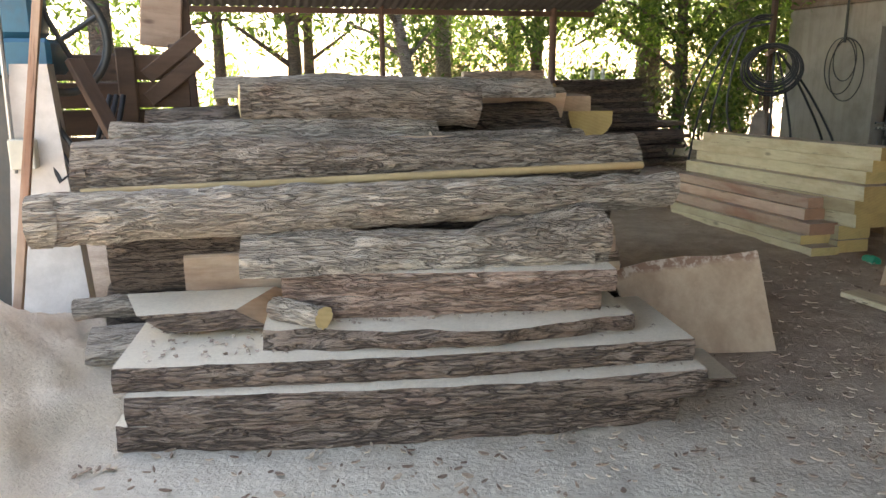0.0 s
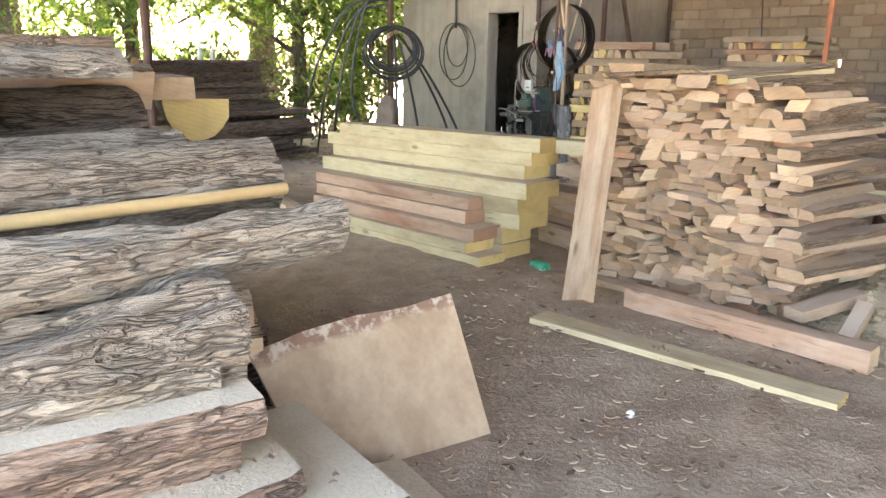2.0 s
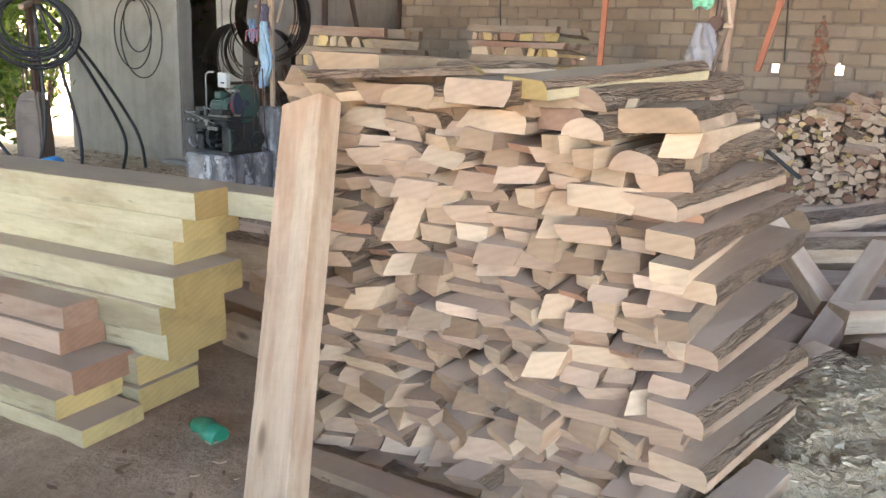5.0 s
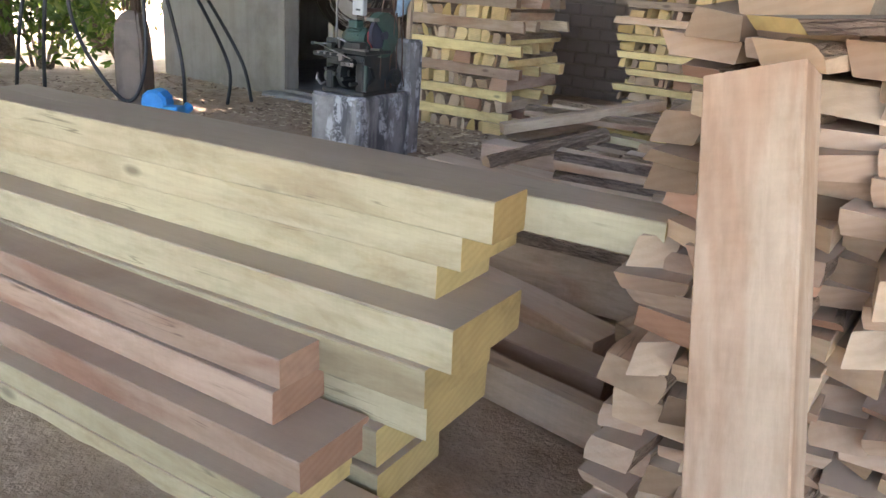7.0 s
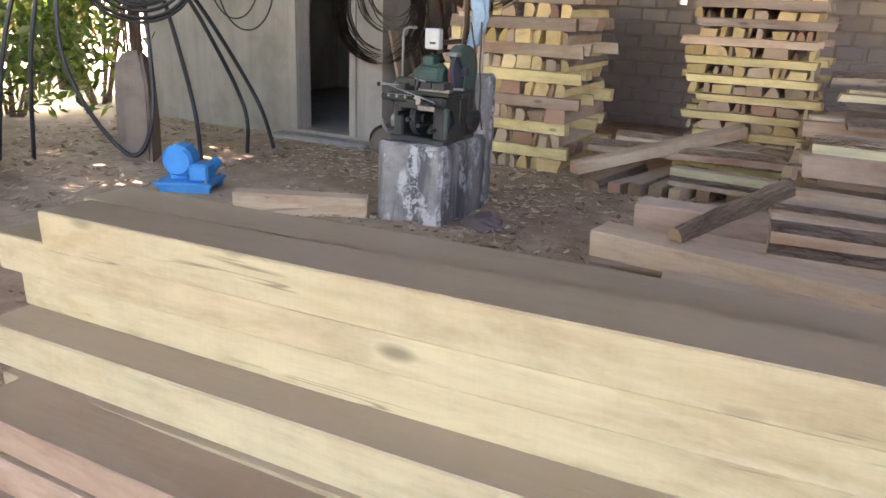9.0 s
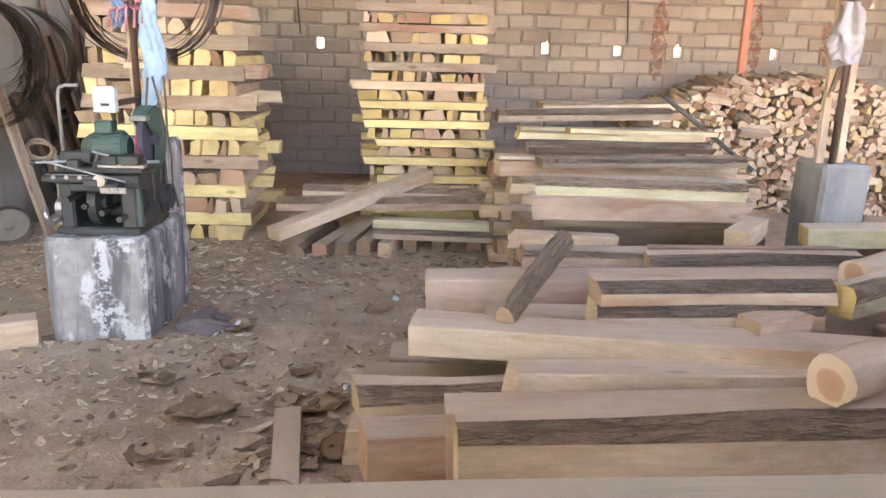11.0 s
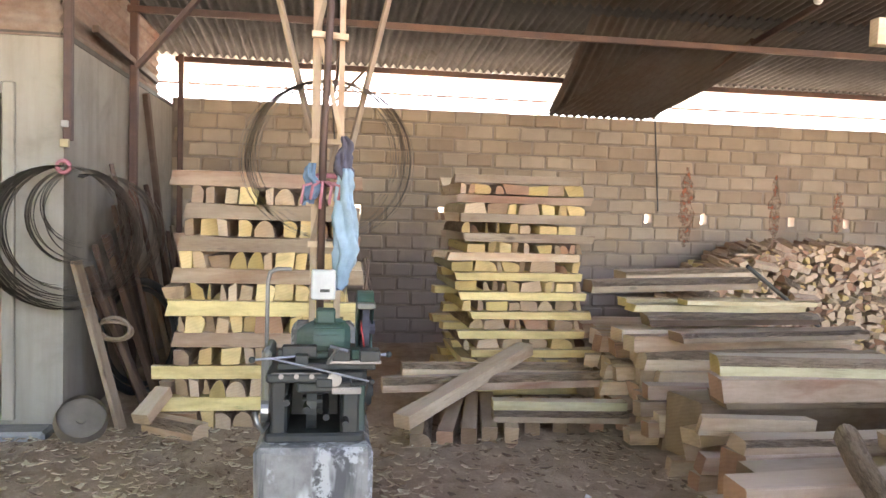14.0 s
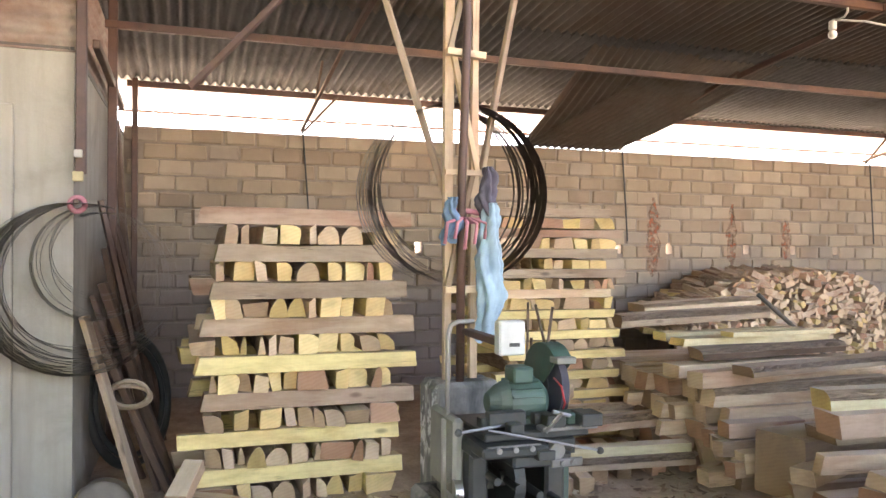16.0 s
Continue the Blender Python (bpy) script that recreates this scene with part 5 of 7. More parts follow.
# long timber pile
G6 = "timbers in the long pile"
rnd = random.Random(77)
LONG = [((7.78, 4.85, .62), (7.66, 3.72, .62), .16, .10, YEL, "wane"), ((7.70, 4.88, .50), (7.68, 3.70, .50), .18, .12, PINK, "sq"), ((7.82, 4.80, .44), (7.8, 3.6, .44), .2, .06, GREY, "sq"), ((8.0, 4.9, .10), (8.2, 3.4, .10), .3, .34, GREY, "sq"), ((8.28, 4.93, .16), (8.1, 3.60, .22), .12, .12, FRESH, "sq"),
        ((9.05, 4.80, .78), (9.2, 3.45, .76), .15, .05, CLEAN, "sq"), ((8.98, 4.45, .835), (9.25, 3.3, .80), .10, .03, CLEAN, "sq"), ((8.93, 4.74, .70), (9.05, 3.4, .70), .14, .075, (dark_wood, grey_end, bark_smooth), "wane"), ((9.32, 4.75, .78), (9.4, 3.5, .78), .12, .055, CLEAN, "sq"), ((9.7, 4.88, .84), (9.75, 3.5, .88), .2, .09, GREY, "wane"), ((10.0, 4.5, .92), (10.2, 3.2, .95), .18, .06, PALE, "wane"), ((8.9, 4.95, .60), (9.1, 3.3, .58), .14, .08, PALE, "sq"), ((8.62, 4.98, .58), (8.85, 3.3, .56), .12, .10, FRESH, "sq"), ((8.5, 4.72, .66), (8.7, 3.3, .66), .16, .06, GREY, "wane")]
for a, b, w_, h_, mt, kd in LONG:
    timber("beam" if kd == "sq" else "slab", a, b, w_, h_, mt, kd, "long sawn timber on the low pile", "timber", G6, wobble=.02, skew=.02)
for lev in range(5):
    x = 8.35 + .05 * lev
    while x < 10.1:
        w_ = rnd.choice((.1, .13, .16, .2))
        h_ = .115
        y0 = 4.88 + rnd.uniform(-.10, .10)
        timber("beam", (x + w_ / 2, y0, .0 + .117 * lev), (x + w_ / 2 + rnd.uniform(-.05, .05), y0 - rnd.uniform(1.25, 1.7), .0 + .117 * lev), w_, h_, rnd.choice((DULL, GREY, PALE, PINK, DULL)), rnd.choice(("sq", "sq", "wane")), "weathered timber in the long pile", "timber", G6, segs=4, skew=.03)
        x += w_ + rnd.uniform(.005, .05)
for k in range(22):
    y = 4.98 - rnd.uniform(0, .06)
    x, z = rnd.uniform(7.6, 9.4), 0
    timber("billet", (x, y + rnd.uniform(.0, .1), .04 + .1 * (k % 4)), (x + rnd.uniform(-.1, .3), y - .5, .04 + .1 * (k % 4)), rnd.uniform(.06, .12), .09, rnd.choice((PALE, PINK, GREY)), "sq", "short timber end in the long pile", "timber", G6, segs=2, skew=.03)

# ---- firewood ----
def split_mesh(seed):
    r = random.Random(seed)
    w_, h_, L = r.uniform(.045, .085), r.uniform(.042, .068), r.uniform(.2, .3)
    mt = ((pale, fire_end, bark_soft), (fresh, fire_end, bark_soft), (pink, pink_end, bark_soft), (fresh, fire_end, bark_soft), OCHRE, (pink, fire_end, bark_soft))[seed % 6]
    return timber_mesh("firewood_piece", L, w_, h_, ("sq", "wane", "half", "sq")[seed % 4], mt, 3000 + seed, wobble=.02, segs=2, skew=.03, rag=.3)


fire_pool = [split_mesh(i) for i in range(24)]


def pile_h(y):
    pts = ((3.5, .55), (3.2, .85), (2.4, 1.13), (1.4, 1.18), (.95, 1.13), (.6, .85), (.3, .70), (-.6, .66), (-1.2, .5), (-2, .3))
    for (y0, h0), (y1, h1) in zip(pts, pts[1:]):
        if y <= y0 and y >= y1:
            return h0 + (h1 - h0) * (y0 - y) / (y0 - y1)
    return .3


pile = empty("firewood_pile", (11.2, 1.5, 0), "big heap of split firewood billets", "firewood")
# added core behind the billets; its dark colour stands for shade between them
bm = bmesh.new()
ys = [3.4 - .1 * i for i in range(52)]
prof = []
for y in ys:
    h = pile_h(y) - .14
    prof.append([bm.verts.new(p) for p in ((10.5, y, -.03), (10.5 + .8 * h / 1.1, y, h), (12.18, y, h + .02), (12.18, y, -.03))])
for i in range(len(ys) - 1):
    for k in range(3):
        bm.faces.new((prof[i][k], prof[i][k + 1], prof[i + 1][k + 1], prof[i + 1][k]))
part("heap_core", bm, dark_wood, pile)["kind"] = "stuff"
rnd = random.Random(21)
rest = bmesh.new()
count = 0
y = 3.4
spots = []
while y > -1.7:
    h = pile_h(y)
    s = 0.0
    slope = math.hypot(h, .8 * h / 1.1)
    while s < slope + .75:
        if s < slope:
            z, x = h * s / slope, 10.33 + (.8 * h / 1.1) * s / slope
        else:
            z, x = h - .01, 10.33 + .8 * h / 1.1 + (s - slope)
        spots.append((x, y + rnd.uniform(-.04, .04), z + rnd.uniform(-.03, .03), s))
        s += .062 if s < slope else .11
    y -= .068
for x, y, z, s in sorted(spots, key=lambda q: -q[1]):
    me = rnd.choice(fire_pool)
    d = Vector((1, rnd.gauss(0, .12), rnd.gauss(.04, .10))).normalized()
    if rnd.random() < .05:
        d = Vector((rnd.uniform(-.3, .3), 1, rnd.gauss(0, .3))).normalized()
    m = along(Vector((x + rnd.uniform(-.05, .03), y, max(.0, z - .04))), Vector((x, y, max(.0, z - .04))) + d, roll=rnd.gauss(0, 25))
    if count < 300 and y > 1.0:
        ob = new("firewood_piece", me)
        ob.parent = pile
        ob.matrix_world = m
        ob.matrix_parent_inverse = Matrix.Identity(4)
        ob.matrix_basis = pile.matrix_world.inverted() @ m
        count += 1
    else:
        tmp = me.copy()
        tmp.transform(pile.matrix_world.inverted() @ m)
        mi = [p.material_index for p in tmp.polygons]
        mats_here = [mm.name for mm in tmp.materials]
        remap = {"pale_timber": 0, "split_end_grain": 1, "dusty_offcut_bark": 2, "reddish_timber": 3, "reddish_end_grain": 4, "fresh_sawn_board": 0, "ochre_timber": 5, "ochre_end_grain": 6}
        for p in tmp.polygons:
            p.material_index = remap.get(mats_here[p.material_index], 0)
        rest.from_mesh(tmp)
        bpy.data.meshes.remove(tmp)
part("firewood_rest", rest, [fresh, fire_end, bark_soft, pink, pink_end, ochre, ochre_end], pile)["kind"] = "stuff"
pipe("steel_rod", (9.72, 3.55, 1.06), (9.75, 2.75, .48), .018, iron_dark, "dark steel rod leaning on the timber pile", "rod", "")


# ---- sharpening machine on its concrete base ----
def concrete_base(lo, hi, label, mat):
    bm = bmesh.new()
    add_box(bm, lo, hi, 0.02)
    bmesh.ops.subdivide_edges(bm, edges=bm.edges[:], cuts=3, use_grid_fill=True)
    for v in bm.verts:
        v.co += Vector([0.008 * noise.noise(v.co * 9 + Vector((k * 7, 0, 0))) for k in range(3)])
    return tagged(part("machine_base", bm, mat), label, "concrete base")


w = Mat("paint_chipped_concrete", 0.9)
tc = w.coords((1, 1, 1), False)
streak = w.noise(w.coords((4.5, 4.5, 0.5), False), 1.6, 5, 0.65, 0.4)
greyc = w.ramp(w.noise(tc, 6, 6, 0.7), [(0.3, (0.17, 0.16, 0.155)), (0.55, (0.30, 0.285, 0.265)), (0.75, (0.38, 0.365, 0.34))])
greyc = w.mix(greyc, (0.085, 0.085, 0.09), w.ramp(streak, [(0.46, (0, 0, 0)), (0.58, (0.85, 0.85, 0.85))]))
flake = w.mix(w.ramp(w.noise(w.coords((5, 5, 1.6), False), 1.7, 3, 0.5), [(0.52, (0, 0, 0)), (0.58, (1, 1, 1))]), w.ramp(w.noise(tc, 16, 6, 0.75), [(0.46, (0, 0, 0)), (0.52, (0.8, 0.8, 0.8))]), 1.0, 'MULTIPLY')
base_m = w.out(w.mix(greyc, (0.58, 0.575, 0.57), flake), w.noise(tc, 25, 5, 0.7), 0.6, 0.01)
concrete_base((6.84, 6.69, 0.0), (7.46, 7.12, .548), "dark concrete machine base with flaking white paint", base_m)
concrete_base((7.462, 6.74, 0.0), (7.66, 7.02, .905), "rough concrete pillar carrying the timber mast", base_m)
concrete_base((7.60, 3.06, 0.0), (7.93, 3.33, .83), "plain grey concrete machine base", concrete)


def ring_pts(c, ry, rz, n=28, x=0.0, tilt=0.0, start=0.0):
    return [Vector((c[0] + x + tilt * math.cos(a), c[1] + ry * math.cos(a), c[2] + rz * math.sin(a))) for a in (start + 2 * math.pi * k / n for k in range(n))]


mach = empty("saw_sharpener", (7.1, 6.9, .545), "oily green and black saw sharpening machine", "machine")
mach.scale = (0.9, 0.9, 0.9)


def mp(name, bm, mat, label="", smooth=False, under=None):
    bm.transform(Matrix.Translation((-7.1, -6.9, -.505)))
    return part(name, bm, mat, under or mach, label, smooth=smooth)


bm = bmesh.new()
for y0, y1 in ((6.72, 6.80), (7.02, 7.09)):
    add_box(bm, (6.92, y0, .508), (7.30, y1, .80), .012)
add_box(bm, (6.90, 6.70, .505), (7.34, 7.11, .545), .01)
add_box(bm, (7.20, 6.80, .54), (7.30, 7.02, .80), .01)
add_box(bm, (6.88, 6.70, .76), (7.32, 7.10, .82), .014)
mp("frame", bm, iron_dark, "oily black cast-iron frame")
bm = bmesh.new()
add_box(bm, (6.86, 6.66, .82), (7.18, 7.06, .85), .006)
add_box(bm, (6.80, 6.76, .74), (6.90, 6.98, .785), .008)
add_box(bm, (6.78, 6.85, .785), (6.90, 7.10, .82), .008)
mp("slide_table", bm, iron_dark)
bm = bmesh.new()
add_box(bm, (6.79, 6.88, .80), (6.80, 7.08, .825), .003)
add_box(bm, (6.83, 6.64, .85), (6.88, 6.86, .868), .004)
add_box(bm, (6.795, 6.72, .735), (6.805, 6.84, .765), .003)
gib = mp("gib_plate", bm, steel, "bright steel gib plates")
for k, (x, y, z) in enumerate(((6.775, 6.92, .812), (6.775, 6.98, .812), (6.775, 7.04, .812), (6.785, 6.76, .75), (6.785, 6.80, .75))):
    bm = add_cyl(bmesh.new(), (x, y, z), (x + .02, y, z), .010, seg=8)
    mp("bolt", bm, steel, under=gib)
bm = bmesh.new()
for y0, y1, r0, r1 in ((6.99, 6.955, .035, .062), (6.955, 6.92, .062, .078), (6.92, 6.79, .078, .078), (6.79, 6.765, .078, .05)):
    add_cyl(bm, (7.02, y0, .925), (7.02, y1, .925), r0, r1, 24)
add_box(bm, (6.94, 6.79, .85), (7.10, 6.95, .88), .008)
motor = mp("motor", bm, iron_green, "green painted electric motor")
for k in range(7):
    a = math.radians(20 + 23 * k)
    c, d = Vector((7.02, 0, .925)), Vector((-math.cos(a), 0, math.sin(a)))
    mp("cooling_fin", add_box(bmesh.new(), (-.004, 6.80, .074), (.004, 6.92, .086), m=Matrix.Translation(c) @ pose(0, 0, 0, 0, -90 + math.degrees(a), 0)), iron_green, under=motor)
mp("terminal_box", add_box(bmesh.new(), (6.96, 6.83, .995), (7.05, 6.91, 1.055), .008), iron_green, under=motor)


def guard(y0, y1, r0, r1, a0, a1, n=26):
    """A drum-shaped wheel guard round an axis along y, open where the arc is open."""
    bm = bmesh.new()
    cx, cz = 7.10, .96
    rows = []
    for i in range(n + 1):
        a = math.radians(a0 + (a1 - a0) * i / n)
        rows.append([bm.verts.new((cx + r * math.cos(a), y, cz + r * math.sin(a))) for y, r in ((y0, r0), (y0, r1), (y1, r1), (y1, r0))])
    for i in range(n):
        for k in range(3):
            bm.faces.new((rows[i][k], rows[i][k + 1], rows[i + 1][k + 1], rows[i + 1][k]))
    bmesh.ops.recalc_face_normals(bm, faces=bm.faces)
    bmesh.ops.solidify(bm, geom=bm.faces[:], thickness=.006)
    return bm


wheel_guard = mp("wheel_guard", guard(6.665, 6.735, .02, .165, -105, 138), iron_green, "green drum guard over the grinding wheel")
mp("guard_lip", add_box(bmesh.new(), (6.955, 6.66, 1.06), (7.02, 6.74, 1.085), .004), plain("dusty_grey_paint", (0.22, 0.22, 0.19), 0.8), under=wheel_guard)
bm = bmesh.new()
add_cyl(bm, (7.10, 6.715, .96), (7.10, 6.685, .96), .14, .14, 32)
add_cyl(bm, (7.10, 6.72, .96), (7.10, 6.655, .96), .03, .03, 14)
mp("grinding_wheel", bm, plain("dark_abrasive", (0.06, 0.06, 0.08), 0.9))
bm = bmesh.new()
prof = ((6.93, .545), (7.33, .545), (7.34, .70), (7.27, .86), (7.02, .86), (6.90, .80), (6.90, .75), (7.0, .72), (7.04, .64), (6.97, .60))
lo = [bm.verts.new((x, 6.695, z)) for x, z in prof]
hi = [bm.verts.new((x, 6.765, z)) for x, z in prof]
bm.faces.new(lo)
bm.faces.new(list(reversed(hi)))
for k in range(len(prof)):
    bm.faces.new((lo[k], hi[k], hi[(k + 1) % len(prof)], lo[(k + 1) % len(prof)]))
bmesh.ops.recalc_face_normals(bm, faces=bm.faces)
mp("side_casting", bm, iron_dark, "oily dark cast side frame")
bm = add_cyl(bmesh.new(), (7.26, 6.70, .64), (7.26, 6.655, .64), .065, .065, 22)
add_cyl(bm, (7.26, 6.66, .64), (7.26, 6.645, .64), .028, .028, 12)
mp("pulley", bm, iron_dark)
bm = add_cyl(bmesh.new(), (6.98, 6.94, .66), (6.98, 6.90, .66), .11, .11, 24)
add_cyl(bm, (6.98, 6.96, .66), (6.98, 6.88, .66), .03, .03, 12)
mp("flywheel", bm, iron_dark)
bm = add_cyl(bmesh.new(), (7.0, 7.13, .62), (7.0, 7.10, .62), .05, .05, 16)
add_tube(bm, [(6.95, 7.10, .58), (6.9, 7.12, .56), (6.88, 7.14, .60), (6.9, 7.15, .64)], .012)
mp("hand_wheel", bm, steel)
for a, b, r in (((6.78, 7.08, .885), (6.74, 6.69, .80), .0045), ((6.80, 6.86, .86), (6.76, 6.82, .93), .007), ((6.78, 6.78, .915), (6.77, 6.85, .935), .007), ((6.85, 7.16, .865), (6.87, 6.98, .875), .006), ((6.98, 6.70, .86), (6.97, 6.60, .865), .008)):
    mp("lever", add_cyl(bmesh.new(), a, b, r, seg=8), steel)
for p, r in (((6.74, 6.685, .798), .013), ((6.97, 6.60, .865), .014), ((6.85, 7.16, .865), .014)):
    bm = bmesh.new()
    bmesh.ops.create_uvsphere(bm, u_segments=10, v_segments=6, radius=r, matrix=Matrix.Translation(p))
    mp("knob", bm, iron_dark, smooth=True)
bm = add_cyl(bmesh.new(), (6.77, 6.83, .80), (6.80, 6.83, .80), .028, .028, 16)
mp("dial", bm, steel, "bright steel feed dial")
bm = bmesh.new()
add_tube(bm, [(7.08, 7.12, .56), (7.08, 7.12, 1.16), (7.08, 7.11, 1.20), (7.08, 7.08, 1.215), (7.08, 7.02, 1.215)], .009, 8)
add_tube(bm, [(7.08, 7.12, .50), (7.08, 7.12, .86)], .022, 8)
mp("bent_pipe", bm, plain("grey_pipe", (0.32, 0.30, 0.28), 0.5, 0.5))
bm = bmesh.new()
rp = random.Random(2)
for k in range(5):
    c = Vector((7.1 + .06 * k, 6.7 - .008 * k, 0))
    add_tube(bm, [c + Vector((rp.uniform(-.02, .02), rp.uniform(-.02, .02), .56 + .14 * i)) for i in range(6 - k % 2)], .006, 5)
mp("drive_chain", bm, steel_rust, "rusty chain hanging behind the guard")
bm = bmesh.new()
add_tube(bm, [(7.02, 6.72, 1.0), (6.96, 6.72, .98), (6.95, 6.71, .92), (7.0, 6.70, .86)], .004, 6)
mp("red_cable", bm, plain("red_plastic", (0.45, 0.03, 0.03), 0.4))

rp = random.Random(17)
for k in range(12):
    x, y, z = 6.80 + rp.uniform(0, .22), rp.uniform(6.68, 7.08), rp.choice((.77, .85, .86, .87))
    sx, sy, sz = rp.uniform(.015, .05), rp.uniform(.02, .07), rp.uniform(.015, .05)
    mp("fitting", add_box(bmesh.new(), (x - sx, y - sy, z), (x + sx, y + sy, z + sz), .004), rp.choice((iron_dark, iron_dark, iron_dark, iron_green)))
for k in range(4):
    y = 6.78 + .08 * k
    mp("shaft", add_cyl(bmesh.new(), (6.84, y, .60 + .03 * k), (7.24, y, .60 + .03 * k), .014, seg=10), iron_dark)
mp("apron", add_box(bmesh.new(), (6.93, 6.70, .545), (6.96, 6.80, .76), .006), iron_green)
mp("side_cover", add_box(bmesh.new(), (6.98, 7.09, .60), (7.26, 7.13, .88), .012), plain("dusty_grey_paint", (0.22, 0.22, 0.19), 0.8))

box = empty("switch_box", (7.06, 6.885, 1.07), "white plastic switch box on the mast", "switch")
white_p = plain("white_plastic", (0.55, 0.56, 0.53), 0.45)
part("case", add_box(bmesh.new(), (-.02, -.047, 0), (.03, .047, .115), .006), white_p, box)
part("label_strip", add_box(bmesh.new(), (-.0225, -.025, .03), (-.0195, .012, .042)), iron_dark, box)
part("bracket", add_box(bmesh.new(), (.03, -.02, .02), (.42, .02, .045), .004), steel_brown, box)


# ---- timber masts ----
def mast(x, y, z0, h, seed, label, pole_mat):
    m_ = empty("mast", (x, y, z0), label, "mast")
    r = random.Random(seed)
    for dy, w_ in ((.055, .038), (-.055, .034)):
        me = timber_mesh("upright", h, w_, .032, "sq", FRESH, seed + int(dy * 1000), wobble=.012)
        ob = new("upright", me)
        ob.matrix_world = along((0, dy, 0), (0, dy, 1))
        ob.parent = m_
    z = .35
    k = 0
    while z < h - .3:
        me = timber_mesh("rung", .16, .03, .025, "sq", PALE, seed + 40 + k, segs=2)
        ob = new("rung", me)
        ob.matrix_world = along((-.03, -.08, z), (-.03, .08, z + r.uniform(-.01, .01)))
        ob.parent = m_
        me = timber_mesh("diagonal", .46, .025, .02, "sq", PALE if k % 2 else GREY, seed + 70 + k, segs=2)
        ob = new("diagonal", me)
        s = 1 if k % 2 else -1
        ob.matrix_world = along((-.005, -.05 * s, z + .02), (-.005, .05 * s, z + .46))
        ob.parent = m_
        z += .46
        k += 1
    bm = bmesh.new()
    add_tube(bm, [(-.05, 0.02, 0.0), (-.055, .02, .8), (-.05, 0.0, 1.4), (-.05, .03, 2.0), (-.045, .03, h)], .017, 8)
    part("steel_pole", bm, pole_mat, m_, "dark brown steel pole tied to the timbers")
    return m_


mast(7.56, 6.88, .90, 2.44, 11, "lashed timber mast behind the sharpening machine", steel_brown)
mast(7.70, 3.25, .825, 2.4, 23, "lashed timber mast on a concrete base", steel_rust)
rag_m = plain("pink_rag", (0.50, 0.20, 0.24), 0.9)
tie = empty("rag_tie", (7.47, 6.88, 1.54), "faded pink rag knotted round the mast", "rag")
for k in range(5):
    bm = bmesh.new()
    a = Vector((0, .01 * k, 0))
    add_tube(bm, [a, a + Vector((-.03, .03 * (k - 2), -.02)), a + Vector((-.03, .03 * (k - 2) + .01, -.08 - .02 * (k % 3)))], .007, 5)
    part("strip", bm, rag_m, tie)
part("loop", add_tube(bmesh.new(), ring_pts((.05, 0, .01), .085, .02, 16), .012, 5, closed=True), rag_m, tie)


def cloth(name, top, length, width, seed, mat, label, thick=.02):
    """A rag bunched on a peg: a flattened tube with folds."""
    bm = bmesh.new()
    n, s = 48, 40
    rings = []
    for i in range(n + 1):
        t = i / n
        wdt = width * (0.35 + 0.65 * min(1, t * 2.2)) * (1 - .25 * max(0, t - .7) / .3)
        cx = .015 * noise.noise((t * 3, seed, 0))
        cy = .03 * noise.noise((t * 2.5, seed, 5))
        ring = []
        for k in range(s):
            a = 2 * math.pi * k / s
            q = Vector((math.cos(a) * 1.6, math.sin(a) * 1.6, t * length * 9 + seed))
            fold = .010 * math.sin(a * 5 + t * 7 + seed) + .020 * noise.noise(q) + .016 * (abs(noise.noise(q * 2.3)) - .25) + .007 * noise.noise(q * 5)
            y = cy + (wdt / 2 + fold) * math.cos(a)
            x = cx + (thick + fold) * math.sin(a)
            z = -length * t + .05 * t * noise.noise((a, seed, 1)) * (1 if i == n else .3)
            ring.append(bm.verts.new((top[0] + x, top[1] + y, top[2] + z)))
        rings.append(ring)
    for i in range(n):
        for k in range(s):
            bm.faces.new((rings[i][k], rings[i][(k + 1) % s], rings[i + 1][(k + 1) % s], rings[i + 1][k])).smooth = True
    bm.faces.new(rings[0])
    bm.faces.new(list(reversed(rings[-1])))
    return tagged(part(name, bm, mat), label, "cloth")


blue_cloth = plain("faded_blue_cloth", (0.30, 0.42, 0.50), 0.95)
cloth("overall", (7.46, 6.80, 1.60), .52, .105, 2, blue_cloth, "faded light blue overall hanging on the mast", .03)
cloth("jacket", (7.47, 6.81, 1.74), .20, .06, 13, plain("dark_purple_cloth", (0.11, 0.10, 0.13), 0.95), "dark crumpled cloth hung above the overall", .025)
cloth("overall_sleeve", (7.48, 6.95, 1.62), .16, .06, 6, plain("blue_denim", (0.16, 0.25, 0.36), 0.95), "folded blue cloth stuffed in the mast", .02)
green_bag = plain("thin_green_plastic", (0.22, 0.60, 0.36), 0.4)
cloth("plastic_bag", (7.58, 3.36, 1.98), .22, .15, 4, green_bag, "pale green plastic bag hung on the mast", .025)
cloth("plastic_sack", (7.57, 3.33, 1.66), .30, .17, 9, plain("clear_plastic", (0.33, 0.30, 0.29), 0.4), "crumpled translucent plastic sack on the mast", .04)
sign = empty("notice_sign", (7.575, 3.25, 1.94), "white notice board with unreadable lines", "sign")
part("board", add_box(bmesh.new(), (-.006, -.085, 0), (.006, .085, .20), .002), white_p, sign)
ink = plain("faded_ink", (0.16, 0.15, 0.13), 0.8)
for k, (y0, y1, z) in enumerate(((.0, .06, .15), (.02, .06, .11), (-.07, .07, .07), (-.06, .07, .035))):
    part("text_bar", add_box(bmesh.new(), (-.0085, y0, z), (-.0065, y1, z + .016)), ink, sign)
bm = bmesh.new()
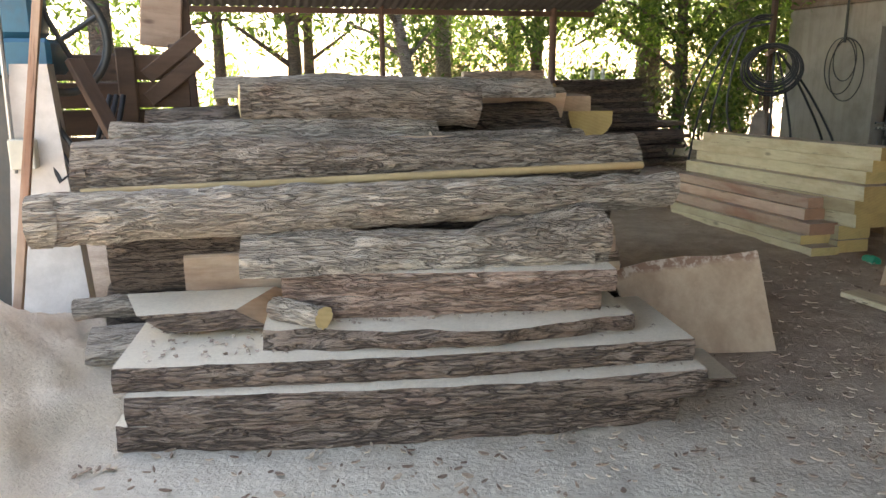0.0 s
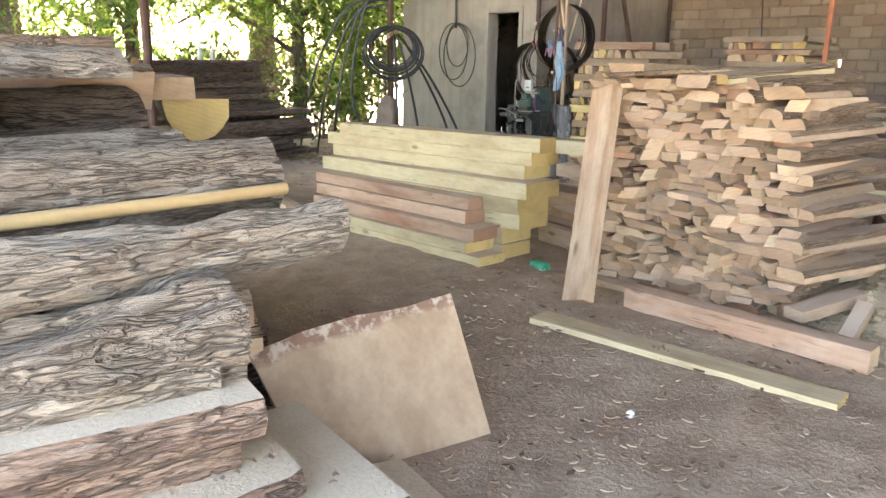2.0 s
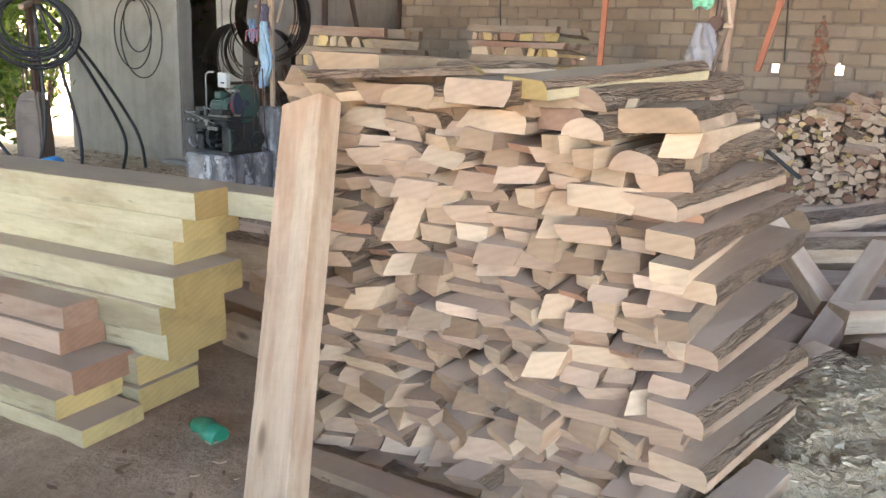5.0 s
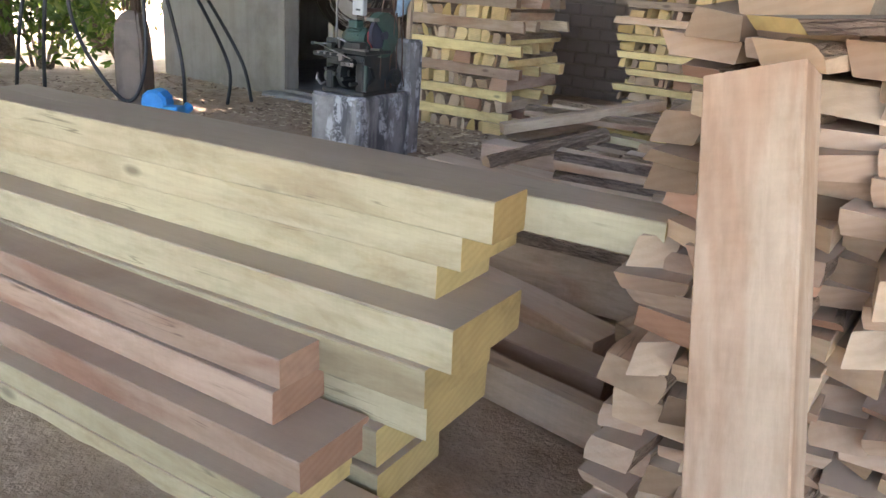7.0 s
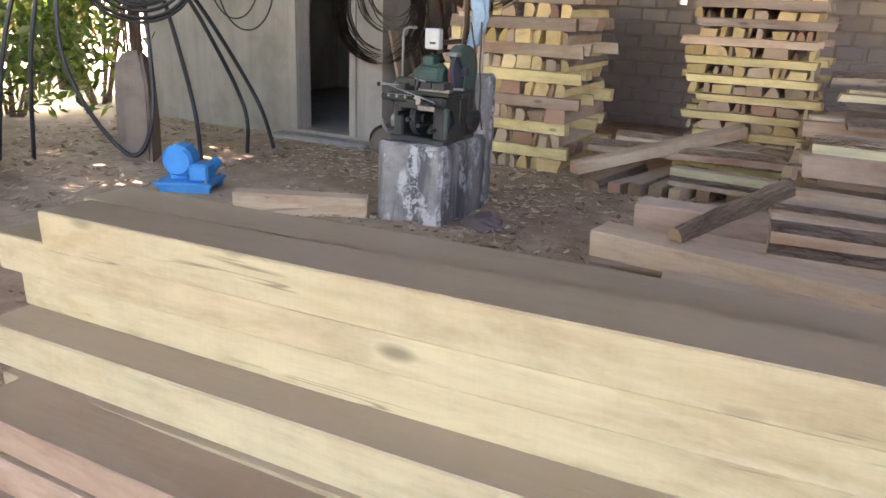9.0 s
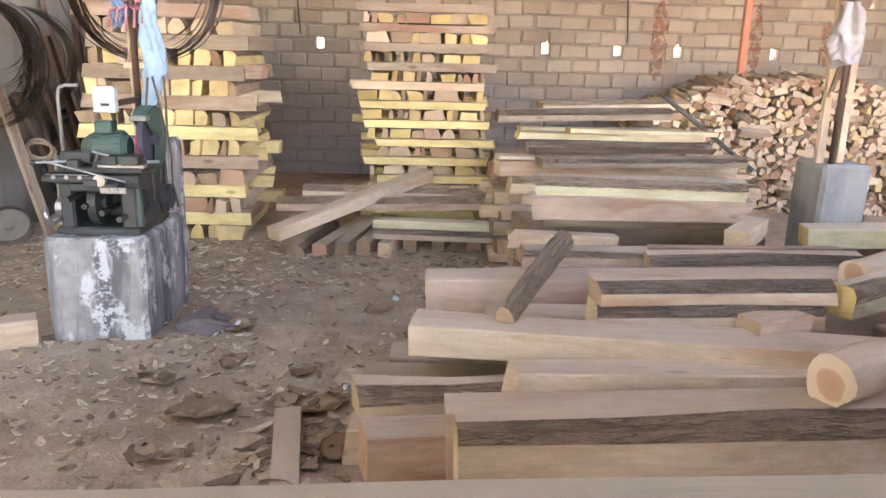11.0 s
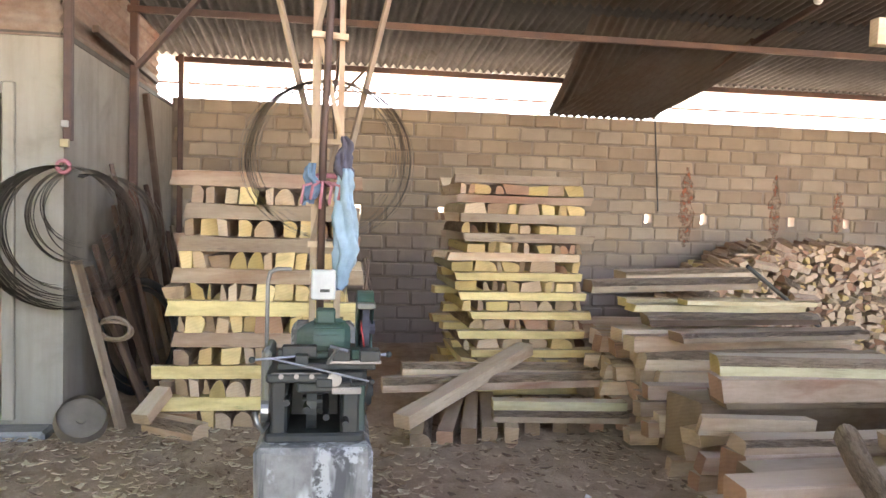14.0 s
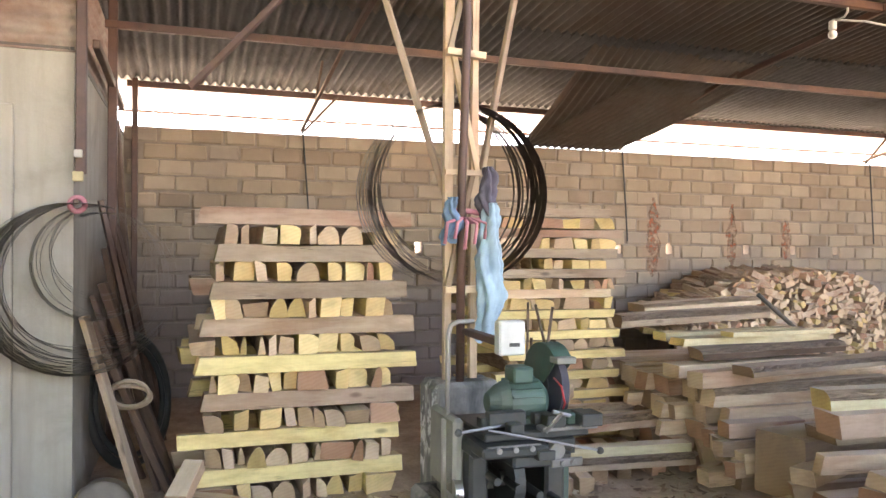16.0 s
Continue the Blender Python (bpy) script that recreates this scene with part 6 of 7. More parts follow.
add_cyl(bm, (7.58, 3.27, 1.66), (7.72, 3.27, 1.66), .045, .045, 14)
tagged(part("pulley", bm, steel_rust), "rusty pulley on the timber mast", "pulley")


# ---- coils of band-saw blade ----
blade_m = sheet_mat("blade_steel", (0.17, 0.145, 0.12), (0.09, 0.055, 0.035), 0.5, 0.6, 0.45)


def coil(name, c, r, n, seed, label, spread=.06, hang=True, sq=1.0, depth=.05, vary=.32):
    """Loops of saw blade that hang from one point at the top."""
    rnd_ = random.Random(seed)
    root = empty(name, (c[0], c[1], c[2] + r), label, "saw blade")
    for k in range(n):
        rr = r * (1 - rnd_.uniform(0, vary) * (k / n) ** 1.2)
        dy = rnd_.uniform(-spread, spread)
        bm = bmesh.new()
        cz = (r - rr) if hang else 0
        pts = ring_pts((0, dy, -r + cz), rr * rnd_.uniform(.96, 1.04) * sq, rr, 40, rnd_.uniform(-depth, depth), rnd_.uniform(-depth, depth))
        prev = None
        first = None
        hw = .009
        for p in pts:
            q = (bm.verts.new(p + Vector((-hw, 0, 0))), bm.verts.new(p + Vector((hw, 0, 0))))
            if prev:
                bm.faces.new((prev[0], prev[1], q[1], q[0])).smooth = True
            else:
                first = q
            prev = q
        bm.faces.new((prev[0], prev[1], first[1], first[0]))
        bmesh.ops.solidify(bm, geom=bm.faces[:], thickness=.0025)
        part("blade_loop", bm, blade_m, root)
    return root


coil("blade_coil", (7.64, 6.885, 1.64), .365, 22, 5, "big coil of rusty saw blade hung on the mast", .03, vary=.14)
coil("blade_coil", (8.90, 8.43, 1.20), .43, 28, 9, "hanging coils of dull steel saw blade", .04)
coil("blade_coil", (8.92, 8.33, 1.33), .29, 10, 14, "smaller hanging coil of steel saw blade", .05)
coil("blade_coil", (9.3, 8.36, 1.2), .40, 18, 19, "dark coil of saw blade in the corner", .04)
bm = bmesh.new()
add_cyl(bm, (8.86, 8.43, 1.635), (9.0, 8.47, 1.645), .012, seg=8)
tagged(part("wall_peg", bm, steel_rust), "steel peg on the column", "peg")
tagged(part("rag_tie", add_tube(bmesh.new(), ring_pts((8.90, 8.43, 1.625), .035, .035, 14), .014, 6, closed=True), rag_m), "pink rag tied round the blade coils", "rag")
for y, z, s, mt in ((8.43, 1.74, .05, "cream"), (8.43, 1.86, .04, "grey")):
    bm = add_box(bmesh.new(), (8.905, y - s / 2, z), (8.935, y + s / 2, z + s), .004)
    tagged(part("junction_box", bm, plain(mt + "_plastic", (0.52, 0.42, 0.24) if mt == "cream" else (0.4, 0.38, 0.35), 0.5)), "small plastic junction box on the post", "junction box")

# junk in the corner by the room
bm = bmesh.new()
add_cyl(bm, (0, 0, 0), (0, 0, .08), .15, .135, 28)
bmesh.ops.delete(bm, geom=[f for f in bm.faces if f.normal.z > .9 and len(f.verts) > 8], context='FACES')
add_cyl(bm, (0, 0, .015), (0, 0, .03), .13, .13, 28)
add_cyl(bm, (0, 0, .03), (0, 0, .05), .03, .03, 12)
tagged(part("dished_disc", bm, plain("dusty_iron", (0.22, 0.18, 0.14), 0.85), m=pose(8.82, 8.30, .112, 0, -52, 20)), "dusty dished iron wheel leaning on the column", "disc")
bar("scrap_plank", (9.02, 8.12, .0), (9.1, 8.42, 1.05), .09, .03, grey_wood, "weathered plank leaning in the corner", "plank", "")
bar("scrap_plank", (9.25, 7.98, .0), (9.3, 8.40, 1.0), .07, .04, dark_wood, "dark plank leaning in the corner", "plank", "")
bar("scrap_plank", (9.5, 7.98, .0), (9.6, 8.38, 1.2), .06, .05, dark_wood, "dark plank leaning in the corner", "plank", "")
bar("scrap_plank", (9.9, 8.1, .0), (9.9, 8.40, 1.4), .12, .03, dark_wood, "dark plank leaning in the corner", "plank", "")
rnd = random.Random(3)
for k in range(9):
    x = 9.4 + .3 * k
    bar("scrap_stick", (x, 8.0 + rnd.uniform(0, .25), .0), (x + rnd.uniform(-.3, .4), 8.42, rnd.uniform(.8, 1.7)), .04, .03, rnd.choice((grey_wood, steel_rust)), "scrap stick leaning against the side wall", "stick", "")
bm = bmesh.new()
add_tube(bm, ring_pts((9.15, 8.2, .62), .10, .07, 20, tilt=.03), .012, 6, closed=True)
add_tube(bm, ring_pts((9.17, 8.21, .60), .12, .06, 20, tilt=.02), .012, 6, closed=True)
tagged(part("rope_loop", bm, grey_wood), "loop of old rope hanging among the scrap", "rope")
bm = bmesh.new()
add_tube(bm, ring_pts((0, 0, .42), .42, .42, 40), .03, 6, closed=True)
add_tube(bm, ring_pts((0, 0, .42), .36, .36, 40), .02, 6, closed=True)
tagged(part("iron_hoop", bm, iron_dark, m=pose(10.05, 8.2, .0, 0, 8, 60)), "dark iron hoop leaning in the corner", "hoop")
bar("door_prop", (9.35, 9.02, .08), (9.5, 8.92, 1.0), .08, .06, pink, "reddish timber prop just inside the doorway", "post", "")
bm = add_box(bmesh.new(), (9.18, 8.62, .0), (12.18, 11.22, .075))
tagged(part("floor_room", bm, concrete), "dark cement floor of the store room", "floor", kind="structure")

# ---- cable post by the room ----
stump_m = plaster_mat("rough_stump", (0.22, 0.17, 0.13), (0.13, 0.10, 0.08), 5)
bm = bmesh.new()
r0 = []
for i, (z, hw, hd) in enumerate(((0, .17, .12), (.3, .165, .12), (.62, .16, .115), (.76, .13, .10), (.84, .05, .06))):
    r0.append([bm.verts.new((sx * hw * rnd.uniform(.93, 1.05), sy * hd * rnd.uniform(.93, 1.05), z)) for sx, sy in ((-1, -1), (1, -1), (1, 1), (-1, 1))])
for i in range(4):
    for k in range(4):
        bm.faces.new((r0[i][k], r0[i][(k + 1) % 4], r0[i + 1][(k + 1) % 4], r0[i + 1][k]))
bm.faces.new(r0[-1])
bm.faces.new(list(reversed(r0[0])))
bmesh.ops.bevel(bm, geom=bm.edges[:], offset=.02, segments=2, affect='EDGES')
stub = tagged(part("column_stub", bm, stump_m, m=pose(7.2, 9.52, .05, 0, 0, 35)), "rough concrete column stub with bare reinforcing bars", "column stub")
for x, y in ((-.05, -.05), (.06, -.04), (.05, .05), (-.06, .04)):
    part("reinforcing_bar", add_tube(bmesh.new(), [(x, y, .76), (x * 1.1, y * 1.1, 1.1), (x * 1.3, y, 1.45)], .008, 6), steel_rust, stub)
bar("post", (7.32, 9.62, .05), (7.32, 9.62, 3.2), .07, .07, dark_wood, "dark timber post carrying the cable coils", "post", "")
bar("cross_arm", (7.05, 9.35, 1.66), (7.65, 9.9, 1.78), .05, .05, pink, "orange-brown wooden arm on the post", "arm", "")
hose_m = plain("black_hose", (0.018, 0.02, 0.022), 0.4)


def hose(name, pts, r, label):
    """A smooth hose through a few points."""
    P = [Vector(p) for p in pts]
    out = []
    for i in range(len(P) - 1):
        p0, p1, p2, p3 = P[max(0, i - 1)], P[i], P[i + 1], P[min(len(P) - 1, i + 2)]
        for k in range(8):
            t = k / 8
            out.append(0.5 * ((2 * p1) + (p2 - p0) * t + (2 * p0 - 5 * p1 + 4 * p2 - p3) * t * t + (3 * p1 - p0 - 3 * p2 + p3) * t ** 3))
    out.append(P[-1])
    return tagged(part(name, add_tube(bmesh.new(), out, r, 7), hose_m), label, "hose")


for pts in (((7.32, 9.62, 2.1), (6.9, 9.9, 1.9), (6.6, 10.1, 1.0), (6.45, 10.15, .1)), ((7.32, 9.6, 2.15), (6.95, 9.8, 2.0), (6.7, 9.95, 1.0), (6.62, 10.0, .1)), ((7.3, 9.6, 2.2), (7.0, 9.75, 2.05), (6.8, 9.8, .9), (7.0, 9.45, .15), (7.15, 9.3, .5), (7.25, 9.45, 1.7)),
            ((7.32, 9.64, 2.2), (6.85, 10.0, 2.0), (6.5, 10.3, 1.1), (6.3, 10.35, .12)), ((7.25, 9.4, 1.7), (7.35, 9.3, 1.2), (7.45, 9.2, .5), (7.3, 9.0, .12)), ((7.3, 9.35, 1.65), (7.6, 9.2, 1.1), (7.9, 9.1, .45), (7.7, 8.9, .12)), ((7.3, 9.45, 1.7), (7.7, 9.3, 1.2), (8.05, 9.1, .5), (7.9, 8.8, .14))):
    hose("hose", pts, .017, "black hose looping from the post to the ground")
for c, r, n in (((7.15, 9.35, 1.45), .36, 14),):
    root = empty("hose_coil", (c[0], c[1], c[2] + r), "thick coil of black hose on the arm", "hose")
    rr = random.Random(6)
    for k in range(n):
        bm = bmesh.new()
        q = r * rr.uniform(.6, 1.0)
        pts = [Vector(((q * math.cos(a) + rr.uniform(-.003, .003)) * .85 + .14 * k / n - .05, -q * math.cos(a) * .75 + .16 * k / n - .05, -r + (r - q) * .6 + q * math.sin(a))) for a in (2 * math.pi * i / 32 for i in range(32))]
        add_tube(bm, pts, .011, 6, closed=True)
        part("hose_loop", bm, hose_m, root)
root = empty("cable_coil", (8.88, 9.95, 1.9), "thin cable loops hanging on the plastered wall", "cable")
for q, dy, dz in ((.46, 0, -.46), (.42, .14, -.40), (.32, .05, -.30)):
    bm = bmesh.new()
    add_tube(bm, ring_pts((0.04, dy, dz), q * .8, q, 36, tilt=.02), .008, 6, closed=True)
    part("cable_loop", bm, hose_m, root)
pipe("wall_pipe", (8.93, 10.05, 1.85), (8.93, 10.05, 2.6), .02, iron_dark, "dark pipe on the plastered wall", "pipe")
blue_p = plain("bright_blue_paint", (0.015, 0.30, 0.70), 0.5)
motor2 = empty("blue_pump", (6.67, 8.45, ground_z(6.67, 8.45)), "bright blue painted pump lying on the earth", "pump", rz=25)
bm = bmesh.new()
for x0, x1, r0, r1 in ((-.09, -.07, .085, .105), (-.07, .05, .105, .105), (.05, .075, .105, .07), (.075, .12, .045, .045)):
    add_cyl(bm, (x0, .06, .20), (x1, .06, .20), r0, r1, 12)
part("drum", bm, blue_p, motor2)
bm = add_box(bmesh.new(), (-.16, -.18, .05), (.16, .20, .075), .006)
for x in (-.13, .10):
    add_box(bm, (x, -.16, .0), (x + .04, .18, .05), .006)
part("base_plate", bm, blue_p, motor2)
part("foot", add_box(bmesh.new(), (-.06, .0, .075), (.05, .12, .11), .008), blue_p, motor2)
part("gear_box", add_box(bmesh.new(), (-.12, -.15, .075), (.02, -.02, .19), .015), blue_p, motor2)
part("outlet", add_cyl(bmesh.new(), (.05, -.09, .10), (.15, -.12, .16), .035, .04, 12), blue_p, motor2)
for x, y in ((-.13, -.14), (.12, -.14), (-.13, .17), (.12, .17)):
    part("bolt", add_cyl(bmesh.new(), (x, y, .075), (x, y, .092), .012, seg=6), steel, motor2)
timber("beam", (6.42, 7.85, .11), (6.80, 7.16, .09), .12, .12, PALE, "sq", "pale beam lying beside the machine base", "beam")
timber("slab", (6.85, 7.3, .08), (6.2, 7.7, .1), .09, .06, PALE, "wane", "pale offcut beside the machine base", "offcut")
timber("plank", (5.35, 5.85, .14), (6.05, 5.95, .12), .09, .04, GREY, "sq", "weathered plank half buried in litter", "plank")

# ---- litter on the ground ----
def litter(name, n, area, size, mat, label, seed, curl=.3, thick=.004):
    """Scattered curled chips and leaves, too many to count."""
    r = random.Random(seed)
    verts, faces = [], []
    for _ in range(n):
        x, y = area(r)
        s = size * r.uniform(.4, 1.3)
        wd = s * r.uniform(.25, .6)
        a = r.uniform(0, 6.28)
        ca, sa = math.cos(a), math.sin(a)
        z = ground_z(x, y) + .012
        k = curl * r.uniform(.2, 1)
        b = len(verts)
        tx, ty = r.uniform(-.2, .2), r.uniform(-.2, .2)
        for u, v, h in ((-1, -.4, k), (-1, .4, k), (0, -1, 0), (0, 1, 0), (1, -.3, k * .8), (1, .3, k * .8)):
            px, py = u * s / 2, v * wd / 2
            verts.append((x + px * ca - py * sa, y + px * sa + py * ca, z + h * s * .5 + px * tx + py * ty + thick))
        for u, v, h in ((-1, -.4, k), (-1, .4, k), (0, -1, 0), (0, 1, 0), (1, -.3, k * .8), (1, .3, k * .8)):
            px, py = u * s / 2, v * wd / 2
            verts.append((x + px * ca - py * sa, y + px * sa + py * ca, z + h * s * .5 + px * tx + py * ty))
        for f in ((0, 2, 3, 1), (2, 4, 5, 3), (7, 9, 8, 6), (9, 11, 10, 8), (0, 6, 8, 2), (2, 8, 10, 4), (1, 3, 9, 7), (3, 5, 11, 9), (0, 1, 7, 6), (4, 10, 11, 5)):
            faces.append(tuple(b + i for i in f))
    me = bpy.data.meshes.new(name)
    me.from_pydata(verts, [], faces)
    me.materials.append(mat)
    return tagged(new(name, me), label, "litter", kind="stuff")


def island_mat(name, stops):
    w = Mat(name, 0.9)
    geo = w.n("ShaderNodeNewGeometry")
    col = w.ramp(geo.outputs["Random Per Island"], stops)
    n1 = w.noise(geo.outputs["Position"], 60, 4, 0.6)
    return w.out(w.mix(col, w.ramp(n1, [(0.3, (0.7, 0.7, 0.7)), (0.7, (1.05, 1.05, 1.05))]), 0.8, 'MULTIPLY'))


chip_m = island_mat("bark_chips", [(0.0, (0.17, 0.11, 0.075)), (0.4, (0.32, 0.22, 0.15)), (0.75, (0.48, 0.36, 0.25)), (1.0, (0.66, 0.53, 0.38))])
pale_chip = island_mat("pale_chips", [(0.0, (0.52, 0.41, 0.27)), (0.5, (0.66, 0.55, 0.38)), (1.0, (0.78, 0.69, 0.50))])
litter("bark_litter", 1200, lambda r: (r.gauss(6.3, .9), r.gauss(6.6, .8)), .042, chip_m, "brown leaves and bark chips on the earth", 1)
litter("bark_litter", 1000, lambda r: (r.uniform(7.6, 9.0), r.uniform(5.0, 8.9)), .055, chip_m, "brown leaves and bark chips by the piles", 2)
litter("bark_litter", 110, lambda r: (r.gauss(5.7, .3), r.gauss(5.8, .25)), .09, chip_m, "curled bark pieces by the middle pile", 7)
litter("wood_litter", 300, lambda r: (r.uniform(7.5, 9.0), r.uniform(6.2, 8.8)), .06, pale_chip, "pale splinters and chips by the piles", 12)
litter("wood_litter", 200, lambda r: (r.gauss(6.3, .8), r.gauss(6.4, .6)), .045, pale_chip, "pale splinters round the machine base", 13)
litter("ground_litter", 700, lambda r: (r.uniform(1.8, 4.0), r.uniform(1.0, 4.2)), .035, chip_m, "small wood scraps on the earth", 3, .15)
litter("ground_litter", 900, lambda r: (r.uniform(-1.2, 2.6), r.uniform(1.2, 2.7)), .03, chip_m, "small wood scraps in the dust", 4, .15)
litter("ground_litter", 900, lambda r: (r.uniform(5.5, 9), r.uniform(8.6, 11.5)), .07, chip_m, "dry leaves outside the store room", 5)


def heap_chips(n, seed):
    r = random.Random(seed)
    verts, faces = [], []
    hp = bpy.data.objects["chip_heap"].data
    pts = [v.co for v in hp.vertices if v.co.z > ground_z(v.co.x, v.co.y) + .01]
    for _ in range(n):
        p = r.choice(pts)
        s = r.uniform(.004, .013)
        b = len(verts)
        q = Euler((r.uniform(-1, 1), r.uniform(-1, 1), r.uniform(0, 6))).to_matrix()
        for c in ((-1, -.6, -.25), (1, -.6, -.25), (1, .6, -.25), (-1, .6, -.25), (-.8, -.5, .25), (.9, -.4, .25), (.8, .5, .25), (-.9, .4, .25)):
            verts.append(p + Vector((r.uniform(-.02, .02), r.uniform(-.02, .02), .004)) + q @ (Vector(c) * s))
        for f in ((0, 1, 5, 4), (1, 2, 6, 5), (2, 3, 7, 6), (3, 0, 4, 7), (4, 5, 6, 7)):
            faces.append(tuple(b + i for i in f))
    me = bpy.data.meshes.new("wood_chips")
    me.from_pydata(verts, [], faces)
    me.materials.append(pale_chip)
    tagged(new("wood_chips", me), "loose pale wood chips over the heap", "chips", kind="stuff")


heap_chips(4200, 9)


def bark_curl(x, y, s, rz, seed):
    r = random.Random(seed)
    bm = bmesh.new()
    n = 8
    rows = []
    for i in range(n + 1):
        a = (i / n - .5) * 2.2
        wd = .35 + .65 * math.sin(math.pi * (i + .6) / (n + 1.2)) * r.uniform(.8, 1.1)
        rows.append([bm.verts.new((j * s * .25 * wd + r.uniform(-.12, .12) * s * .25, math.sin(a) * s * (.42 - .05 * abs(j)), (1 - math.cos(a)) * s * .22 + abs(j) * s * .03 + r.uniform(0, .05) * s)) for j in range(-2, 3)])
    for i in range(n):
        for j in range(4):
            bm.faces.new((rows[i][j], rows[i][j + 1], rows[i + 1][j + 1], rows[i + 1][j])).smooth = True
    bmesh.ops.solidify(bm, geom=bm.faces[:], thickness=.006)
    ob = part("bark_curl", bm, curl_m, m=pose(x, y, ground_z(x, y) + .006, r.uniform(-12, 12), r.uniform(-8, 8), rz))
    tagged(ob, "dry curled bark piece on the earth", "bark", "curled bark pieces")


curl_m = plain("dry_brown_bark", (0.44, 0.31, 0.21), 0.9)
for k, (x, y, s) in enumerate(((6.55, 6.25, .16), (6.35, 6.5, .2), (6.05, 6.25, .24), (6.45, 5.95, .13), (5.75, 6.35, .14), (7.0, 6.35, .18), (6.1, 5.85, .22), (5.8, 5.75, .16), (5.9, 6.9, .12), (6.9, 5.9, .1), (7.3, 5.7, .14), (8.6, 7.75, .15), (8.4, 7.3, .14), (5.5, 5.9, .18), (8.3, 6.5, .12))):
    bark_curl(x, y, s, 47 * k, 60 + k)
paper = plain("white_paper", (0.78, 0.76, 0.74), 0.8)
for k, (x, y) in enumerate(((6.95, 6.42), (7.02, 6.35), (7.5, 5.6), (6.3, 5.75), (2.78, 2.58))):
    bm = bmesh.new()
    add_cyl(bm, (0, 0, 0), (0, 0, .028), .010, .015, 10)
    tagged(part("paper_cup", bm, paper, m=pose(x, y, ground_z(x, y) + .016, 80, 20 * k, 70 * k)), "crushed white paper cup on the earth", "cup")
cloth("dark_rag", (6.98, 6.48, .17), .10, .24, 31, plain("dirty_rag", (0.16, 0.13, 0.13), 0.95), "dirty dark rag heaped by the machine base", .09)

# ---- dark scrap planks outdoors ----
rnd = random.Random(41)
for lev in range(19):
    for k in range(2):
        z = .16 + .062 * lev
        top = lev / 18
        x0 = 3.3 + rnd.uniform(-.12, .12)
        x1 = (5.9 if z < .74 else 5.45) + rnd.uniform(-.3, .12)
        y = 9.3 + .4 * k + rnd.uniform(-.06, .06)
        timber("scrap_plank", (x0, y, z), (x1, y + .35 + rnd.uniform(-.1, .1), z + rnd.uniform(-.02, .02)), rnd.uniform(.24, .36), .055, rnd.choice((DARK, DARK, (dark_wood, grey_end, bark_brown), (grey_wood, grey_end, bark_brown))), "live", "dark weathered slab in the outdoor scrap pile", "plank", "dark scrap slabs", wobble=.03, segs=6)
for x, y in ((4.5, 9.45), (4.66, 9.47)):
    bm = bmesh.new()
    add_cyl(bm, (0, 0, 0), (0, 0, .10), .03, .03, 12)
    add_cyl(bm, (0, 0, .10), (0, 0, .135), .03, .012, 12)
    add_cyl(bm, (0, 0, .135), (0, 0, .16), .012, .012, 10)
    tagged(part("bottle", bm, plain("dusty_glass", (0.45, 0.47, 0.42), 0.25), m=pose(x, y, 1.335)), "small dusty bottle standing on the scrap pile", "bottle")

# ---- log carriage beside the pile ----
car = empty("log_carriage", (-0.8, 4.8, .2), "dark plank log carriage with iron frame", "carriage")


def cp(name, bm, mat, label=""):
    bm.transform(Matrix.Translation((.8, -4.8, -.2)))
    return part(name, bm, mat, car, label)


for k in range(4):
    cp("side_plank", add_box(bmesh.new(), (-2.4, 4.80 + .012 * (k % 2), .95 + .155 * k), (-.28, 4.84 + .012 * (k % 2), 1.095 + .155 * k), .006), dark_wood)
for x in (-2.2, -1.2, -.34):
    cp("upright", add_box(bmesh.new(), (x - .05, 4.855, .2), (x + .05, 4.93, 1.62), .008), dark_wood)
for a, b in (((-.62, 4.76, 1.52), (-.40, 4.74, 1.05)), ):
    cp("brace", add_box(bmesh.new(), (-.66, 4.70, 1.0), (-.56, 4.75, 1.6), .008), dark_wood)
for dz in (0, .10):
    bm = add_box(bmesh.new(), (-.19, -.02, -.045), (.19, .02, .045), .006)
    bm.transform(pose(-.36, 4.77, 1.42 + dz * 1.3, 0, -38, 0))
    cp("end_board", bm, dark_wood)
bar("leaning_board", (-.50, 3.95, .95), (-.78, 4.2, 1.52), .09, .035, dark_wood, "dark board propped on the sawdust", "board", "")
blue_mach = empty("band_saw_head", (-1.15, 4.2, .2), "blue painted band-saw head with a wheel", "machine")


def bp(name, bm, mat, label=""):
    bm.transform(Matrix.Translation((1.15, -4.2, -.2)))
    return part(name, bm, mat, blue_mach, label)


sea_blue = sheet_mat("faded_blue_paint", (0.02, 0.11, 0.17), (0.07, 0.06, 0.05), 0.35, 0.1, 0.5)
bp("housing", add_box(bmesh.new(), (-1.75, 4.1, 1.45), (-.86, 4.5, 1.62), .02), sea_blue)
bp("cover", add_box(bmesh.new(), (-1.75, 4.15, 1.62), (-.92, 4.45, 1.85), .03), sea_blue)
bp("column", add_box(bmesh.new(), (-1.45, 4.2, .2), (-1.02, 4.45, 1.45), .015), iron_dark)
bm = bmesh.new()
add_tube(bm, [Vector((-.86 + .22 * math.cos(a), 4.35, 1.62 + .26 * math.sin(a))) for a in (2 * math.pi * k / 36 for k in range(36))], .022, 8, closed=True)
for k in range(4):
    a = k * math.pi / 2 + .5
    add_cyl(bm, (-.86, 4.35, 1.62), (-.86 + .21 * math.cos(a), 4.35, 1.62 + .25 * math.sin(a)), .014, seg=8)
bp("wheel", bm, iron_dark, "black spoked band wheel")
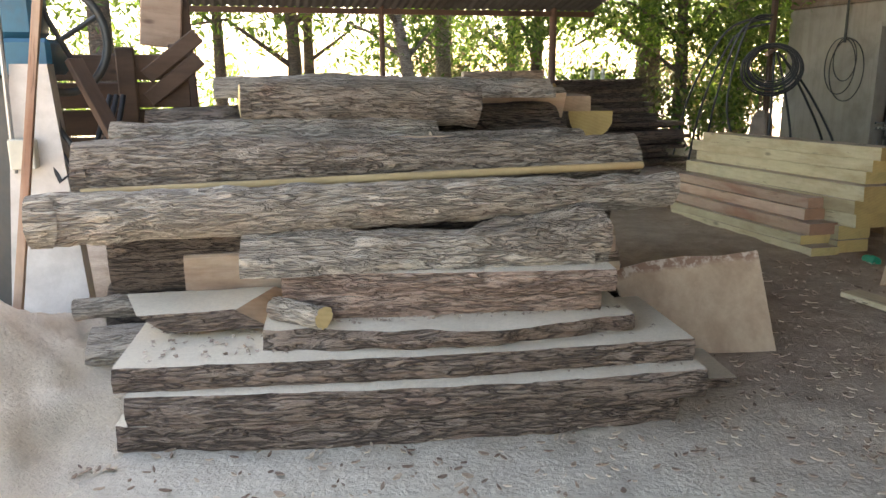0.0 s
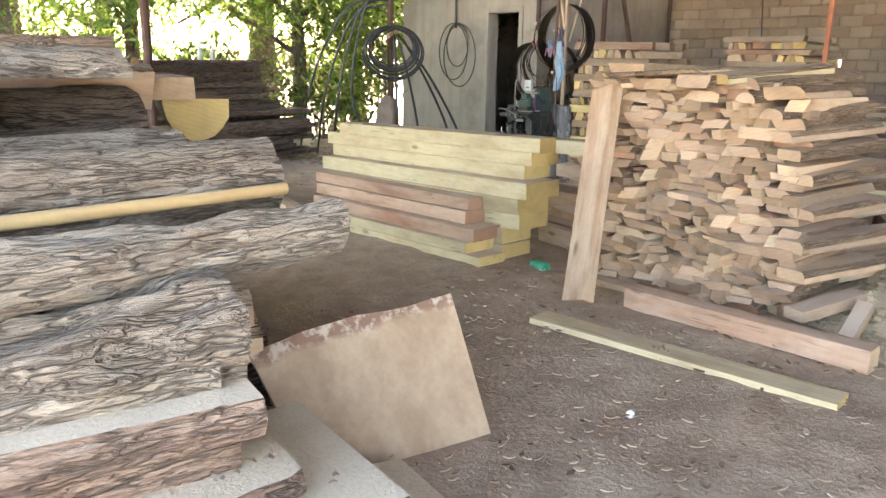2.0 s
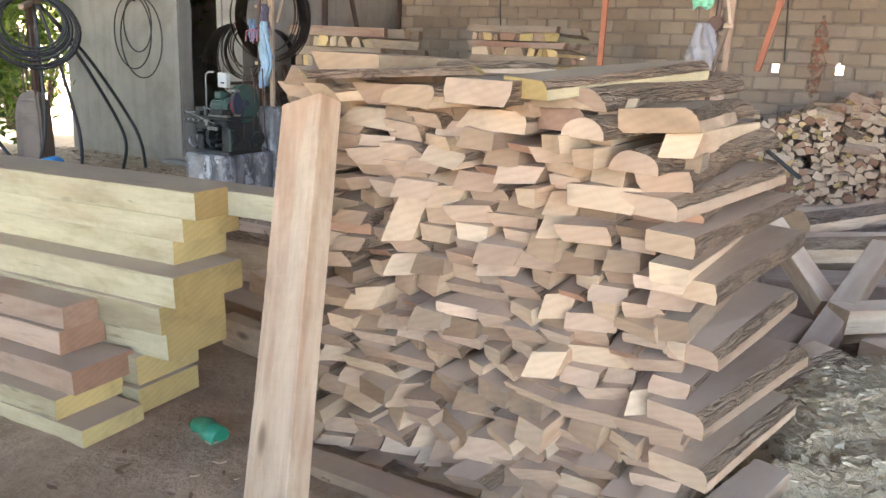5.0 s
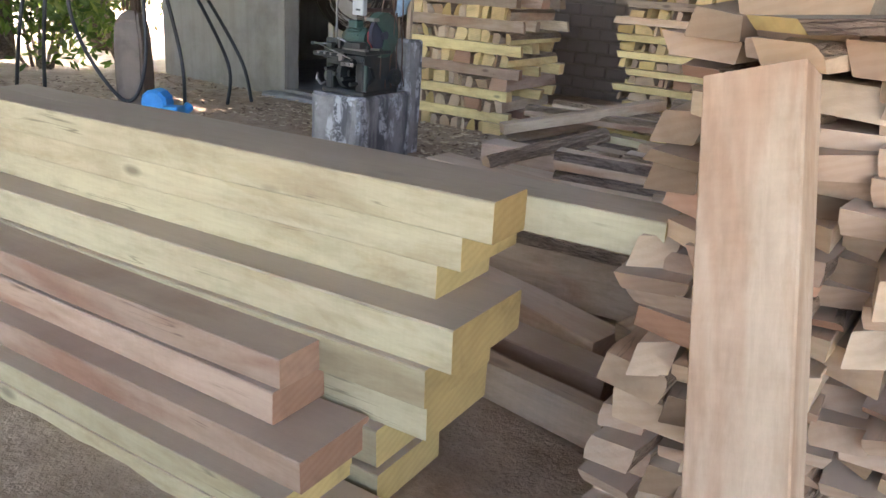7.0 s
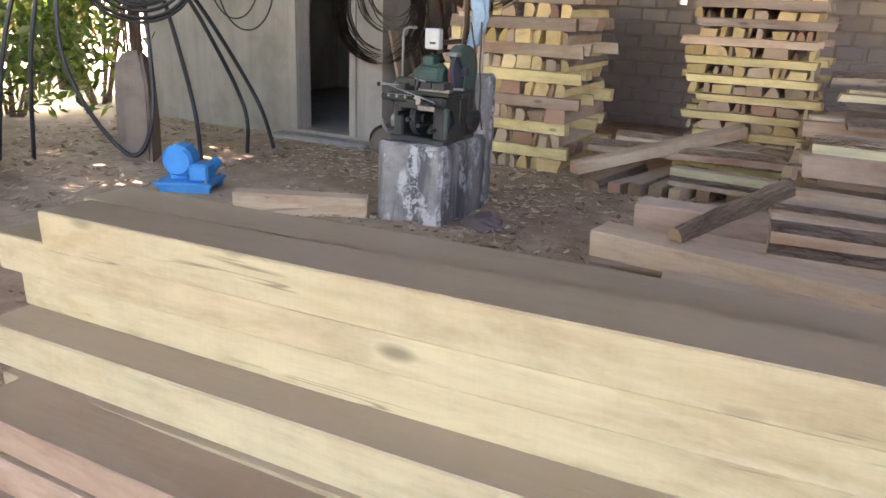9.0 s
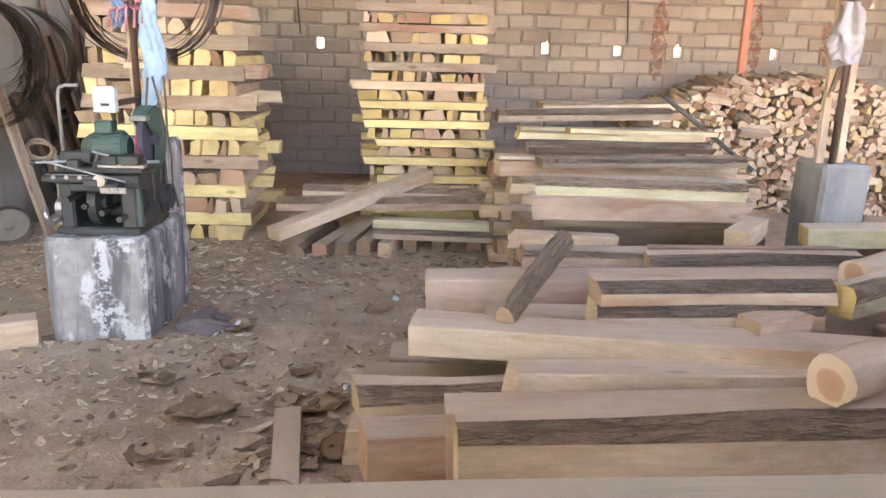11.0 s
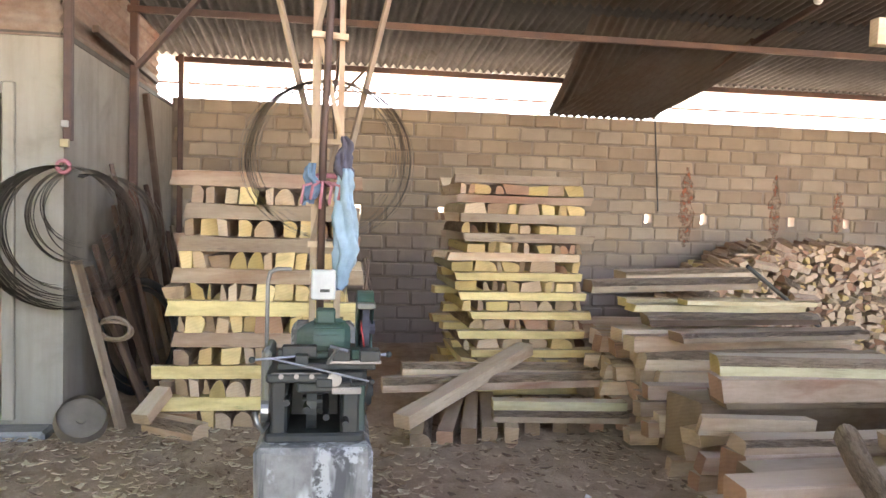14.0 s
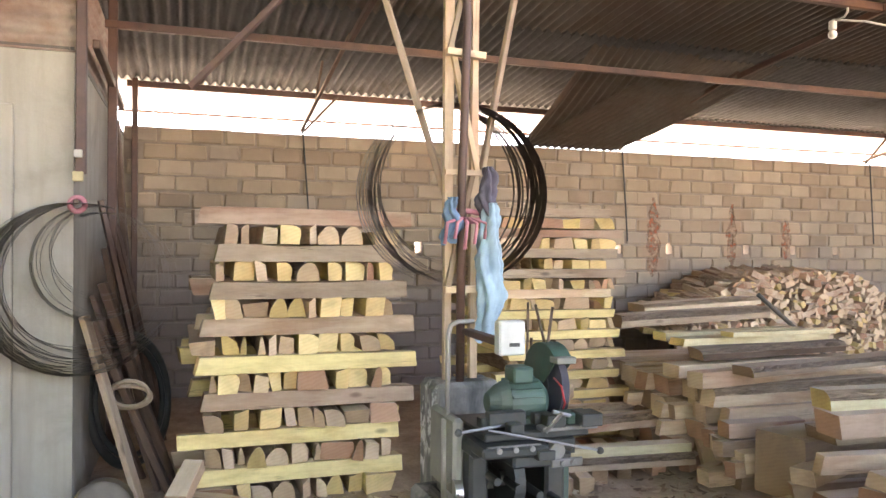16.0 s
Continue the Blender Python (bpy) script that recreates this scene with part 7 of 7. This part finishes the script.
for k in range(3):
    bm = bmesh.new()
    add_tube(bm, [(-.98 + .04 * k, 4.15, 1.5), (-.95 + .05 * k, 4.05, 1.2), (-.86 + .06 * k, 4.0, .95 + .04 * k), (-.72 + .05 * k, 4.05, 1.05), (-.62 + .03 * k, 4.15, 1.35)], .014, 7)
    bp("hose", bm, hose_m)
w = Mat("dusty_whitewash", 0.9)
tc = w.coords((1, 1, 1), False)
white_wash = w.out(w.ramp(w.noise(tc, 3, 6, .7), [(0.3, (0.40, 0.37, 0.33)), (0.7, (0.66, 0.62, 0.57))]), w.noise(tc, 30, 4, .7), .3, .006)
bm = bmesh.new()
rr4 = [[bm.verts.new(p) for p in ((x0, 4.0, z), (x1, 4.0, z), (x1, 4.14, z), (x0, 4.14, z))] for x0, x1, z in ((-1.16, -.78, .2), (-1.02, -.86, 1.5))]
for k in range(4):
    bm.faces.new((rr4[0][k], rr4[0][(k + 1) % 4], rr4[1][(k + 1) % 4], rr4[1][k]))
bm.faces.new(rr4[1])
bp("leg_casting", bm, white_wash, "dusty whitewashed tapered leg")
bp("pipe", add_cyl(bmesh.new(), (-1.04, 3.96, 1.0), (-1.02, 3.96, 2.2), .012, seg=8), steel)
bp("control_box", add_box(bmesh.new(), (-1.05, 3.92, 1.02), (-.94, 4.0, 1.16), .006), plain("cream_box", (0.55, 0.52, 0.42), .5))
timber("leaning_pole", (-1.0, 3.45, .38), (-.78, 3.55, 1.78), .045, .035, PINK, "sq", "reddish wooden pole leaning on the saw", "pole")
timber("post", (-.35, 5.6, .1), (-.42, 5.6, 2.4), .12, .11, DARK, "sq", "dark timber post beyond the carriage", "post")
bm = add_box(bmesh.new(), (-.13, -.02, -.16), (.13, .02, .16), .01)
tagged(part("hanging_board", bm, pink, m=pose(-.47, 5.515, 1.78, 0, 6, 0)), "pinkish board hung on the timber post", "board")

# ---- trees ----
leaf_w = Mat("leaf", 0.55)
oi = leaf_w.n("ShaderNodeNewGeometry")
lc = leaf_w.ramp(oi.outputs["Random Per Island"], [(0.0, (0.06, 0.10, 0.035)), (0.5, (0.12, 0.17, 0.06)), (0.85, (0.20, 0.245, 0.09)), (1.0, (0.30, 0.29, 0.13))])
leaf_w.b.inputs["Transmission Weight"].default_value = 0.0
tr = leaf_w.n("ShaderNodeBsdfTranslucent")
leaf_w.l(leaf_w.mix(lc, (1.0, 1.3, 0.5), 1.0, 'MULTIPLY'), tr.inputs["Color"])
leaf_m = leaf_w.out(lc)
ms = leaf_w.n("ShaderNodeMixShader")
ms.inputs[0].default_value = 0.55
leaf_w.l(leaf_w.b.outputs[0], ms.inputs[1])
leaf_w.l(tr.outputs[0], ms.inputs[2])
leaf_w.l(ms.outputs[0], leaf_w.nt.nodes["Material Output"].inputs["Surface"])
trunk_m = bark_mat("tree_bark", (0.06, 0.045, 0.035), (0.16, 0.125, 0.10), (0.2, 0.17, 0.14), 0.2)


def tree(x, y, h, r, crown_z, crown_r, leaves, seed, lean=(0, 0), label="leafy tree with a slender dark trunk", mat=None, leaf=.08):
    r_ = random.Random(seed)
    gz = 0.0 if x > 9 else .18
    root = empty("tree", (x, y, gz - .05), label, "tree", "trees beyond the shed")
    bm = bmesh.new()
    pts = [Vector((lean[0] * t + .12 * noise.noise((t * 2, seed, 0)), lean[1] * t + .12 * noise.noise((t * 2, seed, 7)), h * t)) for t in (i / 8 for i in range(9))]
    add_tube(bm, pts, lambda t: r * (1.15 - .75 * t), 10)
    part("trunk", bm, mat or trunk_m, root)
    tips = []
    for k in range(7):
        t = r_.uniform(.35, .95)
        p = pts[int(t * 8)]
        a = r_.uniform(0, 6.28)
        L = crown_r * r_.uniform(.6, 1.0)
        q = p + Vector((math.cos(a) * L * .5, math.sin(a) * L * .5, L * .35))
        e = p + Vector((math.cos(a) * L, math.sin(a) * L, L * r_.uniform(.0, .7)))
        bm = bmesh.new()
        add_tube(bm, [p, q, e], lambda u: r * .4 * (1 - .75 * u), 6)
        part("limb", bm, mat or trunk_m, root)
        tips += [q, e, (q + e) / 2]
    verts, faces = [], []
    clumps = [p + Vector((r_.gauss(0, .5), r_.gauss(0, .5), r_.gauss(0, .4))) for p in tips for _ in range(2)]
    clumps += [Vector((r_.gauss(0, crown_r * .6), r_.gauss(0, crown_r * .6), crown_z + r_.gauss(0, crown_r * .45))) for _ in range(26)]
    clumps = [c for c in clumps if c.z > .9]
    for _ in range(int(leaves * 1.8)):
        c = r_.choice(clumps)
        p = c + Vector((r_.gauss(0, .30), r_.gauss(0, .30), r_.gauss(0, .24)))
        s = leaf * r_.uniform(.6, 1.3)
        q = Euler((r_.uniform(-1.1, 1.1), r_.uniform(-1.1, 1.1), r_.uniform(0, 6.28))).to_matrix()
        b = len(verts)
        for u in ((-1, 0, 0), (-.1, .32, .06), (1, 0, -.12), (-.1, -.32, .06)):
            verts.append(p + q @ (Vector(u) * s))
        faces.append((b, b + 1, b + 2, b + 3))
    # extra high leaves above the view, added to shade the ground below
    top = [Vector((lean[0] + r_.gauss(0, crown_r * .55), lean[1] + r_.gauss(0, crown_r * .55), max(4.4, h * .95) + r_.uniform(-.3, 1.6))) for _ in range(16)]
    for _ in range(2200):
        p = r_.choice(top) + Vector((r_.gauss(0, .34), r_.gauss(0, .34), r_.gauss(0, .2)))
        s = leaf * r_.uniform(1.0, 1.9)
        q = Euler((r_.uniform(-.9, .9), r_.uniform(-.9, .9), r_.uniform(0, 6.28))).to_matrix()
        b = len(verts)
        for u in ((-1, 0, 0), (-.1, .36, .06), (1, 0, -.12), (-.1, -.36, .06)):
            verts.append(p + q @ (Vector(u) * s))
        faces.append((b, b + 1, b + 2, b + 3))
    me = bpy.data.meshes.new("crown")
    me.from_pydata(verts, [], faces)
    me.materials.append(leaf_m)
    ob = new("crown", me)
    ob.parent = root
    return root


grey_trunk = bark_mat("pale_tree_bark", (0.16, 0.13, 0.10), (0.32, 0.27, 0.22), (0.3, 0.27, 0.23), 0.2)
tree(.85, 13.2, 5.5, .12, 4.3, 2.2, 2600, 1)
tree(1.25, 14.2, 6.0, .10, 4.8, 2.2, 2200, 2)
tree(-.3, 13.5, 5.5, .10, 3.0, 1.7, 2600, 3)
tree(2.7, 11.6, 4.0, .11, 4.6, 1.2, 500, 4, (-.7, 0), "bare pale leaning tree trunk", grey_trunk)
tree(3.6, 14.0, 5.5, .15, 4.5, 2.0, 1600, 5, (0, 0), "tree with a pale grey trunk", grey_trunk)
tree(5.6, 14.2, 5.0, .12, 3.4, 2.2, 4200, 6)
tree(8.8, 15.7, 7.0, .27, 5.0, 2.6, 4200, 7, (0, 0), "big tree with a thick dark trunk")
tree(9.9, 13.9, 6.0, .15, 3.4, 2.6, 5200, 8)
tree(-3.2, 12.5, 5.5, .2, 3.0, 2.3, 4600, 9, (.3, 0))
tree(-1.6, 10.5, 5.0, .16, 3.6, 1.6, 1800, 10)
tree(7.7, 12.6, 5.0, .12, 2.6, 1.9, 4600, 12)
tree(4.6, 17.5, 6.0, .16, 3.4, 2.6, 4800, 13)
tree(11.0, 13.2, 5.0, .14, 2.8, 2.2, 4200, 14)
tree(-6.0, 15.5, 6.5, .22, 3.5, 3.0, 4600, 15)
tree(7.0, 19.5, 6.5, .2, 3.4, 3.0, 4200, 16)
# shrubs: many thin stems and small leaves
dry_leaf = island_mat("dry_shrub_leaf", [(0.0, (0.12, 0.11, 0.04)), (0.5, (0.20, 0.17, 0.07)), (1.0, (0.36, 0.29, 0.15))])


def shrub(x, y, h, wd, leaves, seed, mat, label):
    r_ = random.Random(seed)
    root = empty("shrub", (x, y, -.02), label, "shrub", "shrubs beyond the shed")
    tips = []
    for k in range(10):
        bm = bmesh.new()
        a = r_.uniform(0, 6.28)
        e = Vector((math.cos(a) * wd * r_.uniform(.3, 1), math.sin(a) * wd * r_.uniform(.3, 1), h * r_.uniform(.5, 1)))
        add_tube(bm, [Vector((math.cos(a) * .1, math.sin(a) * .1, 0)), e * .5 + Vector((0, 0, .15)), e], lambda u: .022 * (1 - .7 * u), 5)
        part("stem", bm, grey_trunk, root)
        tips += [e, e * .7 + Vector((0, 0, .1)), e * .85]
    verts, faces = [], []
    for _ in range(leaves):
        p = r_.choice(tips) + Vector((r_.gauss(0, .24), r_.gauss(0, .24), r_.gauss(0, .22)))
        s = .07 * r_.uniform(.6, 1.4)
        q = Euler((r_.uniform(-1.2, 1.2), r_.uniform(-1.2, 1.2), r_.uniform(0, 6.28))).to_matrix()
        b = len(verts)
        for u in ((-1, 0, 0), (-.1, .4, .06), (1, 0, -.12), (-.1, -.4, .06)):
            verts.append(p + q @ (Vector(u) * s))
        faces.append((b, b + 1, b + 2, b + 3))
    me = bpy.data.meshes.new("foliage")
    me.from_pydata(verts, [], faces)
    me.materials.append(mat)
    ob = new("foliage", me)
    ob.parent = root


rnd = random.Random(8)
for k, (x, y) in enumerate(((5.2, 12.4), (6.6, 12.9), (7.9, 12.2), (9.3, 12.6), (4.2, 15.6), (6.4, 15.8), (8.6, 16.6), (10.8, 15.6), (2.0, 17.5), (-.6, 18), (-3.4, 16.5), (-5.5, 13.2), (12.6, 13.0), (11.6, 18.0), (5.6, 20.5), (-2.0, 14.2), (14.5, 12.5))):
    shrub(x, y, rnd.uniform(1.2, 2.3), rnd.uniform(.8, 1.5), 1500, 300 + k, (leaf_m, dry_leaf, leaf_m)[k % 3], "dense wild shrub with thin stems" if k % 3 != 1 else "dry brown shrub with thin stems")
